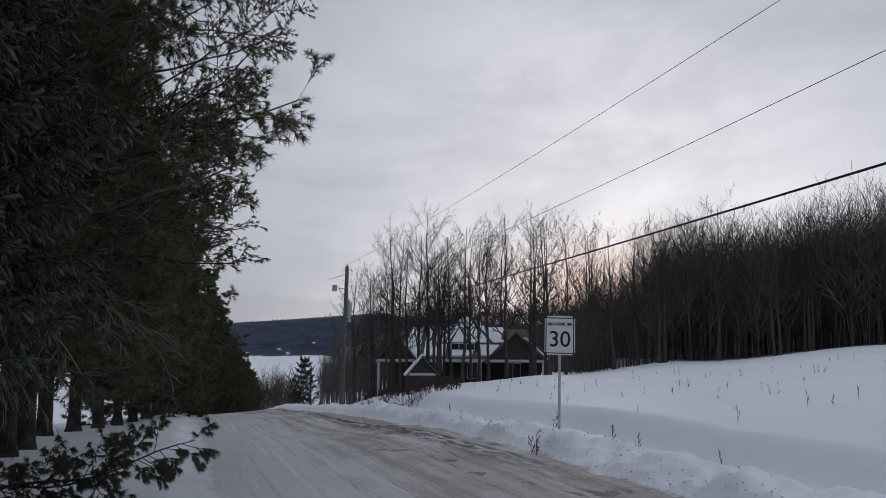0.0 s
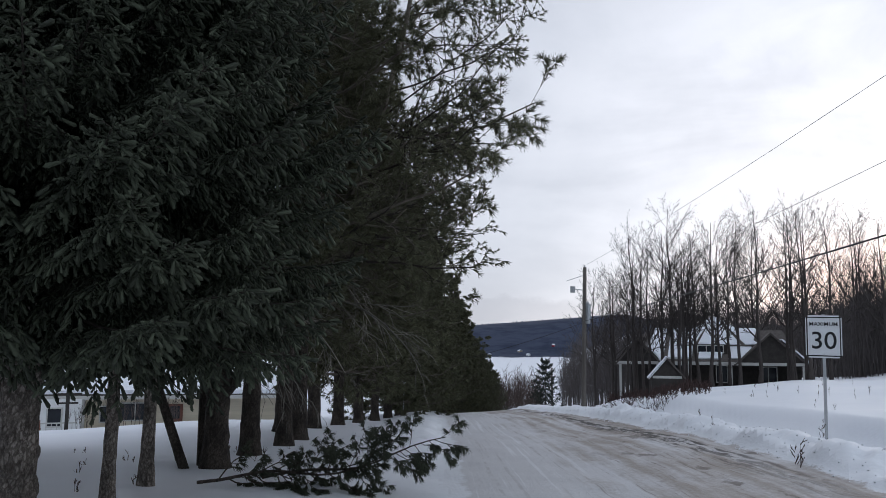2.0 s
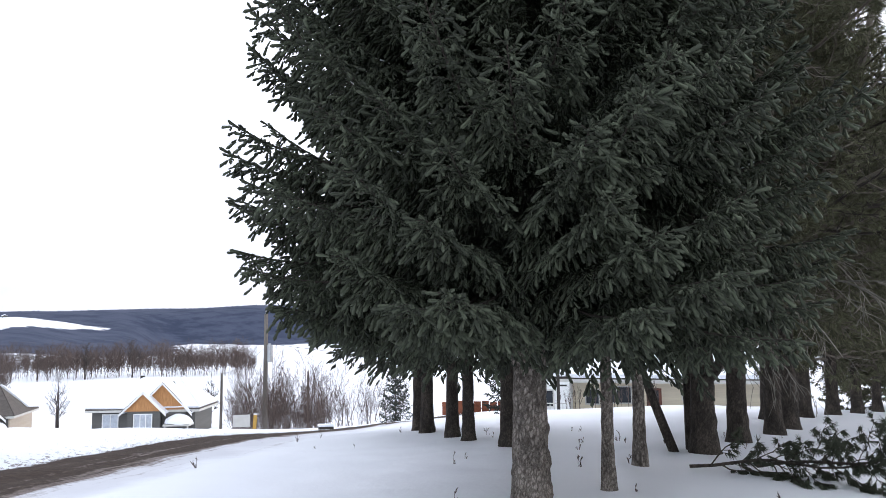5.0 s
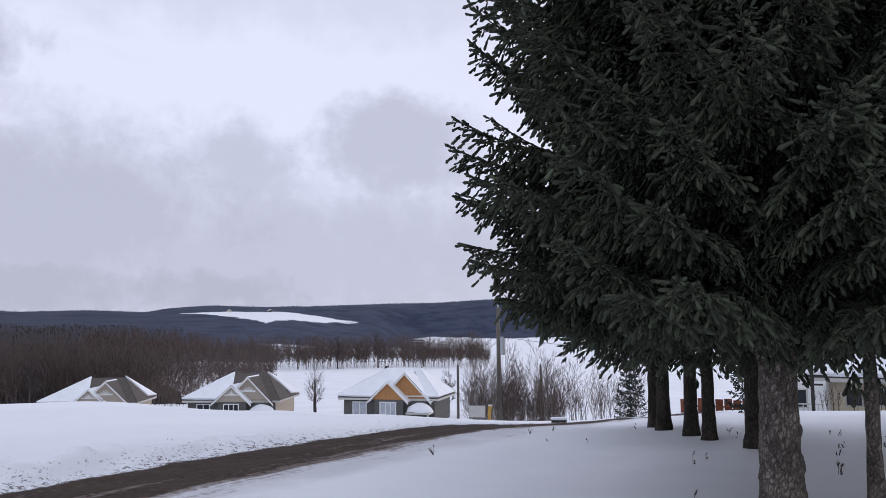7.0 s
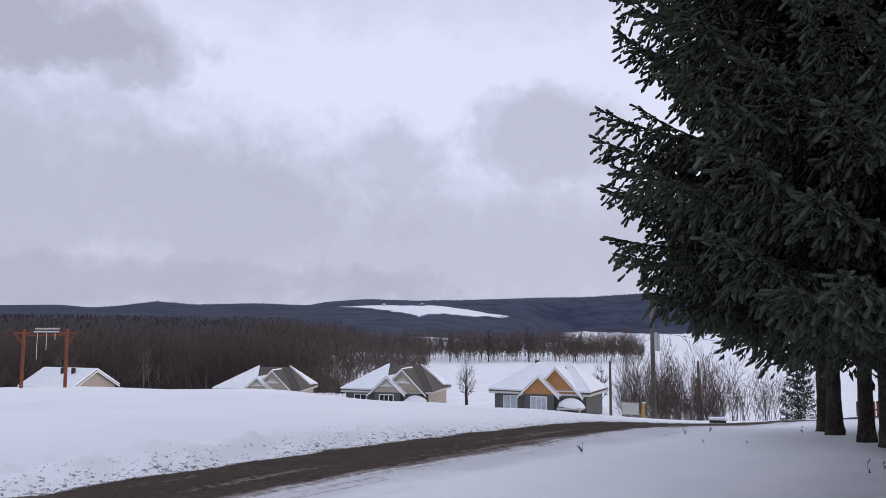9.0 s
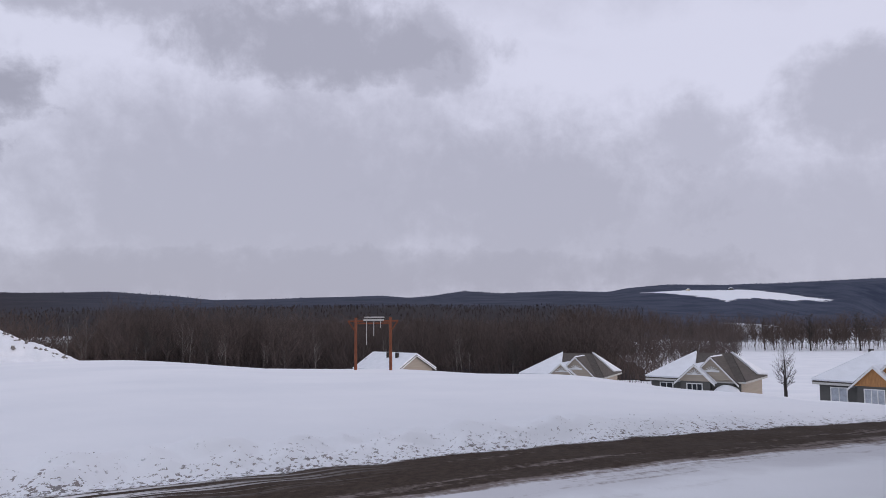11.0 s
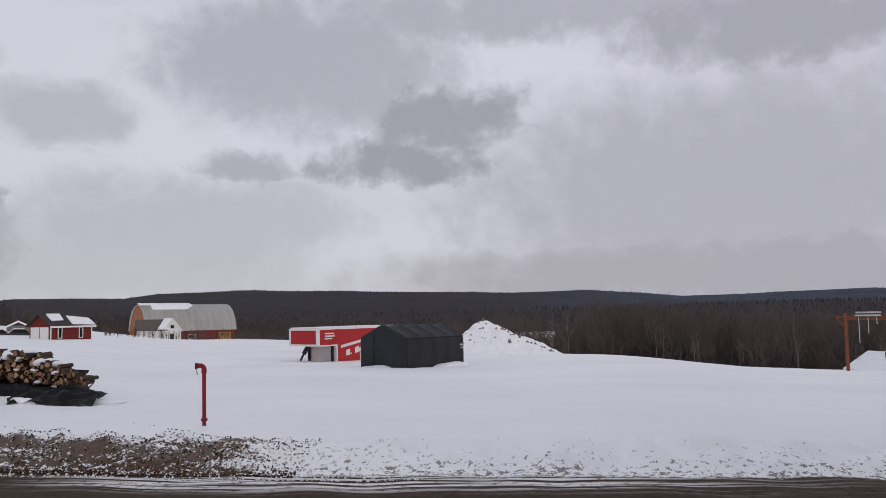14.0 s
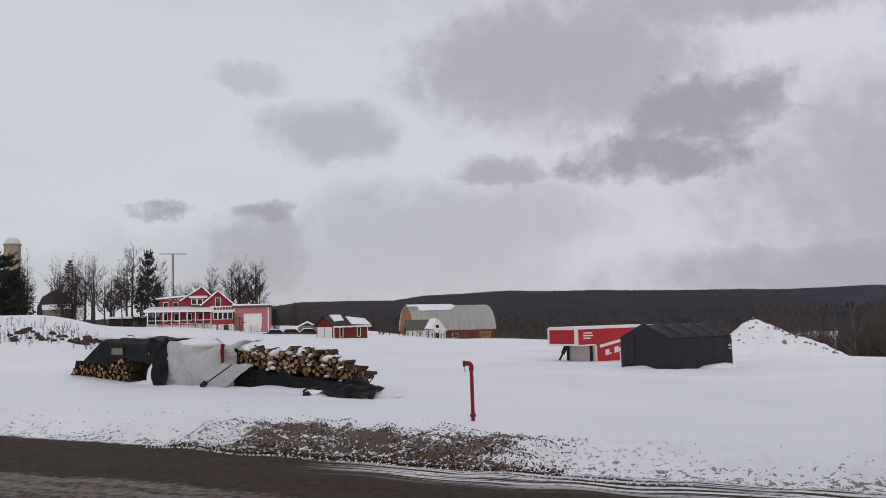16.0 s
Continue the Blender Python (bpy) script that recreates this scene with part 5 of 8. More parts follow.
def dark_house():
    """The dark house among the trees beyond the field."""
    x, y = at(-2.2, 70)
    ob = thing("house", "dark brown house with a deep snowy roof among trees", "house", pose(x, y, -1.35, 0, 0, -1.5) @ Matrix.Diagonal((0.9, 0.9, 0.9, 1)) @ Matrix.Translation((-9.34, 0, 0)))
    part("wall", shape((0.3, 15.5, 1.5, 9, -1, 2.4)), DARKWOOD, ob)
    bm = bmesh.new()
    add_slab(bm, [(-0.3, -0.6, 2.2), (15.9, -0.6, 2.2), (14.2, 5, 5.2), (1.6, 5, 5.2)], 0.15)
    add_slab(bm, [(15.9, 9.6, 2.2), (-0.3, 9.6, 2.2), (1.6, 5, 5.2), (14.2, 5, 5.2)], 0.15)
    part("roof", bm, SHINGLE, ob)
    bm = bmesh.new()
    for x0, x1, x2, x3 in ((1.6, 3.4, 3.6, 2.4), (3.9, 6.0, 6.2, 4.0), (6.6, 8.6, 9.4, 7.0), (9.2, 11.0, 12.0, 9.8)):
        add_slab(bm, [(x0, -0.3, 2.48), (x1, -0.3, 2.48), (x2, 4.9, 5.35), (x3, 4.9, 5.35)], 0.2)
    part("snow", heap_snow(bm, 8, 0.12), CAP, ob, "thick snow on the dark roof")
    for g0, g1, rise, stand in ((-0.6, 3.2, 2.3, 1.6), (10.0, 15.6, 2.6, 2.2)):
        xm = (g0 + g1) / 2
        bm = bmesh.new()
        add_prism(bm, [(g0, 2.3), (g1, 2.3), (xm, 2.3 + rise)], -stand, 4.5)
        part("gable", bm, DARKWOOD, ob)
        part("gable_roof", gable_roof(bmesh.new(), g0, g1, -stand, 4.5, 2.35, rise, 0.3), SHINGLE, ob)
        bm = bmesh.new()
        k = rise / (xm - g0)
        add_slab(bm, [(g1 + 0.3, -stand - 0.3, 2.5 - 0.3 * k), (g1 + 0.3, 4.3, 2.5 - 0.3 * k), (xm + 0.9, 4.3, 2.5 + rise - 0.9 * k), (xm + 0.9, -stand - 0.3, 2.5 + rise - 0.9 * k)], 0.14)
        part("snow", heap_snow(bm, 9, 0.05), CAP, ob)
        part("beam", shape((g0 - 0.2, g1 + 0.2, -stand - 0.1, -stand + 0.15, 2.02, 2.28)), GREYTRIM, ob)
        for px in (g0 + 0.1, g1 - 0.3):
            part("porch_post", shape((px, px + 0.2, -stand, -stand + 0.2, -1, 2.0)), GREYTRIM, ob)
    # a higher hipped roof over the middle
    foot = [(4.6, 1.6, 3.7), (12.0, 1.6, 3.7), (12.0, 8.0, 3.7), (4.6, 8.0, 3.7)]
    peak = [(7.6, 4.8, 6.3), (8.6, 4.8, 6.3)]
    bm = bmesh.new()
    for f in ((foot[0], foot[1], peak[1], peak[0]), (foot[1], foot[2], peak[1]), (foot[2], foot[3], peak[0], peak[1]), (foot[3], foot[0], peak[0])):
        add_slab(bm, f, 0.14)
    part("upper_roof", bm, SHINGLE, ob)
    bm = bmesh.new()
    lift = lambda p, q, k: tuple(p[i] * (1 - k) + q[i] * k + (0.16 if i == 2 else 0.0) for i in range(3))  # noqa: E731
    for k0, k1 in ((0.0, 0.22), (0.27, 0.47), (0.5, 0.78), (0.84, 1.0)):
        add_slab(bm, [lift(foot[0], foot[1], k0), lift(foot[0], foot[1], k1), lift(peak[0], peak[1], k1), lift(peak[0], peak[1], k0)], 0.14)
    part("upper_snow", heap_snow(bm, 18, 0.07), CAP, ob, "broken snow on the upper roof")
    part("dormer", shape((6.2, 9.2, 0.6, 4, 3.0, 3.9)), DARKWOOD, ob)
    window(ob, 6.6, 3.15, 2.2, 0.6, 0.6, GREYTRIM, 2)
    window(ob, 4.3, 0.4, 0.9, 1.5, 1.5, GREYTRIM, 1)
    window(ob, 8.2, 0.4, 0.9, 1.5, 1.5, GREYTRIM, 1)
    window(ob, 12.0, 0.4, 1.4, 1.4, 1.5, GREYTRIM, 1)
    part("eave_board", shape((3.4, 9.8, -0.75, -0.6, 2.0, 2.3)), GREYTRIM, ob)
    for px in (4.0, 5.6, 7.6, 9.4):
        part("porch_post", shape((px, px + 0.16, -0.6, -0.44, -1, 2.0)), GREYTRIM, ob)
    # garden shed before it
    x, y = at(1.9, 56)
    sh = thing("shed", "small dark garden shed with snow on its roof", "shed", pose(x, y, gz(x, y), 0, 0, 4))
    bm = bmesh.new()
    add_prism(bm, [(-1.05, -0.5), (1.05, -0.5), (1.05, 1.15), (0, 2.35), (-1.05, 1.15)], 0, 2.4)
    part("wall", bm, DARKWOOD, sh)
    bm = gable_roof(bmesh.new(), -1.05, 1.05, 0, 2.5, 1.2, 1.2, 0.25, 0.1)
    part("roof", bm, SHINGLE, sh)
    bm = bmesh.new()
    add_slab(bm, [(-1.3, -0.25, 0.98), (0, -0.25, 2.46), (0, 2.5, 2.46), (-1.3, 2.5, 0.98)], -0.14)
    part("snow", bm, CAP, sh)
    part("trim", shape((-0.95, 0.95, -0.06, 0, 0.95, 1.12)), GREYTRIM, sh)
    part("door", shape((-0.4, 0.4, -0.05, 0, -0.4, 0.9)), DARKWOOD, sh)


dark_house()
x, y = at(-13.8, 92)
ob = thing("shelter", "long white storage shelter standing behind the trees", "shelter", pose(x, y, 0.0, 0, 0, -13.8))
bm = bmesh.new()
add_prism(bm, [(-3.5, -1), (3.5, -1), (3.5, 0.0), (2.8, 0.55), (-2.8, 0.55), (-3.5, 0.0)], 0, 4)
part("cover", bm, WHITE, ob)
for px, top in ((-3.4, 0.1), (-1.1, 0.5), (1.1, 0.5), (3.3, 0.1)):
    part("post", shape((px, px + 0.1, -0.08, 0, -1, top)), DARKWOOD, ob)


def cream_house():
    """The low cream house behind the yard's trees."""
    x, y = at(44.7, 60)
    ob = thing("house", "low cream bungalow with snowy roof behind the trees", "house", pose(x, y, -4.15, 0, 0, 33))
    part("wall", shape((3.0, 17, 0, 8, -1, 2.35)), CREAM, ob)
    part("extension", shape((0.2, 3.0, -1.5, 5, -1, 2.2)), WHITE, ob)
    bm = bmesh.new()
    add_slab(bm, [(-0.3, -0.9, 2.3), (17.6, -0.9, 2.3), (16.6, 4, 3.7), (0.8, 4, 3.7)], 0.15)
    add_slab(bm, [(17.6, 8.6, 2.3), (-0.3, 8.6, 2.3), (0.8, 4, 3.7), (16.6, 4, 3.7)], 0.15)
    part("roof", bm, SHINGLE, ob)
    bm = bmesh.new()
    add_slab(bm, [(-0.3, -0.9, 2.48), (17.6, -0.9, 2.48), (16.6, 4, 3.88), (0.8, 4, 3.88)], 0.28)
    part("snow", heap_snow(bm, 5, 0.08), CAP, ob, "smooth snow on the roof")
    window(ob, 4.0, 0.6, 0.9, 1.0, 0.0, GREYTRIM, 0)
    window(ob, 5.2, 0.7, 2.0, 1.1, 0.0, GREYTRIM, 1)
    window(ob, 1.0, 0.5, 0.8, 1.1, -1.5, GREYTRIM, 0)
    window(ob, 10.8, 1.0, 0.7, 0.9, 0.0, GREYTRIM, 0)
    door = part("door", shape((8.3, 9.35, -0.06, 0, -0.4, 1.75)), plain("brown_door", (0.16, 0.07, 0.05), 0.7), ob, "brown front door with a glazed top")
    part("pane", shape((8.5, 9.15, -0.08, -0.06, 0.75, 1.6)), GLASS, door)
    part("fascia", shape((-0.3, 17.6, -1.0, -0.9, 2.15, 2.4)), GREYTRIM, ob)
    for k in range(3):
        part("step", shape((1.0 - 0.1 * k, 2.6 + 0.1 * k, -1.9 - 0.35 * k, -1.5 - 0.35 * k, -1, 0.0 - 0.18 * k)), CAP, ob)
    rail = thing("fence", "low white deck railing by the cream house", "fence", pose(*at(46.5, 57), -4.2, 0, 0, 40))
    part("rail", shape((0, 4.2, -0.04, 0.04, 0.82, 0.9), (0, 4.2, -0.04, 0.04, 0.15, 0.22)), GREYTRIM, rail)
    for k in range(15):
        part("baluster", shape((0.3 * k - 0.02, 0.3 * k + 0.02, -0.03, 0.03, -0.6, 0.82)), GREYTRIM, rail)


cream_house()


def red_house():
    x, y = at(172.6, 141)
    ob = thing("house", "crimson farmhouse with white trim, porch and snowy roofs", "house", pose(x, y, 1.3, 0, 0, 172.6 - 6))
    part("wall", shape((1.0, 9.2, 2, 9, -1, 4.6)), RED, ob)
    part("wing", shape((8.0, 13.2, 1, 8, -1, 3.7)), RED, ob)
    bm = bmesh.new()
    add_prism(bm, [(8.0, 3.7), (13.2, 3.7), (10.6, 6.0)], 1, 8)
    part("gable", bm, RED, ob)
    bm = bmesh.new()
    add_prism(bm, [(4.6, 4.6), (9.2, 4.6), (9.2, 5.4), (7.9, 6.7)], 2, 9)
    part("gable", bm, RED, ob)
    part("roof", gable_roof(bmesh.new(), 8.0, 13.2, 0.8, 8, 3.75, 2.3, 0.35, 0.16), SHINGLE, ob)
    bm = bmesh.new()
    add_slab(bm, [(4.3, 1.5, 4.35), (7.9, 1.5, 6.85), (7.9, 9.3, 6.85), (4.3, 9.3, 4.35)], -0.16)
    add_slab(bm, [(9.6, 1.5, 5.15), (9.6, 9.3, 5.15), (7.9, 9.3, 6.85), (7.9, 1.5, 6.85)], -0.16)
    add_slab(bm, [(0.5, 1.5, 4.5), (5.2, 1.5, 4.9), (5.2, 9.3, 5.3), (0.5, 9.3, 4.9)], 0.16)
    part("main_roof", bm, SHINGLE, ob)
    bm = bmesh.new()
    add_slab(bm, [(4.2, 1.45, 4.5), (7.9, 1.45, 7.03), (7.9, 9.3, 7.03), (4.2, 9.3, 4.5)], -0.2)
    add_slab(bm, [(9.7, 1.45, 5.25), (9.7, 9.3, 5.25), (7.9, 9.3, 7.03), (7.9, 1.45, 7.03)], -0.2)
    add_slab(bm, [(0.4, 1.3, 4.72), (5.3, 1.3, 5.1), (5.2, 9.3, 5.5), (0.5, 9.3, 5.1)], 0.22)
    add_slab(bm, [(7.6, 0.4, 3.6), (10.6, 0.4, 6.24), (10.6, 8, 6.24), (7.6, 8, 3.6)], -0.2)
    add_slab(bm, [(13.6, 0.4, 3.6), (13.6, 8, 3.6), (10.6, 8, 6.24), (10.6, 0.4, 6.24)], -0.2)
    part("snow", bm, CAP, ob, "snow lying on all the roofs")
    part("porch_floor", shape((-0.8, 9.6, -1.2, 2, -0.4, 0.35)), GREYTRIM, ob)
    bm = bmesh.new()
    add_slab(bm, [(-1.2, -1.6, 2.45), (9.8, -1.6, 2.45), (9.8, 2, 3.15), (-0.4, 2, 3.15)], 0.35)
    part("porch_roof", heap_snow(bm, 4, 0.05), CAP, ob, "snow-covered white porch roof")
    for k in range(9):
        px = -0.7 + k * 1.27
        part("porch_post", shape((px, px + 0.15, -1.15, -1.0, 0.3, 2.5)), WHITE, ob)
    part("railing", shape((-0.7, 9.5, -1.12, -1.05, 1.05, 1.15), (-0.7, 9.5, -1.12, -1.05, 0.5, 0.56)), WHITE, ob)
    part("sunroom", shape((9.6, 13.2, -1.2, 1, -1, 2.5)), RED, ob)
    for k in range(4):
        window(ob, 9.95 + 0.8 * k, 1.2, 0.62, 1.05, -1.2, WHITE, 0)
    part("cornice", shape((9.4, 13.4, -1.35, -1.2, 2.35, 2.6)), WHITE, ob)
    part("balcony", shape((9.4, 13.4, -1.3, -1.2, 3.25, 3.4), (9.4, 13.4, -1.3, 1, 2.6, 2.75)), WHITE, ob)
    for k in range(9):
        part("baluster", shape((9.4 + 0.48 * k, 9.5 + 0.48 * k, -1.28, -1.2, 2.75, 3.25)), WHITE, ob)
    window(ob, 10.2, 3.2, 0.8, 1.6, 1.0, WHITE, 0)
    window(ob, 1.6, 3.1, 0.7, 1.1, 2.0, WHITE, 0)
    window(ob, 3.2, 3.1, 0.7, 1.1, 2.0, WHITE, 0)
    part("dormer", shape((6.0, 8.4, 0.8, 3, 3.6, 4.9)), RED, ob)
    window(ob, 6.3, 3.8, 0.7, 0.85, 0.8, WHITE, 0)
    window(ob, 7.3, 3.8, 0.7, 0.85, 0.8, WHITE, 0)
    bm = bmesh.new()
    add_slab(bm, [(5.8, 0.5, 4.85), (8.8, 0.5, 4.85), (8.8, 3, 5.3), (5.8, 3, 5.3)], 0.2)
    part("snow", bm, CAP, ob)
    for k, wx in enumerate((1.5, 3.4, 5.4, 7.3)):
        window(ob, wx, 1.0, 0.7, 1.25, 2.0, WHITE, 0)
    part("chimney", add_rod(bmesh.new(), (4.2, 4, 4.8), (4.2, 4, 7.1), 0.18, 10), STEEL, ob)
    part("basement", shape((9.6, 13.25, -1.25, -1.2, -1, 0.25)), WHITE, ob)
    part("basement_door", shape((11.6, 12.4, -1.3, -1.25, -1, 0.2)), DARKWOOD, ob)
    for k in range(4):
        part("stair_post", shape((13.6 + 0.55 * k, 13.72 + 0.55 * k, -1.5, -1.38, -1, 2.0 - 0.45 * k)), RUST, ob)
    part("stair", shape((13.4, 14.6, -1.5, 0, 1.1, 1.25), (14.4, 15.6, -1.5, 0, 0.4, 0.55)), RUST, ob)
    # garage beside it
    x, y = at(167.15, 139)
    g = thing("garage", "pink garage with a white door and snowy flat roof", "garage", pose(x, y, 1.25, 0, 0, 167.15 - 6) @ Matrix.Scale(1.16, 4))
    part("wall", shape((0, 4.9, 0, 7, -1, 2.7)), PINK, g)
    part("roof", shape((-0.3, 5.2, -0.4, 7.3, 2.72, 2.95)), SHINGLE, g)
    part("snow", heap_snow(shape((-0.3, 5.2, -0.4, 7.3, 2.97, 3.2)), 2, 0.06), CAP, g)
    d = part("garage_door", shape((1.3, 3.9, -0.06, 0, -0.9, 1.75)), WHITE, g)
    for k in range(4):
        part("panel", shape((1.36, 3.84, -0.09, -0.06, -0.8 + 0.62 * k, -0.24 + 0.62 * k)), WHITE, d)
    part("corner_trim", shape((4.78, 4.93, -0.05, 0, -1, 2.7)), WHITE, g)


red_house()


def farm():
    # gambrel barn
    x, y = at(154.35, 186)
    ob = thing("barn", "large barn with pale curved metal roof and red wall", "barn", pose(x, y, -3.3, 0, 0, 155.2 + 17))
    L, Wd = 20.6, 12.0
    prof = [(0, 2.2), (0.7, 4.6), (2.3, 6.8), (4.2, 7.9), (6.0, 8.3), (7.8, 7.9), (9.7, 6.8), (11.3, 4.6), (12, 2.2)]
    part("wall", shape((0.2, L, 0.15, Wd - 0.15, -1, 2.2)), BARNRED, ob)
    bm = bmesh.new()
    skin = [[bm.verts.new((x_, a, z_)) for a, z_ in prof] for x_ in np.linspace(-0.4, L + 0.4, 13)]
    for row, nxt in zip(skin, skin[1:]):
        for i in range(len(prof) - 1):
            bm.faces.new((row[i], nxt[i], nxt[i + 1], row[i + 1]))
    bmesh.ops.solidify(bm, geom=bm.faces[:], thickness=-0.14)
    part("roof", bm, METAL_ROOF, ob)
    bm = bmesh.new()
    pts = [(0.1, a, za - 0.05) for a, za in prof]
    add_slab(bm, [(0.0, 0.1, -1)] + pts + [(0.0, 11.9, -1)], 0.15)
    part("end_wall", bm, BARNORANGE, ob, "weathered orange end wall")
    bm = bmesh.new()
    add_slab(bm, [(-0.3, 4.2, 8.05), (L - 9, 4.2, 8.05), (L - 9, 6.0, 8.48), (-0.3, 6.0, 8.48)], 0.15)
    add_slab(bm, [(2.0, 2.5, 7.05), (10, 2.5, 7.05), (12, 4.2, 8.05), (2, 4.2, 8.05)], 0.12)
    part("snow", bm, CAP, ob)
    part("door", shape((16.5, 19.5, 0.03, 0.13, -1, 1.7)), plain("yellow_boards", (0.42, 0.22, 0.05), 0.8), ob, "yellow plank sliding door")
    window(ob, 9.5, 0.5, 1.4, 0.8, 0.13, WHITE, 1)
    # white garage before it
    x, y = at(155.0, 166)
    g = thing("garage", "small white garage with grey roof and snow patches", "garage", pose(x, y, -2.75, 0, 0, 155.3 - 4) @ Matrix.Scale(1.14, 4))
    part("wall", shape((0, 7.2, 0, 6, -1, 2.0)), WHITE, g)
    bm = bmesh.new()
    add_prism(bm, [(4.4, 2.0), (7.2, 2.0), (5.8, 3.9)], -0.05, 6)
    add_slab(bm, [(0.0, 0.0, 2.0), (0, 3, 3.6), (0, 6, 2.0)], 0.1)
    part("gable", bm, WHITE, g)
    bm = bmesh.new()
    add_slab(bm, [(-0.4, -0.4, 1.85), (5.0, -0.4, 1.85), (5.0, 3, 3.7), (-0.4, 3, 3.7)], 0.12)
    part("roof", bm, SHINGLE, g)
    part("gable_roof", gable_roof(bmesh.new(), 4.4, 7.2, -0.1, 6, 2.05, 1.9, 0.3, 0.12), WHITE, g)
    bm = bmesh.new()
    add_slab(bm, [(3.4, -0.4, 2.0), (5.3, -0.4, 2.0), (5.6, 3, 3.85), (4.4, 3, 3.85)], 0.15)
    part("snow", bm, CAP, g)
    window(g, 5.5, 0.4, 0.5, 0.8, -0.05, DARKWOOD, 0)
    window(g, 5.6, 2.3, 0.4, 0.4, -0.05, DARKWOOD, 0)
    # red shed
    x, y = at(160.25, 112)
    s = thing("shed", "dark red shed with white windows and patchy roof snow", "shed", pose(x, y, -0.75, 0, 0, 160.25 + 42))
    part("wall", shape((0, 6.7, 0, 3.6, -1, 1.9)), BARNRED, s)
    bm = bmesh.new()
    add_slab(bm, [(0, 3.6, 1.9), (0, 1.8, 3.1), (0, 0, 1.9)], 0.12)
    part("gable", bm, BARNRED, s)
    bm = bmesh.new()
    add_slab(bm, [(-0.4, -0.4, 1.65), (7.0, -0.4, 1.65), (7.0, 1.8, 3.15), (-0.4, 1.8, 3.15)], 0.1)
    add_slab(bm, [(7.0, 4.0, 1.65), (-0.4, 4.0, 1.65), (-0.4, 1.8, 3.15), (7.0, 1.8, 3.15)], 0.1)
    part("roof", bm, DARKWOOD, s)
    bm = bmesh.new()
    add_slab(bm, [(0.5, 0.4, 2.35), (2.4, 0.5, 2.4), (2.8, 1.7, 3.25), (0.7, 1.7, 3.25)], 0.12)
    add_slab(bm, [(3.3, -0.2, 1.9), (6.9, -0.4, 1.8), (6.9, 0.9, 2.65), (3.6, 1.4, 3.0)], 0.12)
    part("snow", heap_snow(bm, 3, 0.06), CAP, s)
    part("trim", shape((-0.45, 7.05, -0.48, -0.4, 1.5, 1.72), (-0.05, 0.12, -0.04, 0.0, -1, 1.9), (6.6, 6.75, -0.04, 0.0, -1, 1.9)), WHITE, s)
    window(s, 1.2, 0.2, 0.5, 1.25, 0.0, WHITE, 0)
    window(s, 4.6, 0.2, 0.5, 1.25, 0.0, WHITE, 0)
    for k in (0.3, 1.9):
        part("door", shape((-0.07, 0.0, k, k + 1.45, -1, 1.6)), WHITE, s)
    # silo and grey barn behind the knoll
    x, y = at(181.1, 195)
    si = thing("silo", "tall tan concrete silo with a pale metal dome", "silo", pose(x, y, 3.0))
    bm = bmesh.new()
    for k in range(18):
        add_rod(bm, (0, 0, -1 + k), (0, 0, -0.06 + k), 1.65, 28)
        add_rod(bm, (0, 0, -0.06 + k), (0, 0, k), 1.69, 28)
    part("shaft", bm, plain("tan_concrete", (0.33, 0.27, 0.19), 0.9, vary=0.3, scale=0.6, size=(0.6, 0.6, 4)), si)
    bm = bmesh.new()
    bmesh.ops.create_uvsphere(bm, u_segments=28, v_segments=12, radius=1.65, matrix=Matrix.Translation((0, 0, 17.0)) @ Matrix.Diagonal((1, 1, 0.95, 1)))
    part("dome", bm, METAL_ROOF, si)
    part("ring", add_rod(bmesh.new(), (0, 0, 16.7), (0, 0, 17.05), 1.76, 28), GREYWOOD, si)
    x, y = at(179.6, 165)
    b = thing("barn", "old dark grey barn with a rounded roof", "barn", pose(x, y, 3.2, 0, 0, 180) @ Matrix.Diagonal((0.74, 0.74, 0.86, 1)))
    bm = bmesh.new()
    add_prism(bm, [(0, -1), (8.4, -1), (8.4, 3.0), (7.3, 5.0), (4.2, 6.6), (1.1, 5.0), (0, 3.0)], 0, 12)
    part("wall", bm, DARKWOOD, b)
    bm = bmesh.new()
    add_slab(bm, [(1.0, -2.5, 2.0), (7.6, -2.5, 2.2), (7.6, 0, 3.1), (1.0, 0, 2.9)], 0.3)
    part("lean_to_roof", heap_snow(bm, 6, 0.1), CAP, b)
    part("lean_to", shape((1.2, 7.4, -2.3, -0.05, -1, 2.0)), GREYWOOD, b)
    x, y = at(174.9, 150)
    o = thing("shed", "low open shed with snow on its roof", "shed", pose(x, y, 1.4, 0, 0, 174))
    part("roof", heap_snow(shape((-1.5, 3.2, -0.3, 3.2, 1.6, 1.95)), 5, 0.1), CAP, o)
    part("wall", shape((-1.3, 3.0, 1.8, 3.0, -1, 1.6)), DARKWOOD, o)
    for px in (-1.3, 0.9, 2.9):
        part("post", shape((px, px + 0.15, -0.1, 0.05, -1, 1.6)), GREYWOOD, o)
    x, y = at(162.1, 140)
    o = thing("shed", "small grey shed with snow roof beside parked cars", "shed", pose(x, y, -0.5, 0, 0, 162))
    part("wall", shape((-1.6, 1.6, 0, 3, -1, 1.5)), GREYWOOD, o)
    part("roof", heap_snow(gable_roof(bmesh.new(), -1.6, 1.6, 0, 3, 1.5, 0.8, 0.3, 0.25), 4, 0.05), CAP, o)


farm()

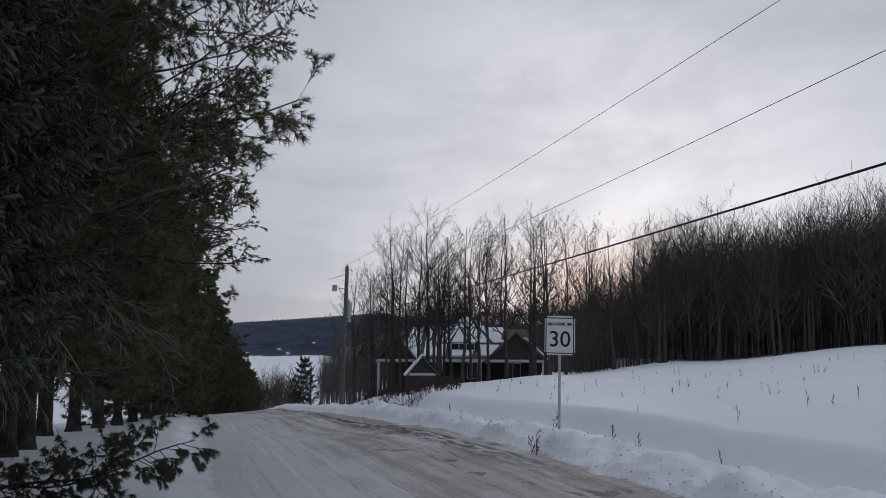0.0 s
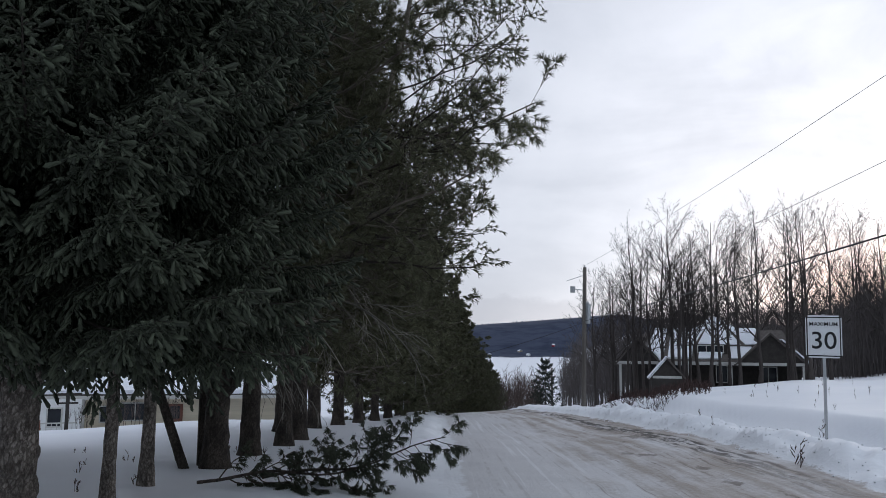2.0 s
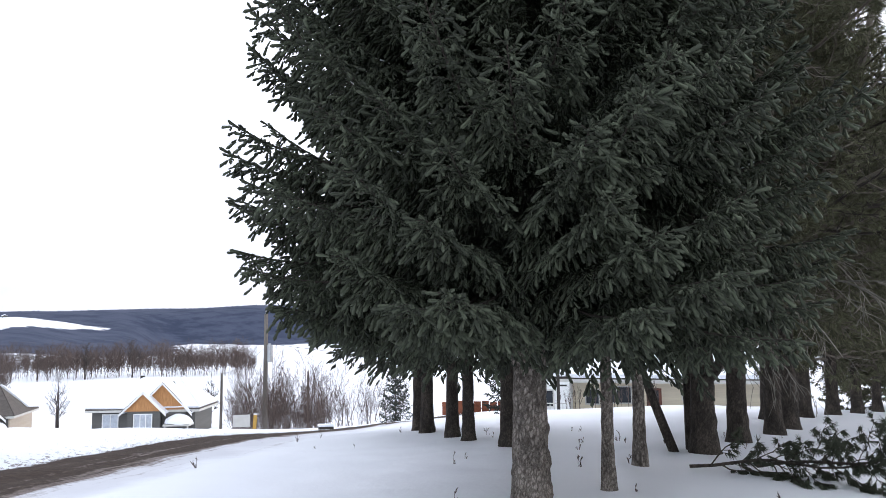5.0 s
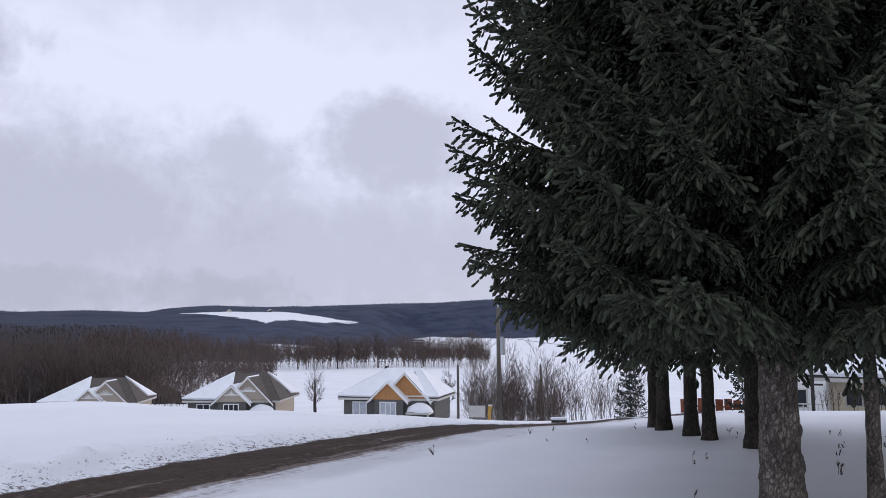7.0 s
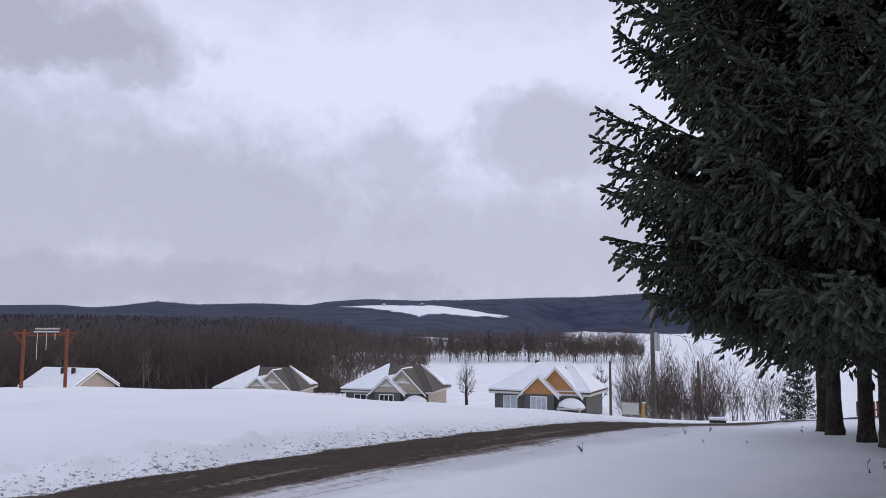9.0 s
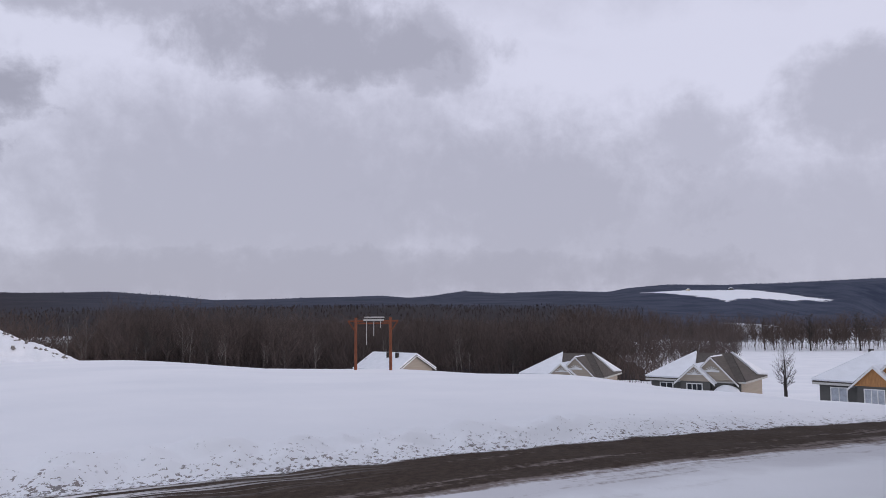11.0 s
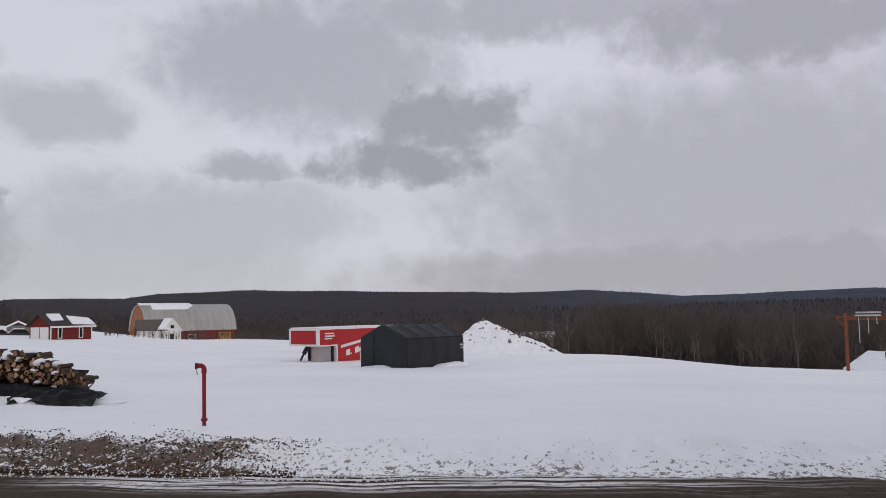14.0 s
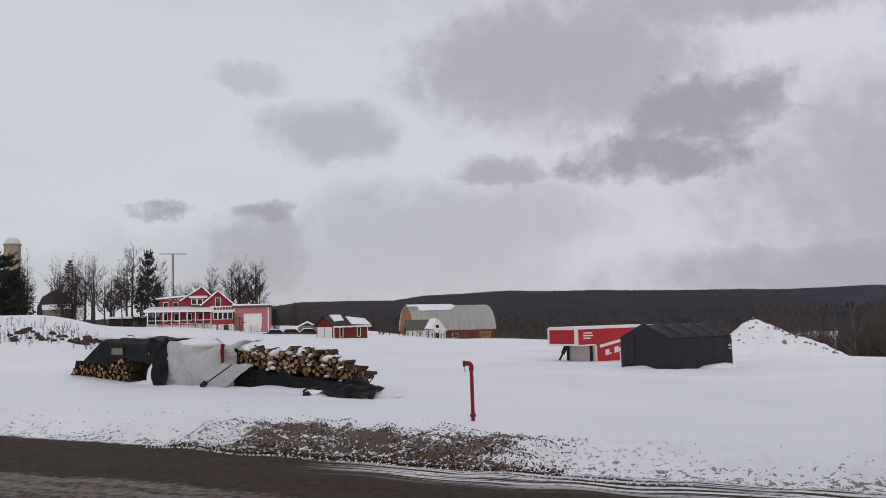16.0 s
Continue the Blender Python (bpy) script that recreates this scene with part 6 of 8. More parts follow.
# ---- roadside things ----
SIGNWHITE = plain("sign_white", (0.72, 0.73, 0.74), 0.4, vary=0.04)
SIGNBLACK = plain("sign_black", (0.015, 0.015, 0.017), 0.5, vary=0.1)
TARP = plain("black_tarp", (0.016, 0.017, 0.019), 0.45, vary=0.3, scale=2.0, relief=0.02)
TARPGREY = plain("charcoal_tarp", (0.032, 0.034, 0.036), 0.55, vary=0.25, scale=1.5, relief=0.02)
TARPPALE = plain("pale_tarp", (0.76, 0.75, 0.76), 0.6, vary=0.1, scale=1.5, relief=0.02)
TENTCLOTH = plain("grey_shelter_fabric", (0.058, 0.062, 0.070), 0.5, vary=0.18, scale=1.2, relief=0.015)
TRAILER_RED = plain("trailer_red", (0.42, 0.018, 0.022), 0.4, vary=0.1, scale=0.8)
PIPE_RED = plain("pipe_red", (0.22, 0.010, 0.018), 0.45, vary=0.2, scale=6.0)
PIPE_DARK = plain("dark_pipe_cap", (0.09, 0.008, 0.012), 0.5, vary=0.2, scale=6.0)
LOG_END = plain("log_ends", (0.27, 0.165, 0.095), 0.9, vary=0.45, scale=7.0, piece=0.6)
LOG_BARK = plain("log_bark", (0.055, 0.036, 0.027), 0.9, vary=0.4, scale=8.0)


def words(text, size, mat, parent, m, name="lettering"):
    cu = bpy.data.curves.new(name, "FONT")
    cu.body, cu.size, cu.align_x, cu.align_y, cu.extrude, cu.offset = text, size, "CENTER", "CENTER", 0.002, size * 0.005
    tmp = bpy.data.objects.new(name, cu)
    me = bpy.data.meshes.new_from_object(tmp)
    bpy.data.objects.remove(tmp)
    me.materials.clear()
    me.materials.append(mat)
    ob = new(name, me)
    ob.parent = parent
    ob.matrix_local = m
    return ob


def speed_sign():
    x, y = 1.95, 15.15
    ob = thing("speed_sign", "white speed limit sign on a galvanised steel post", "road sign", pose(x, y, gz(x, y), 0, 1.2, -7.6))
    top = 2.28 - gz(x, y)
    bm = shape((-0.027, 0.027, 0.0, 0.012, -0.5, top + 0.02), (-0.027, -0.017, 0.012, 0.035, -0.5, top + 0.02), (0.017, 0.027, 0.012, 0.035, -0.5, top + 0.02))
    part("post", bm, STEEL, ob)
    bm = bmesh.new()
    add_box(bm, -0.30, 0.30, -0.012, -0.004, top - 0.77, top)
    bmesh.ops.bevel(bm, geom=[e for e in bm.edges if abs(e.verts[0].co.y - e.verts[1].co.y) > 0.005], offset=0.045, segments=4, affect="EDGES")
    panel = part("panel", bm, SIGNWHITE, ob, "white panel with black border")
    z0, z1 = top - 0.75, top - 0.02
    part("border", shape((-0.283, 0.283, -0.016, -0.012, z0 + 0.006, z0 + 0.026), (-0.283, 0.283, -0.016, -0.012, z1 - 0.026, z1 - 0.006), (-0.283, -0.263, -0.016, -0.012, z0 + 0.026, z1 - 0.026), (0.263, 0.283, -0.016, -0.012, z0 + 0.026, z1 - 0.026)), SIGNBLACK, panel)
    words("MAXIMUM", 0.102, SIGNBLACK, panel, pose(0, -0.016, top - 0.16, 90, 0, 0))
    words("30", 0.44, SIGNBLACK, panel, pose(0, -0.016, top - 0.47, 90, 0, 0))
    for z in (top - 0.06, top - 0.70):
        part("bolt", add_rod(bmesh.new(), (0, -0.02, z), (0, -0.012, z), 0.012, 8), STEEL, panel)
    x, y = -13.2, 33.9
    ob = thing("road_sign", "grey-backed diamond road sign under the pines", "road sign", pose(x, y, gz(x, y), 0, 0, 30))
    part("post", shape((-0.03, 0.03, 0, 0.03, -0.3, 2.1)), STEEL, ob)
    bm = bmesh.new()
    add_prism(bm, [(0, 1.45), (0.38, 1.83), (0, 2.21), (-0.38, 1.83)], -0.02, -0.01)
    part("panel", bm, STEEL, ob)


speed_sign()
POLEWOOD = plain("pole_wood", (0.135, 0.120, 0.106), 0.9, vary=0.35, scale=3.0, relief=0.01, size=(1, 1, 8))


def utility_pole(b, r, low, high, label, gear=True, lean=0.0, thick=0.14):
    x, y = at(b, r)
    ob = thing("utility_pole", label, "utility pole", pose(x, y, low, 0, lean, b), "utility poles")
    h = high - low
    part("shaft", add_rod(bmesh.new(), (0, 0, -1.0), (0, 0, h), thick, 12, thick * 0.72), POLEWOOD, ob)
    if gear:
        can = part("transformer", add_rod(bmesh.new(), (0.24, -0.05, h * 0.60), (0.24, -0.05, h * 0.72), 0.17, 14), STEEL, ob)
        part("lid", add_rod(bmesh.new(), (0.24, -0.05, h * 0.72), (0.24, -0.05, h * 0.74), 0.19, 14), STEEL, can)
        part("bracket", shape((-0.05, 0.3, -0.04, 0.04, h * 0.735, h * 0.755)), STEEL, ob)
        part("insulator", add_rod(bmesh.new(), (0, 0, h), (0, 0, h + 0.18), 0.05, 8, 0.03), GREYTRIM, ob)
    return ob


main_pole = utility_pole(7.65, 53.6, -2.3, 7.15, "weathered wooden utility pole with transformer and lamp", True, 1.2, 0.165)
arm = part("lamp_arm", add_rod(add_rod(bmesh.new(), (-0.1, 0, 7.9), (-0.95, -0.1, 8.0), 0.03), (-0.1, 0, 8.9), (-1.2, -0.1, 8.5), 0.02), STEEL, main_pole)
part("lamp_head", shape((-0.95, -0.62, -0.12, 0.05, 7.72, 8.15)), STEEL, arm)
utility_pole(63.8, 47, -4.1, 2.9, "wooden utility pole with a transformer by the side road", True, 0.0, 0.15)
utility_pole(66.75, 62, -5.8, -1.15, "short dark wooden pole near the bungalow", False, 0.0, 0.12)
utility_pole(60.8, 60, -5.8, -1.0, "slim wooden pole among bare shrubs", False, 0.0, 0.10)
utility_pole(9.9, 98, -7.0, -0.6, "far wooden pole beside the descending road", False, 0.0, 0.13)
utility_pole(14.4, 120, -9.0, -3.0, "distant thin pole by the road", False, 0.0, 0.12)


def wire(name, label, ends, sag, r):
    (x0, y0, z0), (x1, y1, z1) = ends
    f = np.linspace(0, 1, 40)
    P = np.column_stack([x0 + (x1 - x0) * f, y0 + (y1 - y0) * f, z0 + (z1 - z0) * f - 4 * sag * f * (1 - f)])[None]
    tagged(mesh_object(name, *tubes(P, np.full((1, 40), r), 6), SIGNBLACK, None, True), label, "cable")


def on_line(s):
    """A place s metres back along the pole line beside the main road."""
    return -7.4 - DA[0] * s, 52.3 - DA[1] * s


wire("cable", "thick black telephone cable along the road", ((*on_line(0), 3.5), (*on_line(62), 5.05)), 0.25, 0.022)
wire("cable", "thin overhead power line", ((*on_line(0), 7.15), (*on_line(62), 8.7)), 0.45, 0.0065)
wire("cable", "thin overhead power line below the top line", ((*on_line(0), 4.7), (*on_line(62), 6.95)), 0.25, 0.0065)
wire("cable", "thin cable running down to the far pole", ((*on_line(0), 3.6), (*at(9.9, 98), -1.0)), 0.5, 0.016)
wire("cable", "thin cable crossing the road towards the pines", ((*on_line(0), 3.4), (-24, 46, -0.8)), 0.6, 0.014)
wire("cable", "service cable from the side road pole", ((*at(63.8, 47), 1.2), (*at(42.9, 60), -0.6)), 0.4, 0.012)
wire("cable", "service cable to the bungalow pole", ((*at(63.8, 47), 1.0), (*at(66.75, 62), -1.2)), 0.3, 0.012)

# board, marker post and box by the side road
x, y = at(65.4, 42)
ob = thing("notice_board", "small pale board on two posts beside the road", "sign", pose(x, y, gz(x, y) - 0.3, 0, 0, 65))
part("board", shape((-0.42, 0.42, -0.04, 0, 0.55, 1.15)), GREYTRIM, ob)
part("post", shape((-0.38, -0.32, 0, 0.05, -0.8, 1.1)), GREYWOOD, ob)
part("post", shape((0.32, 0.38, 0, 0.05, -0.8, 1.1)), GREYWOOD, ob)
x, y = at(64.55, 34)
ob = thing("marker_post", "yellow wooden marker post in the snow bank", "post", pose(x, y, gz(x, y), 0, 4, 64))
part("stake", shape((-0.07, 0.07, -0.05, 0.05, -0.8, 0.62)), plain("yellow_paint", (0.5, 0.30, 0.07), 0.7), ob)
part("cap", shape((-0.08, 0.08, -0.06, 0.06, 0.62, 0.66)), WHITE, ob)
x, y = at(59.6, 27)
ob = thing("crate", "dark wooden crate capped with snow", "crate", pose(x, y, gz(x, y) - 0.05, 0, 0, 62) @ Matrix.Scale(0.5, 4))
part("box", shape((-0.5, 0.5, 0, 0.6, -0.5, 0.28)), DARKWOOD, ob)
part("snow", shape((-0.56, 0.56, -0.06, 0.66, 0.28, 0.42)), CAP, ob, "", 0.05)
x, y = at(42.9, 41)
ob = thing("clothes_pole", "dark wooden clothes line post with cross arms", "post", pose(x, y, -2.6, 0, 0, 43))
part("shaft", shape((-0.08, 0.08, -0.08, 0.08, -0.6, 2.35)), DARKWOOD, ob)
part("arm", shape((-0.6, 0.6, -0.05, 0.05, 1.9, 2.0)), DARKWOOD, ob)
part("arm", shape((-0.45, 0.45, -0.05, 0.05, 1.5, 1.58)), DARKWOOD, ob)
x, y = at(47.8, 50)
ob = thing("fence", "low brown wooden fence behind the yard", "fence", pose(x, y, -3.4, 0, 0, 46))
for k in range(12):
    part("board", shape((-3 + 0.5 * k, -2.56 + 0.5 * k, -0.03, 0.03, -0.6, 0.75 + 0.04 * (k % 3))), RUST, ob)
part("rail", shape((-3, 3, 0.03, 0.09, 0.3, 0.4)), GREYWOOD, ob)

# ---- the field: swing frame, shelter, trailer, snow heap, standpipe ----
x, y = at(105.35, 43)
ob = thing("swing_frame", "orange timber swing frame standing in the snowfield", "swing", pose(x, y, -1.6, 0, 0, 105.35 - 4))
for px in (-0.95, 0.95):
    part("post", add_rod(bmesh.new(), (px, 0, -0.6), (px * 0.99, 0, 2.95), 0.085, 10, 0.075), RUST, ob)
    part("arm", shape((px - 0.42, px + 0.42, -0.05, 0.05, 2.72, 2.80)), RUST, ob)
    part("brace", add_rod(bmesh.new(), (px, -0.1, 2.2), (px + (0.4 if px > 0 else -0.4), -0.1, 2.75), 0.03, 6), RUST, ob)
part("beam", shape((-0.5, 0.6, -0.3, -0.22, 2.78, 2.86)), GREYTRIM, ob, "pale double cross beam")
part("beam", shape((-0.5, 0.6, 0.22, 0.30, 2.92, 3.0)), GREYTRIM, ob, "pale double cross beam")
part("tie", shape((-1.0, 1.0, -0.04, 0.04, 2.6, 2.68)), RUST, ob)
for px, ln in ((-0.35, 1.25), (0.05, 0.8), (0.42, 0.35)):
    part("rope", add_rod(bmesh.new(), (px, -0.2, 2.75), (px, -0.2, 2.75 - ln), 0.018, 5), GREYTRIM, ob)


def grid_sheet(nx, ny, f, mat, name, parent, label="", thick=0.0):
    """A cloth over a grid: f(a, b) with a and b from 0 to 1."""
    bm = bmesh.new()
    vs = [[bm.verts.new(f(i / nx, j / ny)) for j in range(ny + 1)] for i in range(nx + 1)]
    for i in range(nx):
        for j in range(ny):
            bm.faces.new((vs[i][j], vs[i + 1][j], vs[i + 1][j + 1], vs[i][j + 1])).smooth = True
    if thick:
        bmesh.ops.solidify(bm, geom=bm.faces[:], thickness=thick)
    return part(name, bm, mat, parent, label)


def car_shelter():
    x, y = at(136.4, 40.5)
    z = gz(x, y) - 0.05
    ob = thing("car_shelter", "dark grey fabric car shelter half sunk in snow", "shelter", pose(x, y, z, 0, 0, 136.4 + 48))
    Wd, L, He, Hr = 3.35, 4.7, 1.62, 2.28
    sect = [(0, -0.3), (-0.02, 0.6), (0.0, 1.4), (0.05, 1.56), (0.20, 1.66), (Wd * 0.5, Hr), (Wd - 0.20, 1.66), (Wd - 0.05, 1.56), (Wd, 1.4), (Wd + 0.02, 0.6), (Wd, -0.3)]

    def skin(a, b):
        k = b * (len(sect) - 1)
        i = min(int(k), len(sect) - 2)
        (p, pz), (q, qz) = sect[i], sect[i + 1]
        w = p + (q - p) * (k - i)
        zz = pz + (qz - pz) * (k - i)
        rib = abs(math.sin(a * math.pi * 4))
        n = noise.noise(Vector((a * 9, b * 11, 0.3)))
        sag = 0.035 * rib + 0.02 * n
        return (a * L, w + (sag if w < Wd / 2 else -sag) * (zz < 1.58), zz - (0.05 * rib + 0.015 * n) * (zz > 1.6))

    grid_sheet(40, 40, skin, TENTCLOTH, "cover", ob, "taut charcoal fabric over hoops", 0.02)

    def front(a, b):
        w = a * Wd
        top = 1.58 + (Hr - 1.58) * (1 - abs(2 * a - 1))
        return (-0.01 + 0.03 * noise.noise(Vector((a * 6, b * 5, 2))), w, -0.3 + (top + 0.3) * b)

    grid_sheet(24, 16, front, TENTCLOTH, "end_panel", ob, "", 0.015)
    part("zip", shape((-0.05, -0.03, 2.35, 2.40, -0.2, 1.75)), BLACK, ob)
    part("seam", shape((-0.06, L, -0.03, 0.0, 1.52, 1.56)), BLACK, ob)
    for k in range(5):
        p = k * L / 4
        bm = add_rod(bmesh.new(), (p, 0.16, 1.66), (p, Wd / 2, Hr + 0.015), 0.028, 6)
        add_rod(bm, (p, Wd / 2, Hr + 0.015), (p, Wd - 0.16, 1.66), 0.028, 6)
        part("hoop", bm, TENTCLOTH, ob)
    part("corner_seam", shape((-0.05, -0.02, -0.05, -0.02, -0.3, 1.56)), BLACK, ob)
    part("label_patch", shape((L - 0.35, L - 0.08, -0.05, -0.035, 1.02, 1.12), (L - 0.3, L - 0.1, -0.05, -0.035, 0.86, 0.94)), GREYTRIM, ob)
    bm = bmesh.new()
    bmesh.ops.create_icosphere(bm, subdivisions=3, radius=1, matrix=Matrix.Translation((-0.2, 2.0, -0.12)) @ Matrix.Diagonal((0.5, 1.3, 0.25, 1)))
    bmesh.ops.create_icosphere(bm, subdivisions=3, radius=1, matrix=Matrix.Translation((3.3, -0.2, -0.12)) @ Matrix.Diagonal((1.6, 0.5, 0.28, 1)))
    drift = part("snow_drift", heap_snow(bm, 7, 0.08), CAP, None)
    drift.matrix_basis = ob.matrix_basis
    tagged(drift, "low snow drift against the shelter's skirts", "snow", kind="stuff")


car_shelter()


def trailer():
    x, y = at(142.8, 53)
    z = 1.62 - 53 * math.tan(radians(3.25)) - 0.33
    ob = thing("trailer", "red gooseneck cargo trailer with white trim, parked in snow", "trailer", pose(x, y, z, 0, 0, 142.8 + 50) @ Matrix.Diagonal((1, 1, 1.08, 1)))
    Wd, L, top, mid = 2.5, 9.0, 2.35, 1.25
    body = bmesh.new()
    add_box(body, 2.0, L, 0, Wd, 0.15, top)
    add_box(body, 0.0, 2.0, 0.002, Wd - 0.002, mid, top - 0.002)
    part("body", body, TRAILER_RED, ob, "glossy red side panels")
    fr = shape((-0.05, 0, 0, Wd, top - 0.12, top), (-0.05, 0, 0, Wd, mid, mid + 0.12), (-0.05, 0, 0, 0.14, mid + 0.12, top - 0.12), (-0.05, 0, Wd - 0.14, Wd, mid + 0.12, top - 0.12))
    part("nose_frame", fr, WHITE, ob, "white frame round the nose")
    part("roof_rail", shape((0, L, -0.04, 0, top - 0.09, top + 0.03)), WHITE, ob)
    part("corner_trim", shape((0.0, 0.16, -0.03, 0.0, mid, top - 0.09)), WHITE, ob)
    part("front_wall", shape((1.94, 2.0, 0.0, Wd, 0.15, mid - 0.01)), WHITE, ob, "dull white lower front wall")
    part("belly_trim", shape((0.16, 2.0, -0.03, 0.0, mid - 0.02, mid + 0.06), (1.97, 2.08, -0.03, 0, 0.15, mid - 0.02)), WHITE, ob)
    for k, (zz, w) in enumerate(((2.02, 0.95), (1.86, 1.05), (1.70, 0.75))):
        part("lettering_bar", shape((0.7, 0.7 + w, -0.02, 0, zz - 0.04, zz + 0.04)), WHITE, ob)
    bm = bmesh.new()
    add_slab(bm, [(2.4, -0.02, 1.06), (6.6, -0.02, 1.60), (6.6, -0.02, 1.78), (2.4, -0.02, 1.24)], 0.015)
    part("stripe", bm, WHITE, ob, "slanting white stripe")
    for k, (w, h) in enumerate(((0.42, 0.42), (0.14, 0.12), (0.46, 0.44), (0.36, 0.3), (0.22, 0.3), (0.4, 0.34), (0.4, 0.34))):
        sx = 3.0 + 0.5 * k
        b0 = 0.55 + 0.128 * (sx - 3.0)
        bm = bmesh.new()
        add_slab(bm, [(sx, -0.02, b0), (sx + w, -0.02, b0 + 0.128 * w), (sx + w, -0.02, b0 + h), (sx, -0.02, b0 + h - 0.128 * w)], 0.012)
        part("lettering_bar", bm, WHITE, ob)
    part("landing_leg", shape((1.7, 1.84, 0.15, 0.3, -0.3, mid)), BLACK, ob)
    part("landing_leg", shape((1.7, 1.84, Wd - 0.3, Wd - 0.15, -0.3, mid)), BLACK, ob)
    part("coupler", add_rod(add_rod(bmesh.new(), (0.5, 1.3, mid), (0.3, 1.5, 0.75), 0.14, 10), (0.3, 1.5, 0.75), (0.1, 1.62, 0.35), 0.07, 8), BLACK, ob)
    for wx in (5.2, 6.3):
        w = part("wheel", add_rod(bmesh.new(), (wx, -0.03, 0.32), (wx, 0.25, 0.32), 0.38, 20), BLACK, ob)
        part("rim", add_rod(bmesh.new(), (wx, -0.05, 0.32), (wx, -0.03, 0.32), 0.2, 14), STEEL, w)
    part("wheel_arch", shape((4.6, 6.9, -0.05, 0, 0.62, 0.72), (4.6, 4.7, -0.05, 0, 0.15, 0.62), (6.8, 6.9, -0.05, 0, 0.15, 0.62)), WHITE, ob)
    part("snow", shape((0.05, L - 0.05, 0.05, Wd - 0.05, top, top + 0.07)), CAP, ob)


trailer()


def lump(name, label, x, y, z, size, seed, mat, rough=0.15, detail=4, cat="snow", top=None, **kw):
    bm = bmesh.new()
    bmesh.ops.create_icosphere(bm, subdivisions=detail, radius=1)
    for v in bm.verts:
        n = noise.fractal(v.co * 1.7 + Vector((seed, seed, 0)), 0.8, 2.1, 5)
        v.co *= 1 + rough * n
        v.co = Vector((v.co.x * size[0], v.co.y * size[1], v.co.z * size[2]))
    for f in bm.faces:
        f.smooth = True
    ob = part(name, bm, mat, None)
    ob.location = (x, y, z)
    return tagged(ob, label, cat, **kw)


def snow_heap():
    x, y = at(129.6, 75)
    base = 1.62 - 75 * math.tan(radians(2.9))
    n = 70
    g = np.linspace(-1, 1, n)
    gx, gy = np.meshgrid(g * 6.6, g * 6.0, indexing="ij")
    u = gx + 0.6 * wave(gx, gy, 5, 41)
    peak = np.where(u < -1.6, 1 - (-1.6 - u) / 4.2, 1 - (u + 1.6) / 6.6)
    h = 3.15 * np.clip(np.minimum(peak, 1.05 - np.abs(gy) / 5.2), -0.2, 0.96)
    h = h + (0.13 * wave(gx, gy, 1.6, 42) + 0.08 * wave(gx, gy, 0.6, 43)) * (h > 0)
    i, j = np.meshgrid(np.arange(n - 1), np.arange(n - 1), indexing="ij")
    q = (i * n + j).ravel()
    ob = mesh_object("snow_heap", np.column_stack([gx.ravel(), gy.ravel(), h.ravel()]), np.column_stack([q, q + n, q + n + 1, q + 1]), CAP, None, True)
    ob.matrix_basis = pose(x, y, base, 0, 0, 129.6)
    tagged(ob, "tall ploughed snow heap with dirty lumps", "snow", kind="stuff")
    rng = np.random.RandomState(5)
    V, F = shoot_shape(rng, 0, 0.5)
    V = V * [1, 1, 0.8]
    px, py = rng.uniform(-4, 5, 60), rng.uniform(-3.8, -0.4, 60)
    ii, jj = ((px / 6.6 + 1) / 2 * (n - 1)).astype(int), ((py / 6.0 + 1) / 2 * (n - 1)).astype(int)
    o = np.column_stack([px, py, h[ii, jj] + 0.02])
    v, f = stamp(V, F, o, rng.randn(60, 3) * [1, 0.3, 0.3], rng.uniform(0.15, 0.42, 60), rng)
    cl = mesh_object("dirt_clods", v, f, plain("grey_clods", (0.24, 0.22, 0.2), 0.9, vary=0.3))
    cl.matrix_basis = ob.matrix_basis
    tagged(cl, "grey frozen clods scattered on the snow heap", "clods", kind="stuff")


snow_heap()

x, y = at(150.80, 12.7)
ob = thing("standpipe", "red steel standpipe with a bent top in snow", "hydrant", pose(x, y, gz(x, y), 0, -0.6, 150.5))
part("pipe", add_rod(bmesh.new(), (0, 0, -0.4), (0, 0, 0.84), 0.030, 16), PIPE_RED, ob)
part("lower_flange", add_rod(bmesh.new(), (0, 0, 0.07), (0, 0, 0.11), 0.05, 16), PIPE_RED, ob)
part("collar", add_rod(bmesh.new(), (0, 0, 0.80), (0, 0, 0.86), 0.040, 16), PIPE_RED, ob)
bend = [(-0.055 + 0.055 * math.cos(radians(k * 11.25)), 0.0, 0.86 + 0.055 * math.sin(radians(k * 11.25))) for k in range(9)] + [(-0.10, 0.0, 0.915)]
elbow = mesh_object("elbow", *tubes(np.array(bend)[None], np.full((1, 10), 0.038), 14), PIPE_RED, ob, True)
part("outlet_cap", add_rod(bmesh.new(), (-0.095, 0, 0.915), (-0.135, 0, 0.915), 0.048, 16), PIPE_DARK, ob, "dark capped outlet")
part("hook", add_rod(bmesh.new(), (-0.115, 0, 0.87), (-0.10, 0, 0.78), 0.008, 6), STEEL, ob)


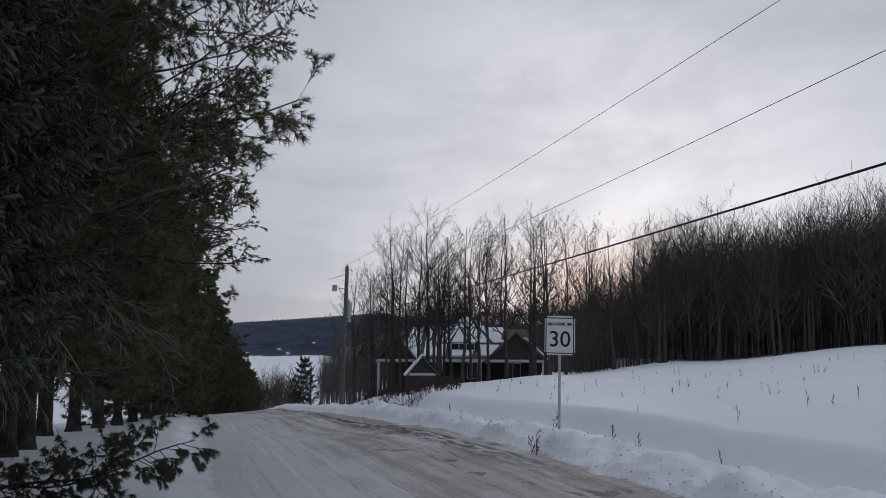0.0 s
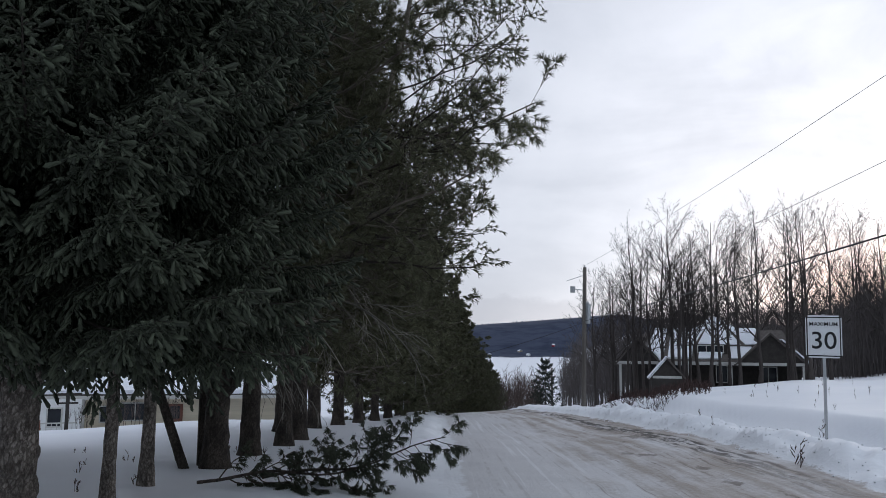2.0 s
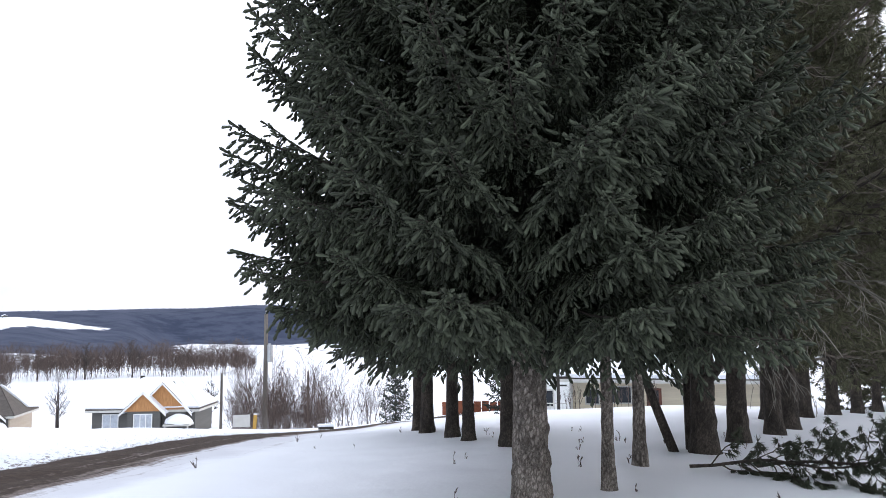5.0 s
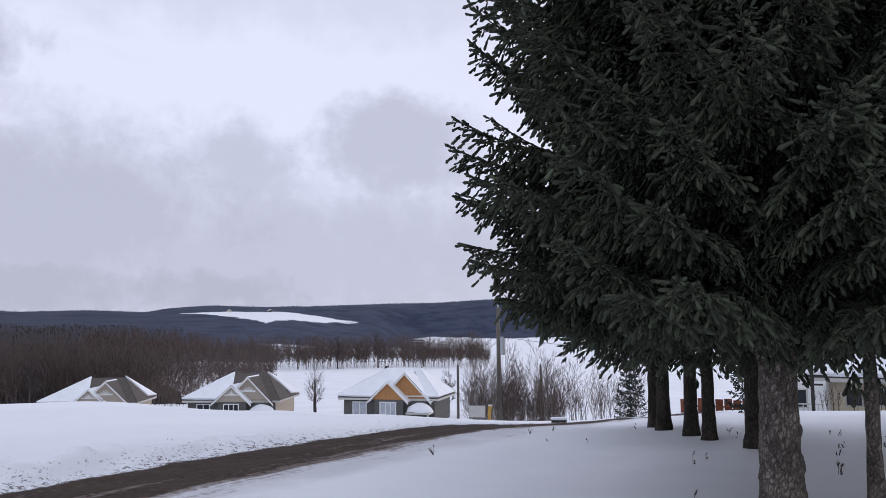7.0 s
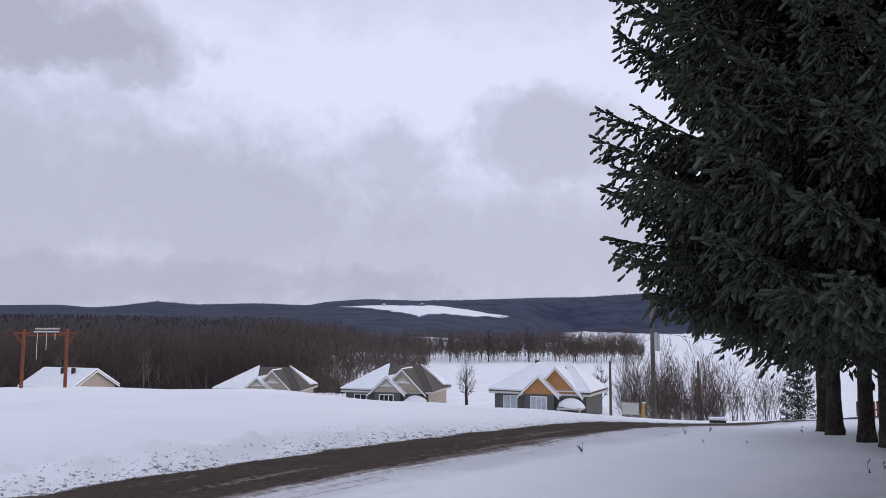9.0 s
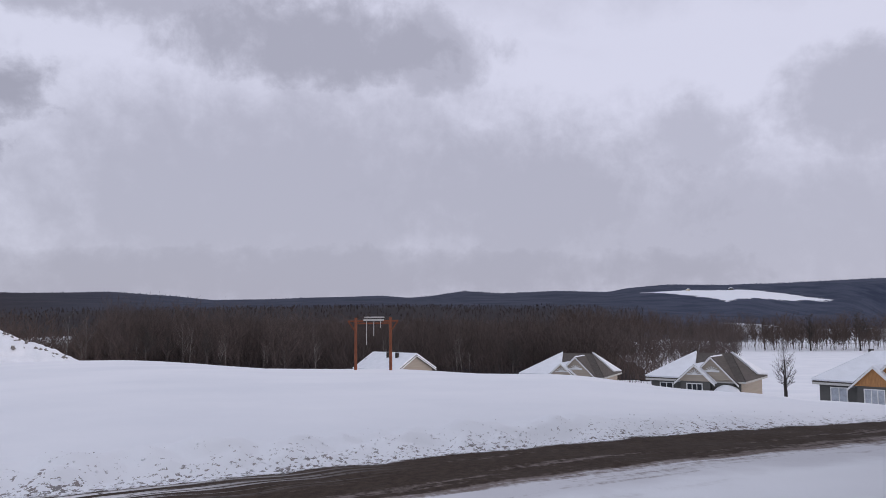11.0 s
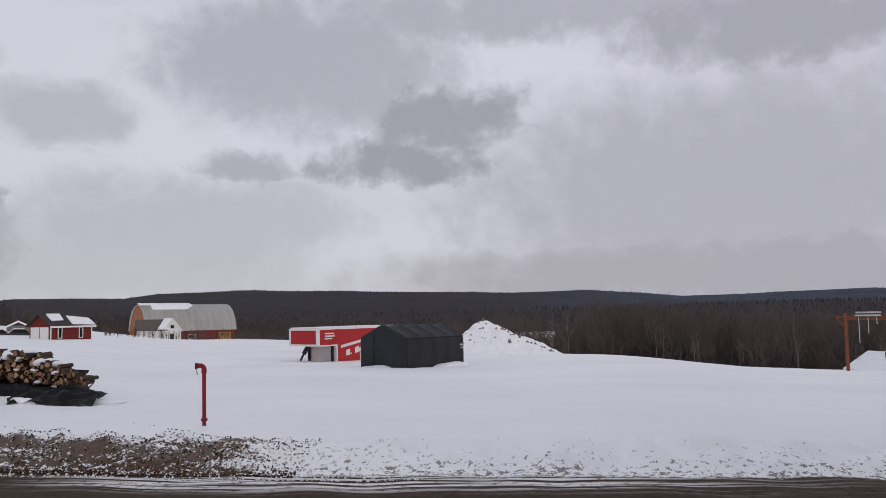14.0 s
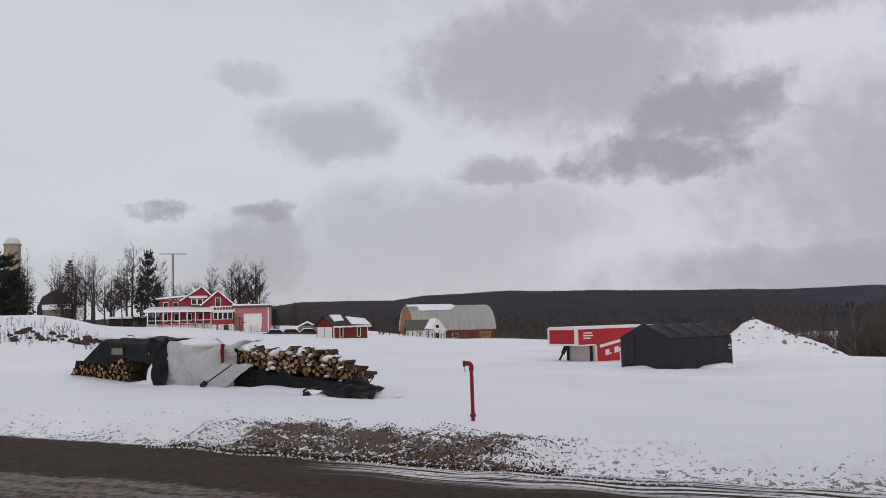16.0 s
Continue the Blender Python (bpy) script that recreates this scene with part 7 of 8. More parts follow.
# ---- firewood ----
def firewood():
    base = pose(-1.17, -25.65, 0.03, 0, 0, 126.55)
    rng = np.random.RandomState(77)
    logs = []
    for k in range(5):
        bm = bmesh.new()
        # split wedges and halves, and one whole round
        sides = (8, 5, 6, 4, 5)[k]
        pts = [(math.cos(a) * (0.75 + 0.4 * rng.rand()), math.sin(a) * (0.75 + 0.4 * rng.rand())) for a in np.arange(sides) * 6.283 / sides]
        if k in (1, 2, 4):
            pts = [(p, max(q, -0.35 + 0.25 * p * (k - 1))) for p, q in pts]
        a, b = [bm.verts.new((p, 0, q)) for p, q in pts], [bm.verts.new((p, 5.0, q)) for p, q in pts]
        bm.faces.new(a).material_index = 1
        bm.faces.new(b[::-1]).material_index = 1
        for i in range(sides):
            bm.faces.new((a[(i + 1) % sides], a[i], b[i], b[(i + 1) % sides]))
        bmesh.ops.recalc_face_normals(bm, faces=bm.faces[:])
        me = bpy.data.meshes.new("log")
        bm.to_mesh(me)
        bm.free()
        me.materials.append(LOG_BARK)
        me.materials.append(LOG_END)
        logs.append(me)

    def stack(parent, x0, x1, low, high, step, y=0.0, limit=280):
        n = 0
        x = x0
        while x < x1 and n < limit:
            z0, z1 = low(x), high(x)
            z = z0 + step * 0.5 * rng.rand()
            while z < z1 and n < limit:
                s = step * rng.uniform(0.45, 0.78)
                ob = new("log", logs[rng.randint(5)])
                ob.parent = parent
                ob.matrix_local = pose(x + rng.uniform(-0.05, 0.05), y + rng.uniform(-0.16, 0.12), z + s, rng.uniform(-8, 8), rng.uniform(0, 360), rng.uniform(-16, 16)) @ Matrix.Diagonal((s, 0.09, s, 1))
                z += step * rng.uniform(0.8, 1.0)
                n += 1
            x += step * 0.9
        return parent

    left = thing("woodpile", "stack of split firewood under a dark tarp", "firewood", base, "firewood stacks")
    stack(left, 0.0, 3.45, lambda x: -0.1, lambda x: min(0.62, 0.12 + 0.6 * x), 0.085)
    right = thing("woodpile", "heap of split firewood, uncovered and dusted with snow", "firewood", base, "firewood stacks")
    crest = lambda x: 0.86 + 0.05 * math.sin(4.1 * x) + 0.05 * math.sin(9 * x) if x < 8.6 else 0.86 - 0.42 * (x - 8.6)  # noqa: E731
    foot = lambda x: 0.56 - 0.11 * (x - 5.9) if x < 8.8 else 0.22  # noqa: E731
    stack(right, 5.75, 10.1, foot, crest, 0.09, 0.0, 300)
    part("core", shape((0.6, 3.2, 0.5, 1.5, -0.2, 0.55)), LOG_BARK, left)
    bm = bmesh.new()
    add_prism(bm, [(5.9, -0.2), (9.2, -0.2), (9.0, 0.25), (8.2, 0.6), (6.0, 0.7)], 0.48, 1.5)
    part("core", bm, LOG_BARK, right)

    # tarps; crumple: creases
    def crumple(p, amp, f=2.2, seed=0.0):
        v = Vector(p)
        n = noise.fractal(v * f + Vector((seed, 0, 0)), 0.9, 2.0, 4)
        m = noise.fractal(v * f + Vector((0, seed + 9, 3)), 0.9, 2.0, 4)
        return v + Vector((0.3 * n, m, n)) * amp

    dark = thing("tarp", "charcoal tarp thrown over the firewood stack", "tarp", base)

    def over(a, b):
        x = -0.35 + 4.2 * a
        roof = min(1.28, 0.2 + 0.74 * x) if x < 1.5 else 1.28 - 0.04 * (x - 1.5)
        lip = 0.62 + 0.05 * math.sin(3 * x) if x > 0.5 else min(roof - 0.05, 0.05 + 0.8 * x)
        prof = [(-0.16, lip), (-0.12, roof - 0.12), (0.12, roof), (0.8, roof + 0.04), (1.5, roof - 0.1), (1.75, -0.2)]
        k = b * 5
        i = min(int(k), 4)
        y0, z0 = prof[i]
        y1, z1 = prof[i + 1]
        return crumple((x, y0 + (y1 - y0) * (k - i), max(z0, 0) + (max(z1, 0) - max(z0, 0)) * (k - i)), 0.05, 1.6, 2)

    grid_sheet(44, 30, over, TARPGREY, "sheet", dark, "", 0.015)
    part("label_patch", shape((1.95, 2.35, -0.2, -0.17, 0.83, 1.0)), GREYWOOD, dark)

    def flap(a, b):
        x = (3.35 + 0.75 * a) * b + (3.85 + 0.45 * a) * (1 - b)
        return crumple((x, -0.24 - 0.30 * (1 - b), 0.03 + 1.2 * b), 0.12, 2.2, 5)

    grid_sheet(16, 22, flap, TARP, "flap", dark, "glossy black hanging flap", 0.015)
    pale = thing("tarp", "pale grey tarp draped between the stacks", "tarp", base)

    def drape(a, b):
        x = 4.1 + 2.2 * a
        top = 1.20 - 0.20 * math.sin(3.1 * a) ** 2 - 0.06 * a
        return crumple((x, -0.34 + 1.2 * max(0, b - 0.7) / 0.3, 0.0 + top * min(1.0, b / 0.75)), 0.17, 1.5, 8)

    grid_sheet(28, 24, drape, TARPPALE, "sheet", pale, "", 0.015)

    def folded(a, b):
        p = Vector((5.45, -0.5, 0.04)).lerp(Vector((6.05, -0.44, 0.66)), b)
        q = Vector((6.25, -0.66, 0.02)).lerp(Vector((6.95, -0.40, 0.58)), b)
        return crumple(p.lerp(q, a), 0.05, 2.0, 14)

    grid_sheet(12, 10, folded, TARPPALE, "fold", pale, "folded-back corner of the tarp", 0.015)
    part("rod", add_rod(bmesh.new(), (5.65, -0.64, 0.12), (6.45, -0.57, 0.60), 0.016, 8), DARKWOOD, pale)
    part("rod_weight", add_rod(bmesh.new(), (5.6, -0.68, 0.08), (5.71, -0.66, 0.16), 0.07, 10), BLACK, pale)
    black = thing("tarp", "black tarp slumped along the foot of the wood heap", "tarp", base)

    def slump(a, b):
        x = 6.1 + 4.4 * a
        up = foot(x) + 0.02 if x < 9.2 else 0.24 - 0.12 * (x - 9.2)
        out = 0.12 + 0.7 * a * a
        return crumple((x, -0.12 - out * (1 - b) ** 1.2, -0.02 + up * b**0.8), 0.08, 2.4, 11)

    grid_sheet(44, 14, slump, TARP, "sheet", black, "", 0.012)

    def tail(a, b):
        fold = abs(math.sin(7.0 * a + 9.0 * b))
        return crumple((8.9 + 1.8 * a + 0.4 * b, -0.7 - 0.95 * b, 0.02 + (0.10 + 0.16 * fold) * math.sin(3.1 * b) * (1 - 0.4 * a) + 0.12 * (1 - b)), 0.10, 2.6, 21)

    grid_sheet(36, 24, tail, TARP, "tail", black, "", 0.012)
    bm = bmesh.new()
    add_rod(bm, (10.3, -1.0, 0.1), (10.75, -1.1, 0.22), 0.012, 5)
    add_rod(bm, (10.5, -1.05, 0.15), (10.7, -1.0, 0.36), 0.012, 5)
    part("cord", bm, TARP, black)
    cloth = thing("rag", "red strap hanging from the end of the heap", "strap", base)
    grid_sheet(4, 10, lambda a, b: crumple((5.95 + 0.12 * a, -0.40, 0.62 + 0.46 * b), 0.03, 3, 4), PIPE_RED, "strap", cloth, "", 0.01)
    snow = bmesh.new()
    lumps = [(1.5, 0.35, 1.27, 0.75, 0.3, 0.12), (2.3, 0.4, 1.24, 0.5, 0.3, 0.10), (3.55, -0.2, 0.9, 0.2, 0.08, 0.14), (3.62, -0.3, 0.25, 0.24, 0.12, 0.42), (0.15, -0.2, 0.1, 0.3, 0.15, 0.16), (4.6, 0.2, 1.08, 0.8, 0.4, 0.14)]
    lumps += [(q, rng.uniform(0.0, 0.3), crest(q) - rng.uniform(-0.08, 0.04), rng.uniform(0.08, 0.22), 0.16, rng.uniform(0.04, 0.10)) for q in rng.uniform(6.0, 9.2, 22)]
    lumps += [(q, rng.uniform(-0.2, 0.0), crest(q) - rng.uniform(0.0, 0.4), rng.uniform(0.03, 0.09), 0.07, rng.uniform(0.02, 0.05)) for q in rng.uniform(6.6, 9.4, 12)]
    lumps += [(q, rng.uniform(-1.5, -0.7), 0.02, rng.uniform(0.15, 0.34), 0.09, 0.10) for q in rng.uniform(8.9, 10.6, 9)]
    for sx, sy, sz, w, d_, h in lumps:
        bmesh.ops.create_icosphere(snow, subdivisions=2, radius=1, matrix=Matrix.Translation((sx, sy, sz)) @ Matrix.Rotation(rng.uniform(-0.2, 0.2), 4, "Y") @ Matrix.Diagonal((w, d_, h, 1)))
    for f in snow.faces:
        f.smooth = True
    s = part("snow_patches", heap_snow(snow, 12, 0.06), CAP, None)
    s.matrix_basis = base
    tagged(s, "patches of snow lying on tarps and logs", "snow", kind="stuff")
    # wind-blown drift along the foot of the stacks
    n, m = 120, 16
    gx, gy = np.meshgrid(np.linspace(-0.8, 11.2, n), np.linspace(-1.9, 0.1, m), indexing="ij")
    hump = np.sin(np.clip((gy + 1.9) / 1.75, 0, 1) * np.pi * 0.62) ** 2
    h = hump * (0.13 + 0.07 * wave(gx, gy, 1.6, 61) + 0.02 * wave(gx, gy, 0.5, 62)) * smooth(-0.8, 0.3, gx) * (1 - smooth(8.8, 9.6, gx)) - 0.05
    i, j = np.meshgrid(np.arange(n - 1), np.arange(m - 1), indexing="ij")
    q = (i * m + j).ravel()
    drift = mesh_object("snow_drift", np.column_stack([gx.ravel(), gy.ravel(), h.ravel()]), np.column_stack([q, q + m, q + m + 1, q + 1]), CAP, None, True)
    drift.matrix_basis = base
    tagged(drift, "low snow drift along the foot of the firewood", "snow", kind="stuff")


firewood()


def parked_car(b, r, z, turn, paint, label):
    x, y = at(b, r)
    ob = thing("car", label, "car", pose(x, y, z, 0, 0, b + turn), "parked cars")
    bm = bmesh.new()
    add_prism(bm, [(-2.15, 0.35), (2.15, 0.35), (2.2, 0.7), (1.9, 0.85), (1.1, 0.92), (-1.3, 0.95), (-2.1, 0.88), (-2.2, 0.6)], 0, 1.7)
    part("body", bm, paint, ob, "", 0.05)
    bm = bmesh.new()
    add_prism(bm, [(-1.55, 0.92), (1.0, 0.92), (0.35, 1.42), (-0.95, 1.45)], 0.12, 1.58)
    part("cabin", bm, GLASS, ob, "", 0.04)
    bm = bmesh.new()
    add_prism(bm, [(-1.0, 1.44), (0.42, 1.41), (0.3, 1.52), (-0.9, 1.56)], 0.1, 1.6)
    part("snow", bm, CAP, ob)
    for wx in (-1.35, 1.35):
        w = part("wheel", add_rod(bmesh.new(), (wx, -0.02, 0.32), (wx, 0.2, 0.32), 0.32, 16), BLACK, ob)
        part("rim", add_rod(bmesh.new(), (wx, -0.04, 0.32), (wx, -0.02, 0.32), 0.18, 12), STEEL, w)


CARGREY = plain("car_grey", (0.04, 0.04, 0.045), 0.35, 0.3, vary=0.1)
CARDARK = plain("car_dark", (0.05, 0.035, 0.035), 0.35, 0.3, vary=0.1)
for b, mat, lab in ((164.2, CARGREY, "dark grey parked car with snow on its roof"), (163.1, CARDARK, "dark maroon parked car with snow on its roof"), (161.9, CARGREY, "dark parked car beside the small shed")):
    parked_car(b, 128, 1.62 - 128 * math.tan(radians(1.12)), 8, mat, lab)

x, y = at(171.3, 152)
ob = thing("antenna_tower", "slim lattice television antenna tower by the farmhouse", "antenna", pose(x, y, 1.4, 0, 0, 171))
for k in range(3):
    a = k * 2.094
    part("leg", add_rod(bmesh.new(), (0.22 * math.cos(a), 0.22 * math.sin(a), -1), (0.16 * math.cos(a), 0.16 * math.sin(a), 13.2), 0.06, 6), DARKWOOD, ob)
for k in range(20):
    z = 0.4 + 0.64 * k
    c = [(0.2 * math.cos(q * 2.094), 0.2 * math.sin(q * 2.094), z + 0.3 * (q % 2)) for q in range(3)]
    bm = bmesh.new()
    for q in range(3):
        add_rod(bm, c[q], c[(q + 1) % 3], 0.035, 4)
    part("brace", bm, DARKWOOD, ob)
part("boom", shape((-2.4, 2.4, -0.05, 0.05, 13.2, 13.34)), DARKWOOD, ob)
for k in range(9):
    part("rod", add_rod(bmesh.new(), (-2.0 + 0.5 * k, -0.6, 13.3), (-2.0 + 0.5 * k, 0.6, 13.3), 0.012, 4), STEEL, ob)

# ---- boulders and logs in the snow of the knoll ----
BOULDER = plain("brown_boulder", (0.075, 0.05, 0.04), 0.9, vary=0.4, scale=2.5, relief=0.03)
rng = np.random.RandomState(9)
for k in range(34):
    b = 181.4 - 0.17 * k + rng.uniform(-0.12, 0.12)
    r = 37.5 + rng.uniform(-2.2, 2.2)
    x, y = at(b, r)
    s = rng.uniform(0.05, 0.14) * (2.3 if k == 27 else 1)
    lump("boulder", "brown boulder half buried in snow", x, y, gz(x, y) + 0.35 * s, (s * 1.3, s, s * rng.uniform(0.8, 1.2)), k, BOULDER, 0.4, 2, "boulder", group="boulders on the knoll")

# ---- fallen pine branch and lesser growth ----
def needle_tufts(rng, Q, m, size, width=0.045, count=9, hang=-0.55):
    V, F = [], []
    for k in range(count):
        a, b = k * 2.4, rng.uniform(0.15, 0.6)
        way = np.array([math.cos(b), math.sin(b) * math.cos(a), math.sin(b) * math.sin(a)])
        side = unit(np.cross(way, rng.randn(3)))
        o = len(V)
        V += [tuple(side * width), tuple(-side * width), tuple(way)]
        F.append((o, o + 1, o + 2))
    out = []
    for q in range(m):
        f = 1.0 if q == 0 else rng.uniform(0.3, 1.0)
        seg = min(f * (Q.shape[1] - 1), Q.shape[1] - 1.001)
        i = int(seg)
        at_ = Q[:, i] * (1 - seg + i) + Q[:, i + 1] * (seg - i)
        way = unit(Q[:, i + 1] - Q[:, i]) + rng.randn(len(Q), 3) * 0.35 + np.array([0, 0, hang])
        out.append(stamp(np.array(V), np.array(F), at_, way, rng.uniform(0.7, 1.2, len(Q)) * size, rng))
    return out


DRYING = plain("drying_needles", (0.055, 0.062, 0.040), 0.8, vary=0.35, each=0.4)


def fallen_branch():
    rng = np.random.RandomState(3)
    (x0, y0), (x1, y1) = at(34.3, 10.2), at(20.2, 9.7)
    f = np.linspace(0, 1, 12)
    z = ground_z(x0 + (x1 - x0) * f, y0 + (y1 - y0) * f)
    P = np.column_stack([x0 + (x1 - x0) * f, y0 + (y1 - y0) * f + 0.25 * np.sin(3 * f) + 0.06 * np.sin(11 * f), z + 0.06 + 0.10 * np.sin(5 * f) ** 2 + 0.42 * f**2.5])[None]
    P2 = P.copy()
    P2[0, :, 0] = x0 + 0.6 + (x1 - x0 + 0.6) * 0.75 * f
    P2[0, :, 1] = y0 + 0.5 + (y1 - y0) * 0.75 * f
    P2[0, :, 2] = z + 0.08 + 0.62 * f**1.6 + 0.05 * np.sin(9 * f)
    P = np.concatenate([P, P2])
    R = np.array([0.022, 0.022])[:, None] * np.linspace(1, 0.25, 12)
    Q1, S1 = grow(rng, P, R, 26, 0.06, 1.0, 0.22, 55, 0.06, 5, 0.5, 0.4, 0.25, 0.05)
    Q2, S2 = grow(rng, Q1, S1, 6, 0.25, 1.0, 0.42, 42, 0.0, 3, 0.7, 0.6)
    for Q in (Q1, Q2):
        low = ground_z(Q[..., 0].ravel(), Q[..., 1].ravel()).reshape(Q.shape[:2]) + 0.04
        Q[..., 2] = np.maximum(Q[..., 2], low)
    ob = tagged(new("fallen_branch"), "fallen pine branch with dark drooping needles on snow", "branch")
    mesh_object("wood", *joined([tubes(P, R, 7), tubes(Q1, S1, 4), tubes(Q2, S2, 3)]), BARK, ob)
    mesh_object("needles", *joined(needle_tufts(rng, Q1, 6, 0.095, 0.06, 9, -1.1) + needle_tufts(rng, Q2, 6, 0.09, 0.06, 9, -1.1)), DRYING, ob)


fallen_branch()


def dead_limbs():
    """Grey bare branches that hang from the first pine."""
    rng = np.random.RandomState(8)
    base = row_pine.matrix_basis.translation
    starts = [(0.3, -0.6, 2.6), (0.9, -0.5, 2.3), (0.4, -0.8, 1.9), (1.2, 0.1, 2.9), (0.6, -0.4, 3.3), (1.6, -0.3, 2.4)]
    P = np.zeros((len(starts), 8, 3))
    f = np.linspace(0, 1, 8)
    for k, s in enumerate(starts):
        L = 1.7 + 0.3 * (k % 3)
        P[k, :, 0] = s[0] + L * 0.85 * f
        P[k, :, 1] = s[1] - 0.35 * L * f
        P[k, :, 2] = s[2] + 0.25 * f - 1.1 * f**2.2
    R = np.full((len(starts), 8), 0.02) * np.linspace(1, 0.25, 8)
    Q1, S1 = grow(rng, P, R, 9, 0.2, 1.0, 0.42, 38, -0.25, 5, 0.5, 0.4)
    Q2, S2 = grow(rng, Q1, S1, 5, 0.2, 1.0, 0.5, 35, -0.2, 3, 0.7, 0.6)
    v, q = joined([tubes(P, R, 5), tubes(Q1, S1, 3), tubes(Q2, S2, 3)])
    mesh_object("dead_branch", v, q, DEADWOOD, row_pine)["label"] = "grey bare hanging branches"
    # stout side limbs and the leaning stem at its foot
    limbs = [((0.1, -0.1, 1.0), (0.9, -0.35, 1.7), (1.7, -0.7, 2.7), 0.085), ((-0.3, -0.2, -0.2), (-0.75, -0.4, 1.1), (-1.1, -0.5, 2.2), 0.075), ((-0.35, 0.25, -0.2), (-0.42, 0.3, 1.5), (-0.45, 0.3, 4.0), 0.12)]
    for a, b, c, r in limbs:
        k = np.linspace(0, 1, 7)[:, None]
        P = ((1 - k) ** 2 * np.array(a) + 2 * k * (1 - k) * np.array(b) + k**2 * np.array(c))[None]
        mesh_object("limb", *tubes(P, np.full((1, 7), r) * np.linspace(1, 0.7, 7), 9), BARK, row_pine, True)


dead_limbs()


def road_limb():
    """The long grey limb of the first pine that climbs over the road, with open sprays of tufts."""
    rng = np.random.RandomState(44)
    spine = []
    for b, el, r in ((32.0, 3.5, 12.1), (28.5, 6.0, 11.9), (25.6, 8.6, 11.8), (23.6, 12.5, 11.8), (22.0, 17.5, 11.9), (20.4, 23.5, 12.0), (19.4, 29.0, 12.2), (18.8, 34.0, 12.4)):
        x, y = at(b, r)
        spine.append((x, y, 1.62 + r * math.tan(radians(el))))
    P = np.array(spine)[None] - np.array(row_pine.matrix_basis.translation)
    R = np.linspace(0.075, 0.022, 8)[None]
    P1, R1 = grow(rng, P, R, 130, 0.16, 0.99, 0.262, 70, 0.10, 6, 0.42, 0.3, -0.3, 0.02)
    over = (P1[:, -1] - P1[:, 0]) @ np.array([0.93, 0.37, 0.0]) > 0.9
    climb = P1[:, -1, 2] - P1[:, 0, 2]
    over &= (climb > -0.3) & (climb < 1.5)
    P1, R1 = P1[over], R1[over]
    # the sprays reach out in tiers, with hollows between them
    world_tip = P1[:, -1] + np.array(row_pine.matrix_basis.translation)
    side_of = lambda v: np.degrees(np.arctan2(CX - v[:, 0], v[:, 1] - CY))  # noqa: E731
    root, end = side_of(P1[:, 0] + np.array(row_pine.matrix_basis.translation)), side_of(world_tip)
    tier = np.interp(world_tip[:, 2], [2.2, 3.4, 4.0, 4.7, 5.0, 5.7, 6.3, 7.5], [16.6, 14.4, 12.4, 12.2, 14.3, 14.0, 10.8, 10.2]) + rng.uniform(0.0, 2.5, len(P1))
    grown = np.clip((root - tier) / np.maximum(root - end, 0.5), 0.35, 1.5)[:, None, None]
    P1 = P1[:, :1] + (P1 - P1[:, :1]) * grown
    P2, R2 = grow(rng, P1, R1, 9, 0.28, 0.98, 0.34, 44, 0.08, 4, 0.55, 0.5, 0.45)
    P3, R3 = grow(rng, P2, R2, 4, 0.25, 1.0, 0.55, 42, 0.06, 3, 0.7, 0.6, 0.4)
    mesh_object("road_limb", *tubes(P, R, 9), PINEWOOD, row_pine, True)["label"] = "long grey limb reaching over the road"
    mesh_object("twigwork", *joined([tubes(P1, R1, 4), tubes(P2, R2, 3), tubes(P3, R3, 3)]), LIMB, row_pine)["kind"] = "stuff"
    tufts = needle_tufts(rng, P3, 5, 0.075, 0.10, 6, -0.2) + needle_tufts(rng, P2, 5, 0.075, 0.10, 6, -0.2) + needle_tufts(rng, P1[:, 2:], 5, 0.08, 0.10, 6, -0.2)
    mesh_object("needlework", *joined(tufts), NEEDLE_P, row_pine)["kind"] = "stuff"


road_limb()

# young slim trees before the spruce
young = conifer_thing("young_spruce", "slim young spruce with a bare pale trunk", spruce(19, 7.5, 1.3, 2.6, 0.0, 0.9), FLAKY, NEEDLE_S, "slim young trees")
place(young, -5.78, 5.9, 0, 0.85)
again(young, -6.68, 7.62, 100, 1.0)


def limb_snow():
    rng = np.random.RandomState(15)
    bm = bmesh.new()
    for o, way, long in caught_snow:
        m = Matrix.Translation(o) @ Vector(way).to_track_quat("X", "Z").to_matrix().to_4x4() @ Matrix.Diagonal((long, rng.uniform(0.010, 0.016), 0.009, 1))
        bmesh.ops.create_icosphere(bm, subdivisions=2, radius=1, matrix=m)
    part("snow", heap_snow(bm, 3, 0.01), CAP, near_spruce, "thin snow caught on the limbs")["kind"] = "stuff"


limb_snow()

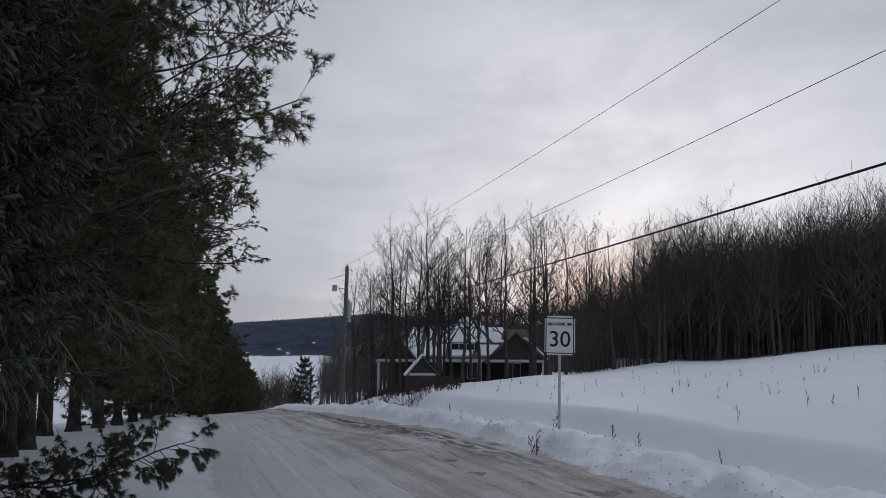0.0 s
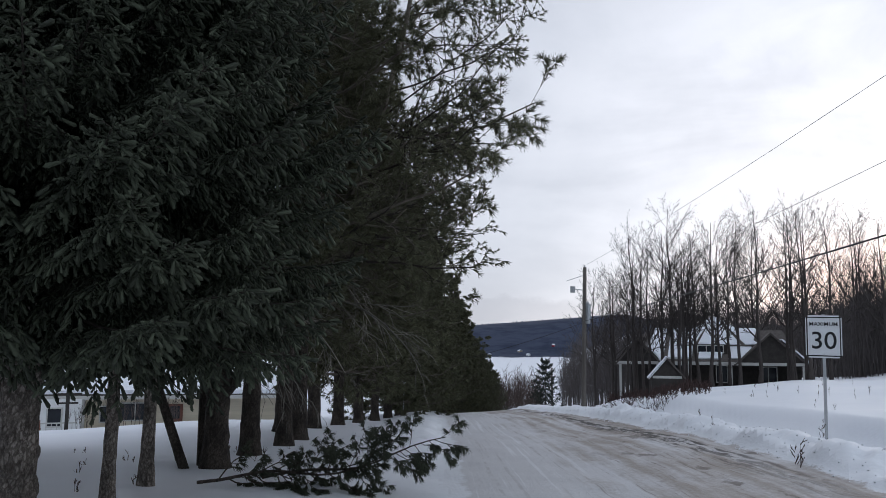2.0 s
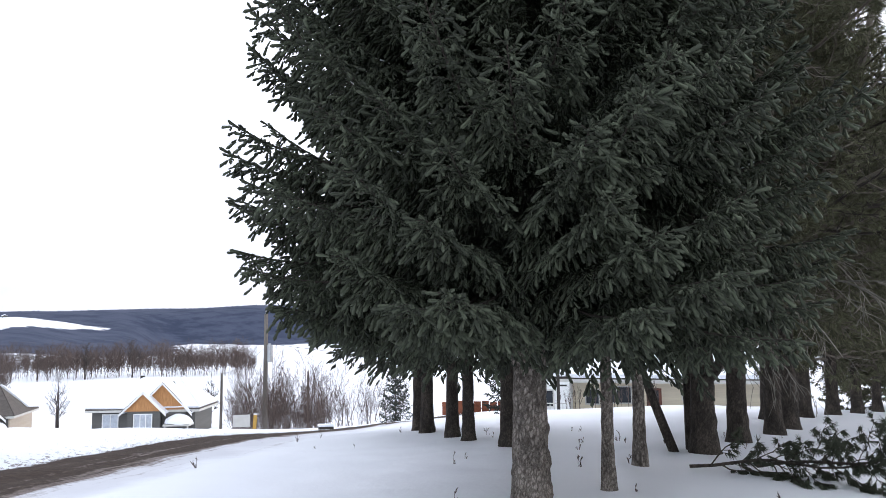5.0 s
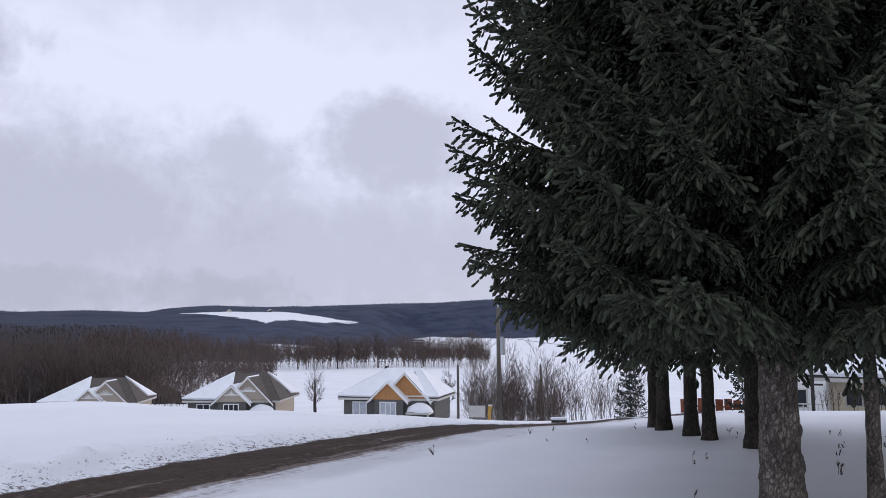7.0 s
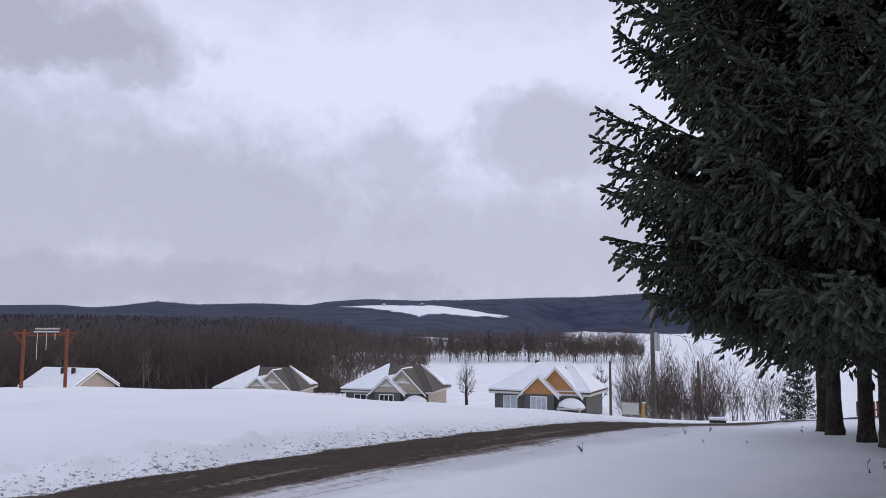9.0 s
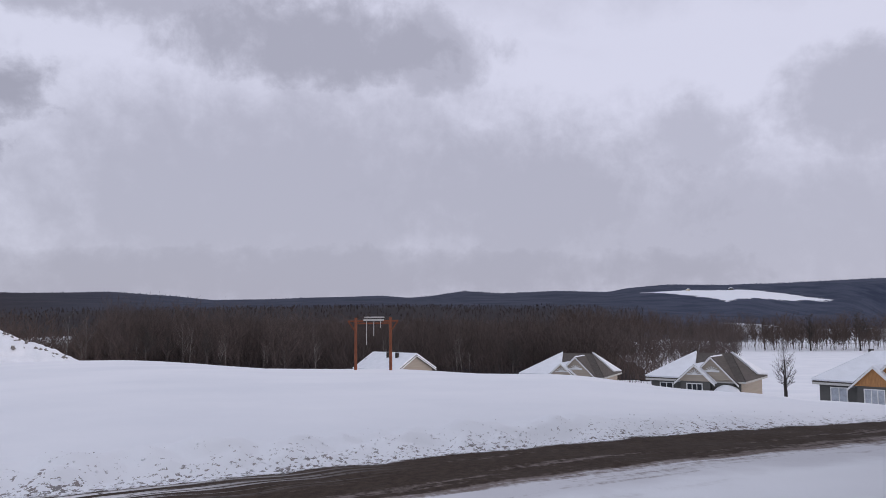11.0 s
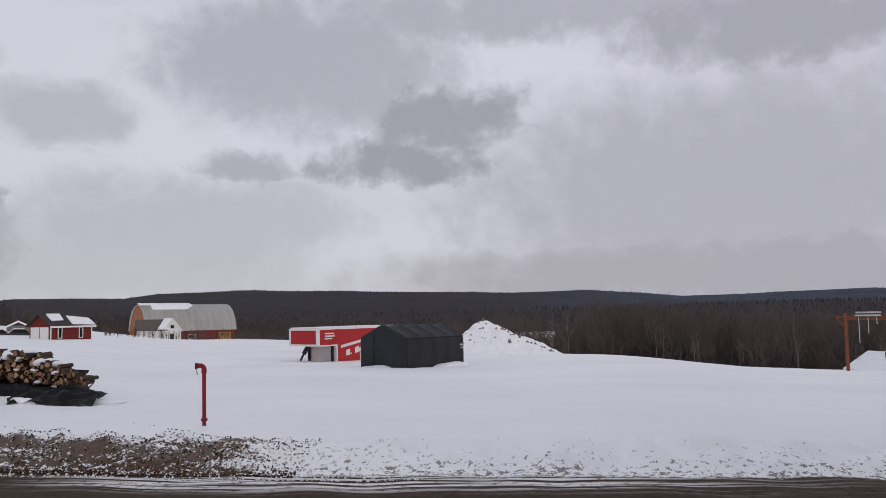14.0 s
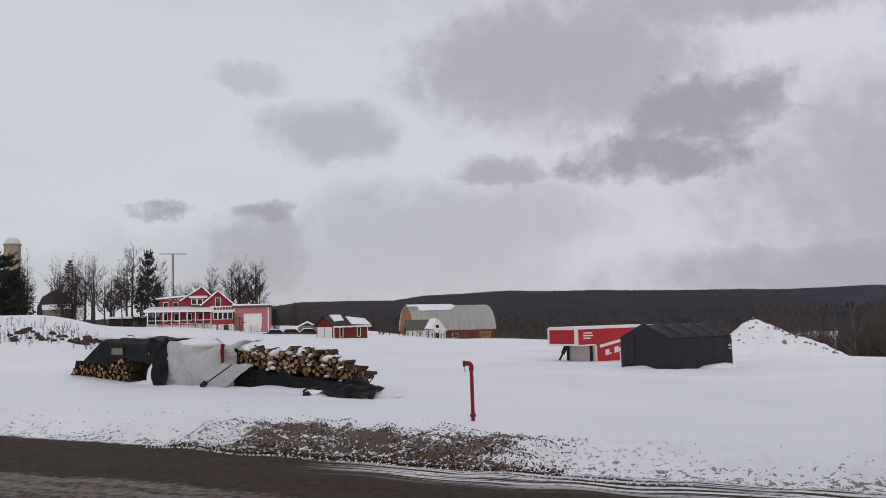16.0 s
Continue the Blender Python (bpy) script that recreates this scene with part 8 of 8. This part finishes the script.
# small dark spruce by the descending road, conifers round the farm
far_spruce = conifer_thing("spruce_tree", "small dark spruce beside the descending road", spruce(23, 4.6, 1.4, 0.2, 0.0, 1.3), BARK, NEEDLE_F, "far conifers")
place(far_spruce, *at(10.35, 72), 0, 1.12)
BROWNFIR = plain("brown_needles", (0.045, 0.028, 0.023), 0.9, vary=0.3, each=0.3)
brown = conifer_thing("spruce_tree", "reddish brown bushy conifer near the old barn", spruce(29, 11.0, 3.6, 0.6, 0.0, 0.8), BARK, BROWNFIR, "far conifers")
place(brown, *at(177.75, 140), 0, 0.95)
for b, r, h, wide in ((172.9, 150, 15.0, 0.6), (172.3, 146, 8.5, 0.6), (181.6, 92, 7.5, 1.5), (181.2, 96, 6.0, 1.3), (182.3, 90, 7.0, 1.5), (180.9, 94, 4.5, 1.5), (164.4, 150, 4.0, 1.0), (46.5, 33, 3.4, 1.0), (54.6, 42, 3.2, 1.0), (105.0, 420, 9.0, 1.0), (118.6, 300, 10.0, 1.0)):
    x, y = at(b, r)
    k = h / 4.6
    again(far_spruce, x, y, b * 7, k, "dark conifer standing near the farm" if b > 150 else "small dark conifer among bare woods").scale = (k * wide, k * wide, k)
broad = tree_thing("bare_tree", "broad leafless tree near the farm", *bare_tree(33, 12.0, 0.19, 3, 0.42, 46, 1.0), TWIG, TWIG, "leafless trees near the farm")
place(broad, *at(177.5, 152), 0, 1.0)
bare_far = tree_thing("bare_tree", "leafless tree near the farm", *bare_tree(27, 14.0, 0.26, 1, 1.2, 52, 2.0), TWIG, TWIG, "leafless trees near the farm")
place(bare_far, *at(167.3, 160), 0, 0.95)
larch = tree_thing("bare_tree", "tall slim leafless larch near the farm", *bare_tree(28, 14.0, 0.22, 1, 2.0, 72, 2.0), TWIG, TWIG, "leafless trees near the farm")
place(larch, *at(173.9, 152), 0, 1.05)
for b, r, h in ((172.0, 152, 12.5), (174.5, 148, 11.0), (168.6, 160, 12.0)):
    x, y = at(b, r)
    again(larch, x, y, b * 13, h / 14.0).scale = (h / 22, h / 22, h / 14)
for b, r, h in ((165.7, 160, 13.5), (166.3, 158, 12.0), (169.6, 165, 9.5), (171.0, 170, 9.0), (175.0, 160, 9.0), (180.4, 190, 13.0), (176.8, 156, 12.0), (178.2, 150, 9.5), (175.6, 154, 8.5), (174.2, 158, 12.5), (173.3, 160, 11.0), (170.3, 172, 8.0), (163.0, 400, 16.0)):
    x, y = at(b, r)
    again(bare_far, x, y, b * 31, h / 14.0)
for b, r, h in ((176.3, 150, 12.5), (180.3, 186, 15.0), (178.4, 186, 14.0), (175.2, 158, 9.5), (165.5, 162, 13.0), (166.8, 160, 13.5), (168.8, 164, 10.0), (170.4, 170, 8.5), (77.0, 84, 5.6)):
    x, y = at(b, r)
    again(broad, x, y, b * 23, h / 12.0, "broad leafless tree beside the houses" if b < 100 else "")
for b, r, h in ((72.5, 500, 24.0), (75.4, 490, 22.0), (78.2, 520, 20.0), (69.2, 520, 20.0), (83.0, 420, 17.0), (67.4, 90, 5.0), (95.3, 118, 6.5), (121.0, 126, 7.0), (119.6, 128, 6.0), (117.0, 126, 6.5)):
    x, y = at(b, r)
    again(bare_far, x, y, b * 17, h / 14.0, "small leafless tree beside the houses" if b < 100 else "slim pale sapling at the wood's edge")

REDBRUSH = plain("red_brush", (0.060, 0.036, 0.032), 0.9, vary=0.3, each=0.4)
SLOPE = plain("slope_woods", (0.058, 0.047, 0.046), 0.95, vary=0.2, each=0.3)
thicket("shrubs", "bare brown shrubs round the pole", 51, 230, 59.5, 66, 46, 62, 1.2, 4.4, 12, 0.013, None, 36, 1.3, 0.25, 0.2, 0.08)
thicket("shrubs", "bare brown thicket between the bungalows", 64, 160, 85.2, 89.5, 112, 150, 2.0, 4.5, 8, 0.025, None, 34, 1.6, 0.3, 0.2)
thicket("shrubs", "bare brown shrubs below the yard", 52, 80, 54, 60, 44, 70, 1.2, 3.4, 9, 0.015, None, 30, 1.0, 0.3, 0.2)
thicket("shrubs", "grey bare bushes beside the descending road", 53, 420, 10.6, 16, 88, 125, 2.0, 5.2, 9, 0.014, None, 36, 2.0, 0.25, 0.12)
thicket("shrubs", "reddish dry brush in the ditch", 54, 420, -1, 7.3, 35, 50, 0.2, 0.5, 6, 0.006, REDBRUSH, 40, 1.5, 0.25, 0.25)
thicket("shrubs", "leafless shrubs in the yard", 55, 26, 36, 43, 54, 57, 1.0, 1.9, 9, 0.02, None, 26)
thicket("weeds", "dry weed stalks standing in the snowfield", 56, 70, -30, 0, 17, 42, 0.12, 0.36, 2, 0.0035, None, 18)
thicket("weeds", "dry branched weeds along the ditch", 57, 12, -20, -5, 12.5, 15.5, 0.2, 0.42, 5, 0.004, None, 34)
thicket("weeds", "twigs poking through the yard's snow", 58, 36, 25, 70, 7.5, 16, 0.05, 0.16, 3, 0.005, None, 40)
thicket("shrubs", "bare shrubs before the farmhouse", 59, 60, 165, 172.5, 128, 134, 0.6, 1.4, 7, 0.02)
thicket("weeds", "dry brown weeds among the boulders on the knoll", 65, 150, 172.5, 182, 33, 42, 0.15, 0.45, 5, 0.008, None, 30)
thicket("scrap", "low brush and scrap round the barn", 60, 260, 145.5, 157, 150, 172, 0.6, 2.0, 8, 0.04)
thicket("shrubs", "brown shrubs behind the snow heap", 61, 420, 121, 130.0, 128, 180, 3.5, 7.5, 12, 0.026, None, 46, 2.4, 0.2, 0.13, 0.1)
thicket("woods", "pale birch saplings along the wood's edge", 62, 20, 98, 126, 122, 127, 3, 7.5, 7, 0.028, BIRCH, 40)


thicket("far_woods", "brown leafless woods covering the far slopes", 63, 4500, 86, 176, 640, 1700, 3, 6, 3, 0.3, SLOPE, 50, 3.5)


def ridge_trees():
    """Small conifers that roughen the outline of the far hills."""
    rng = np.random.RandomState(91)
    n = 4200
    b, r = np.radians(rng.uniform(5, 178, n)), rng.uniform(3400, 3650, n)
    x, y = CX - np.sin(b) * r, CY + np.cos(b) * r
    z = ground_z(x, y)
    keep = z > 15
    x, y, z = x[keep], y[keep], z[keep]
    h = rng.uniform(3, 6.5, len(x))
    V = np.array([(-0.1, 0.28, 0), (-0.1, -0.14, 0.24), (-0.1, -0.14, -0.24), (1.0, 0, 0)])
    F = np.array([(0, 1, 3), (1, 2, 3), (2, 0, 3)])
    v, f = stamp(V, F, np.column_stack([x, y, z]), np.tile([0.0, 0, 1], (len(x), 1)), h, rng)
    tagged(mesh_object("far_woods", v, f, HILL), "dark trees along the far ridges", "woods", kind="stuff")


ridge_trees()


# ---- crumbs of ploughed snow and sand along the banks ----
def clods(name, label, seed, n, where, size, mat):
    rng = np.random.RandomState(seed)
    x, y = where(rng, n)
    V, F = shoot_shape(rng, 0, 0.45)
    V = V - [0.5, 0, 0]
    s = size * rng.uniform(0.4, 1.4, n) ** 1.5
    o = np.column_stack([x, y, ground_z(x, y) + 0.25 * s])
    v, f = stamp(V, F, o, rng.randn(n, 3), s * 1.3, rng)
    tagged(mesh_object(name, v, f, mat), label, "clods", kind="stuff")


def along_side(u0, u1, v0, v1):
    def f(rng, n):
        u = rng.uniform(u0, u1, n)
        v = v0 + (v1 - v0) * rng.rand(n) ** 2.6
        return B[0] + DB[0] * u + DB[1] * v, B[1] + DB[1] * u - DB[0] * v
    return f


def along_main(s0, s1, w0, w1):
    def f(rng, n):
        s = rng.uniform(s0, s1, n)
        w = rng.uniform(w0, w1, n)
        return A[0] + DA[0] * s + DA[1] * w, A[1] + DA[1] * s - DA[0] * w
    return f


SANDY = plain("sandy_crumbs", (0.060, 0.032, 0.016), 0.95, vary=0.4, scale=5.0, each=0.7)
CRUMB = plain("snow_crumbs", (0.76, 0.77, 0.80), 0.7, vary=0.1, each=0.15)
clods("snow_crumbs", "crumbs of ploughed snow on the road bank", 71, 1500, along_main(-3, 26, 5.0, 6.5), 0.024, CRUMB)
clods("snow_crumbs", "crumbs of ploughed snow along the side road", 72, 1500, along_side(-6, 34, 0.05, -0.8), 0.021, CRUMB)
clods("sand_crumbs", "brown sandy crumbs thrown on the snow bank", 73, 7000, along_side(2.6, 8.0, 0.1, -1.3), 0.016, SANDY)
clods("snow_crumbs", "crumbs of snow mixed into the sand", 76, 1300, along_side(2.4, 9.4, 0.25, -1.4), 0.022, CRUMB)
clods("sand_crumbs", "scattered dark grit on the snow beside the road", 74, 420, along_side(6, 34, 0.1, -1.8), 0.011, SANDY)
clods("sand_crumbs", "scattered grit on the snow below the firewood", 75, 110, along_side(-4, 5, -1.5, -4.5), 0.014, SANDY)


# ---- tiny houses on the slope across the lake ----
for b, r, k in ((15.1, 2560, 0), (14.4, 2530, 1), (12.2, 2620, 2), (11.6, 2540, 3), (9.8, 2700, 4), (83.0, 2480, 0), (80.2, 2500, 1)):
    x, y = at(b, r)
    ob = thing("house", "tiny far house with a snowy roof across the valley", "house", pose(x, y, gz(x, y), 0, 0, b + 20 * k), "far houses")
    part("wall", shape((-6 - k, 6, -4, 4, -2, 5)), (CREAM, SIDING, BEIGE, WHITE, RED)[k], ob)
    part("roof", gable_roof(bmesh.new(), -6 - k, 6, -4, 4, 5, 3.5, 0.8, 0.6), CAP, ob)
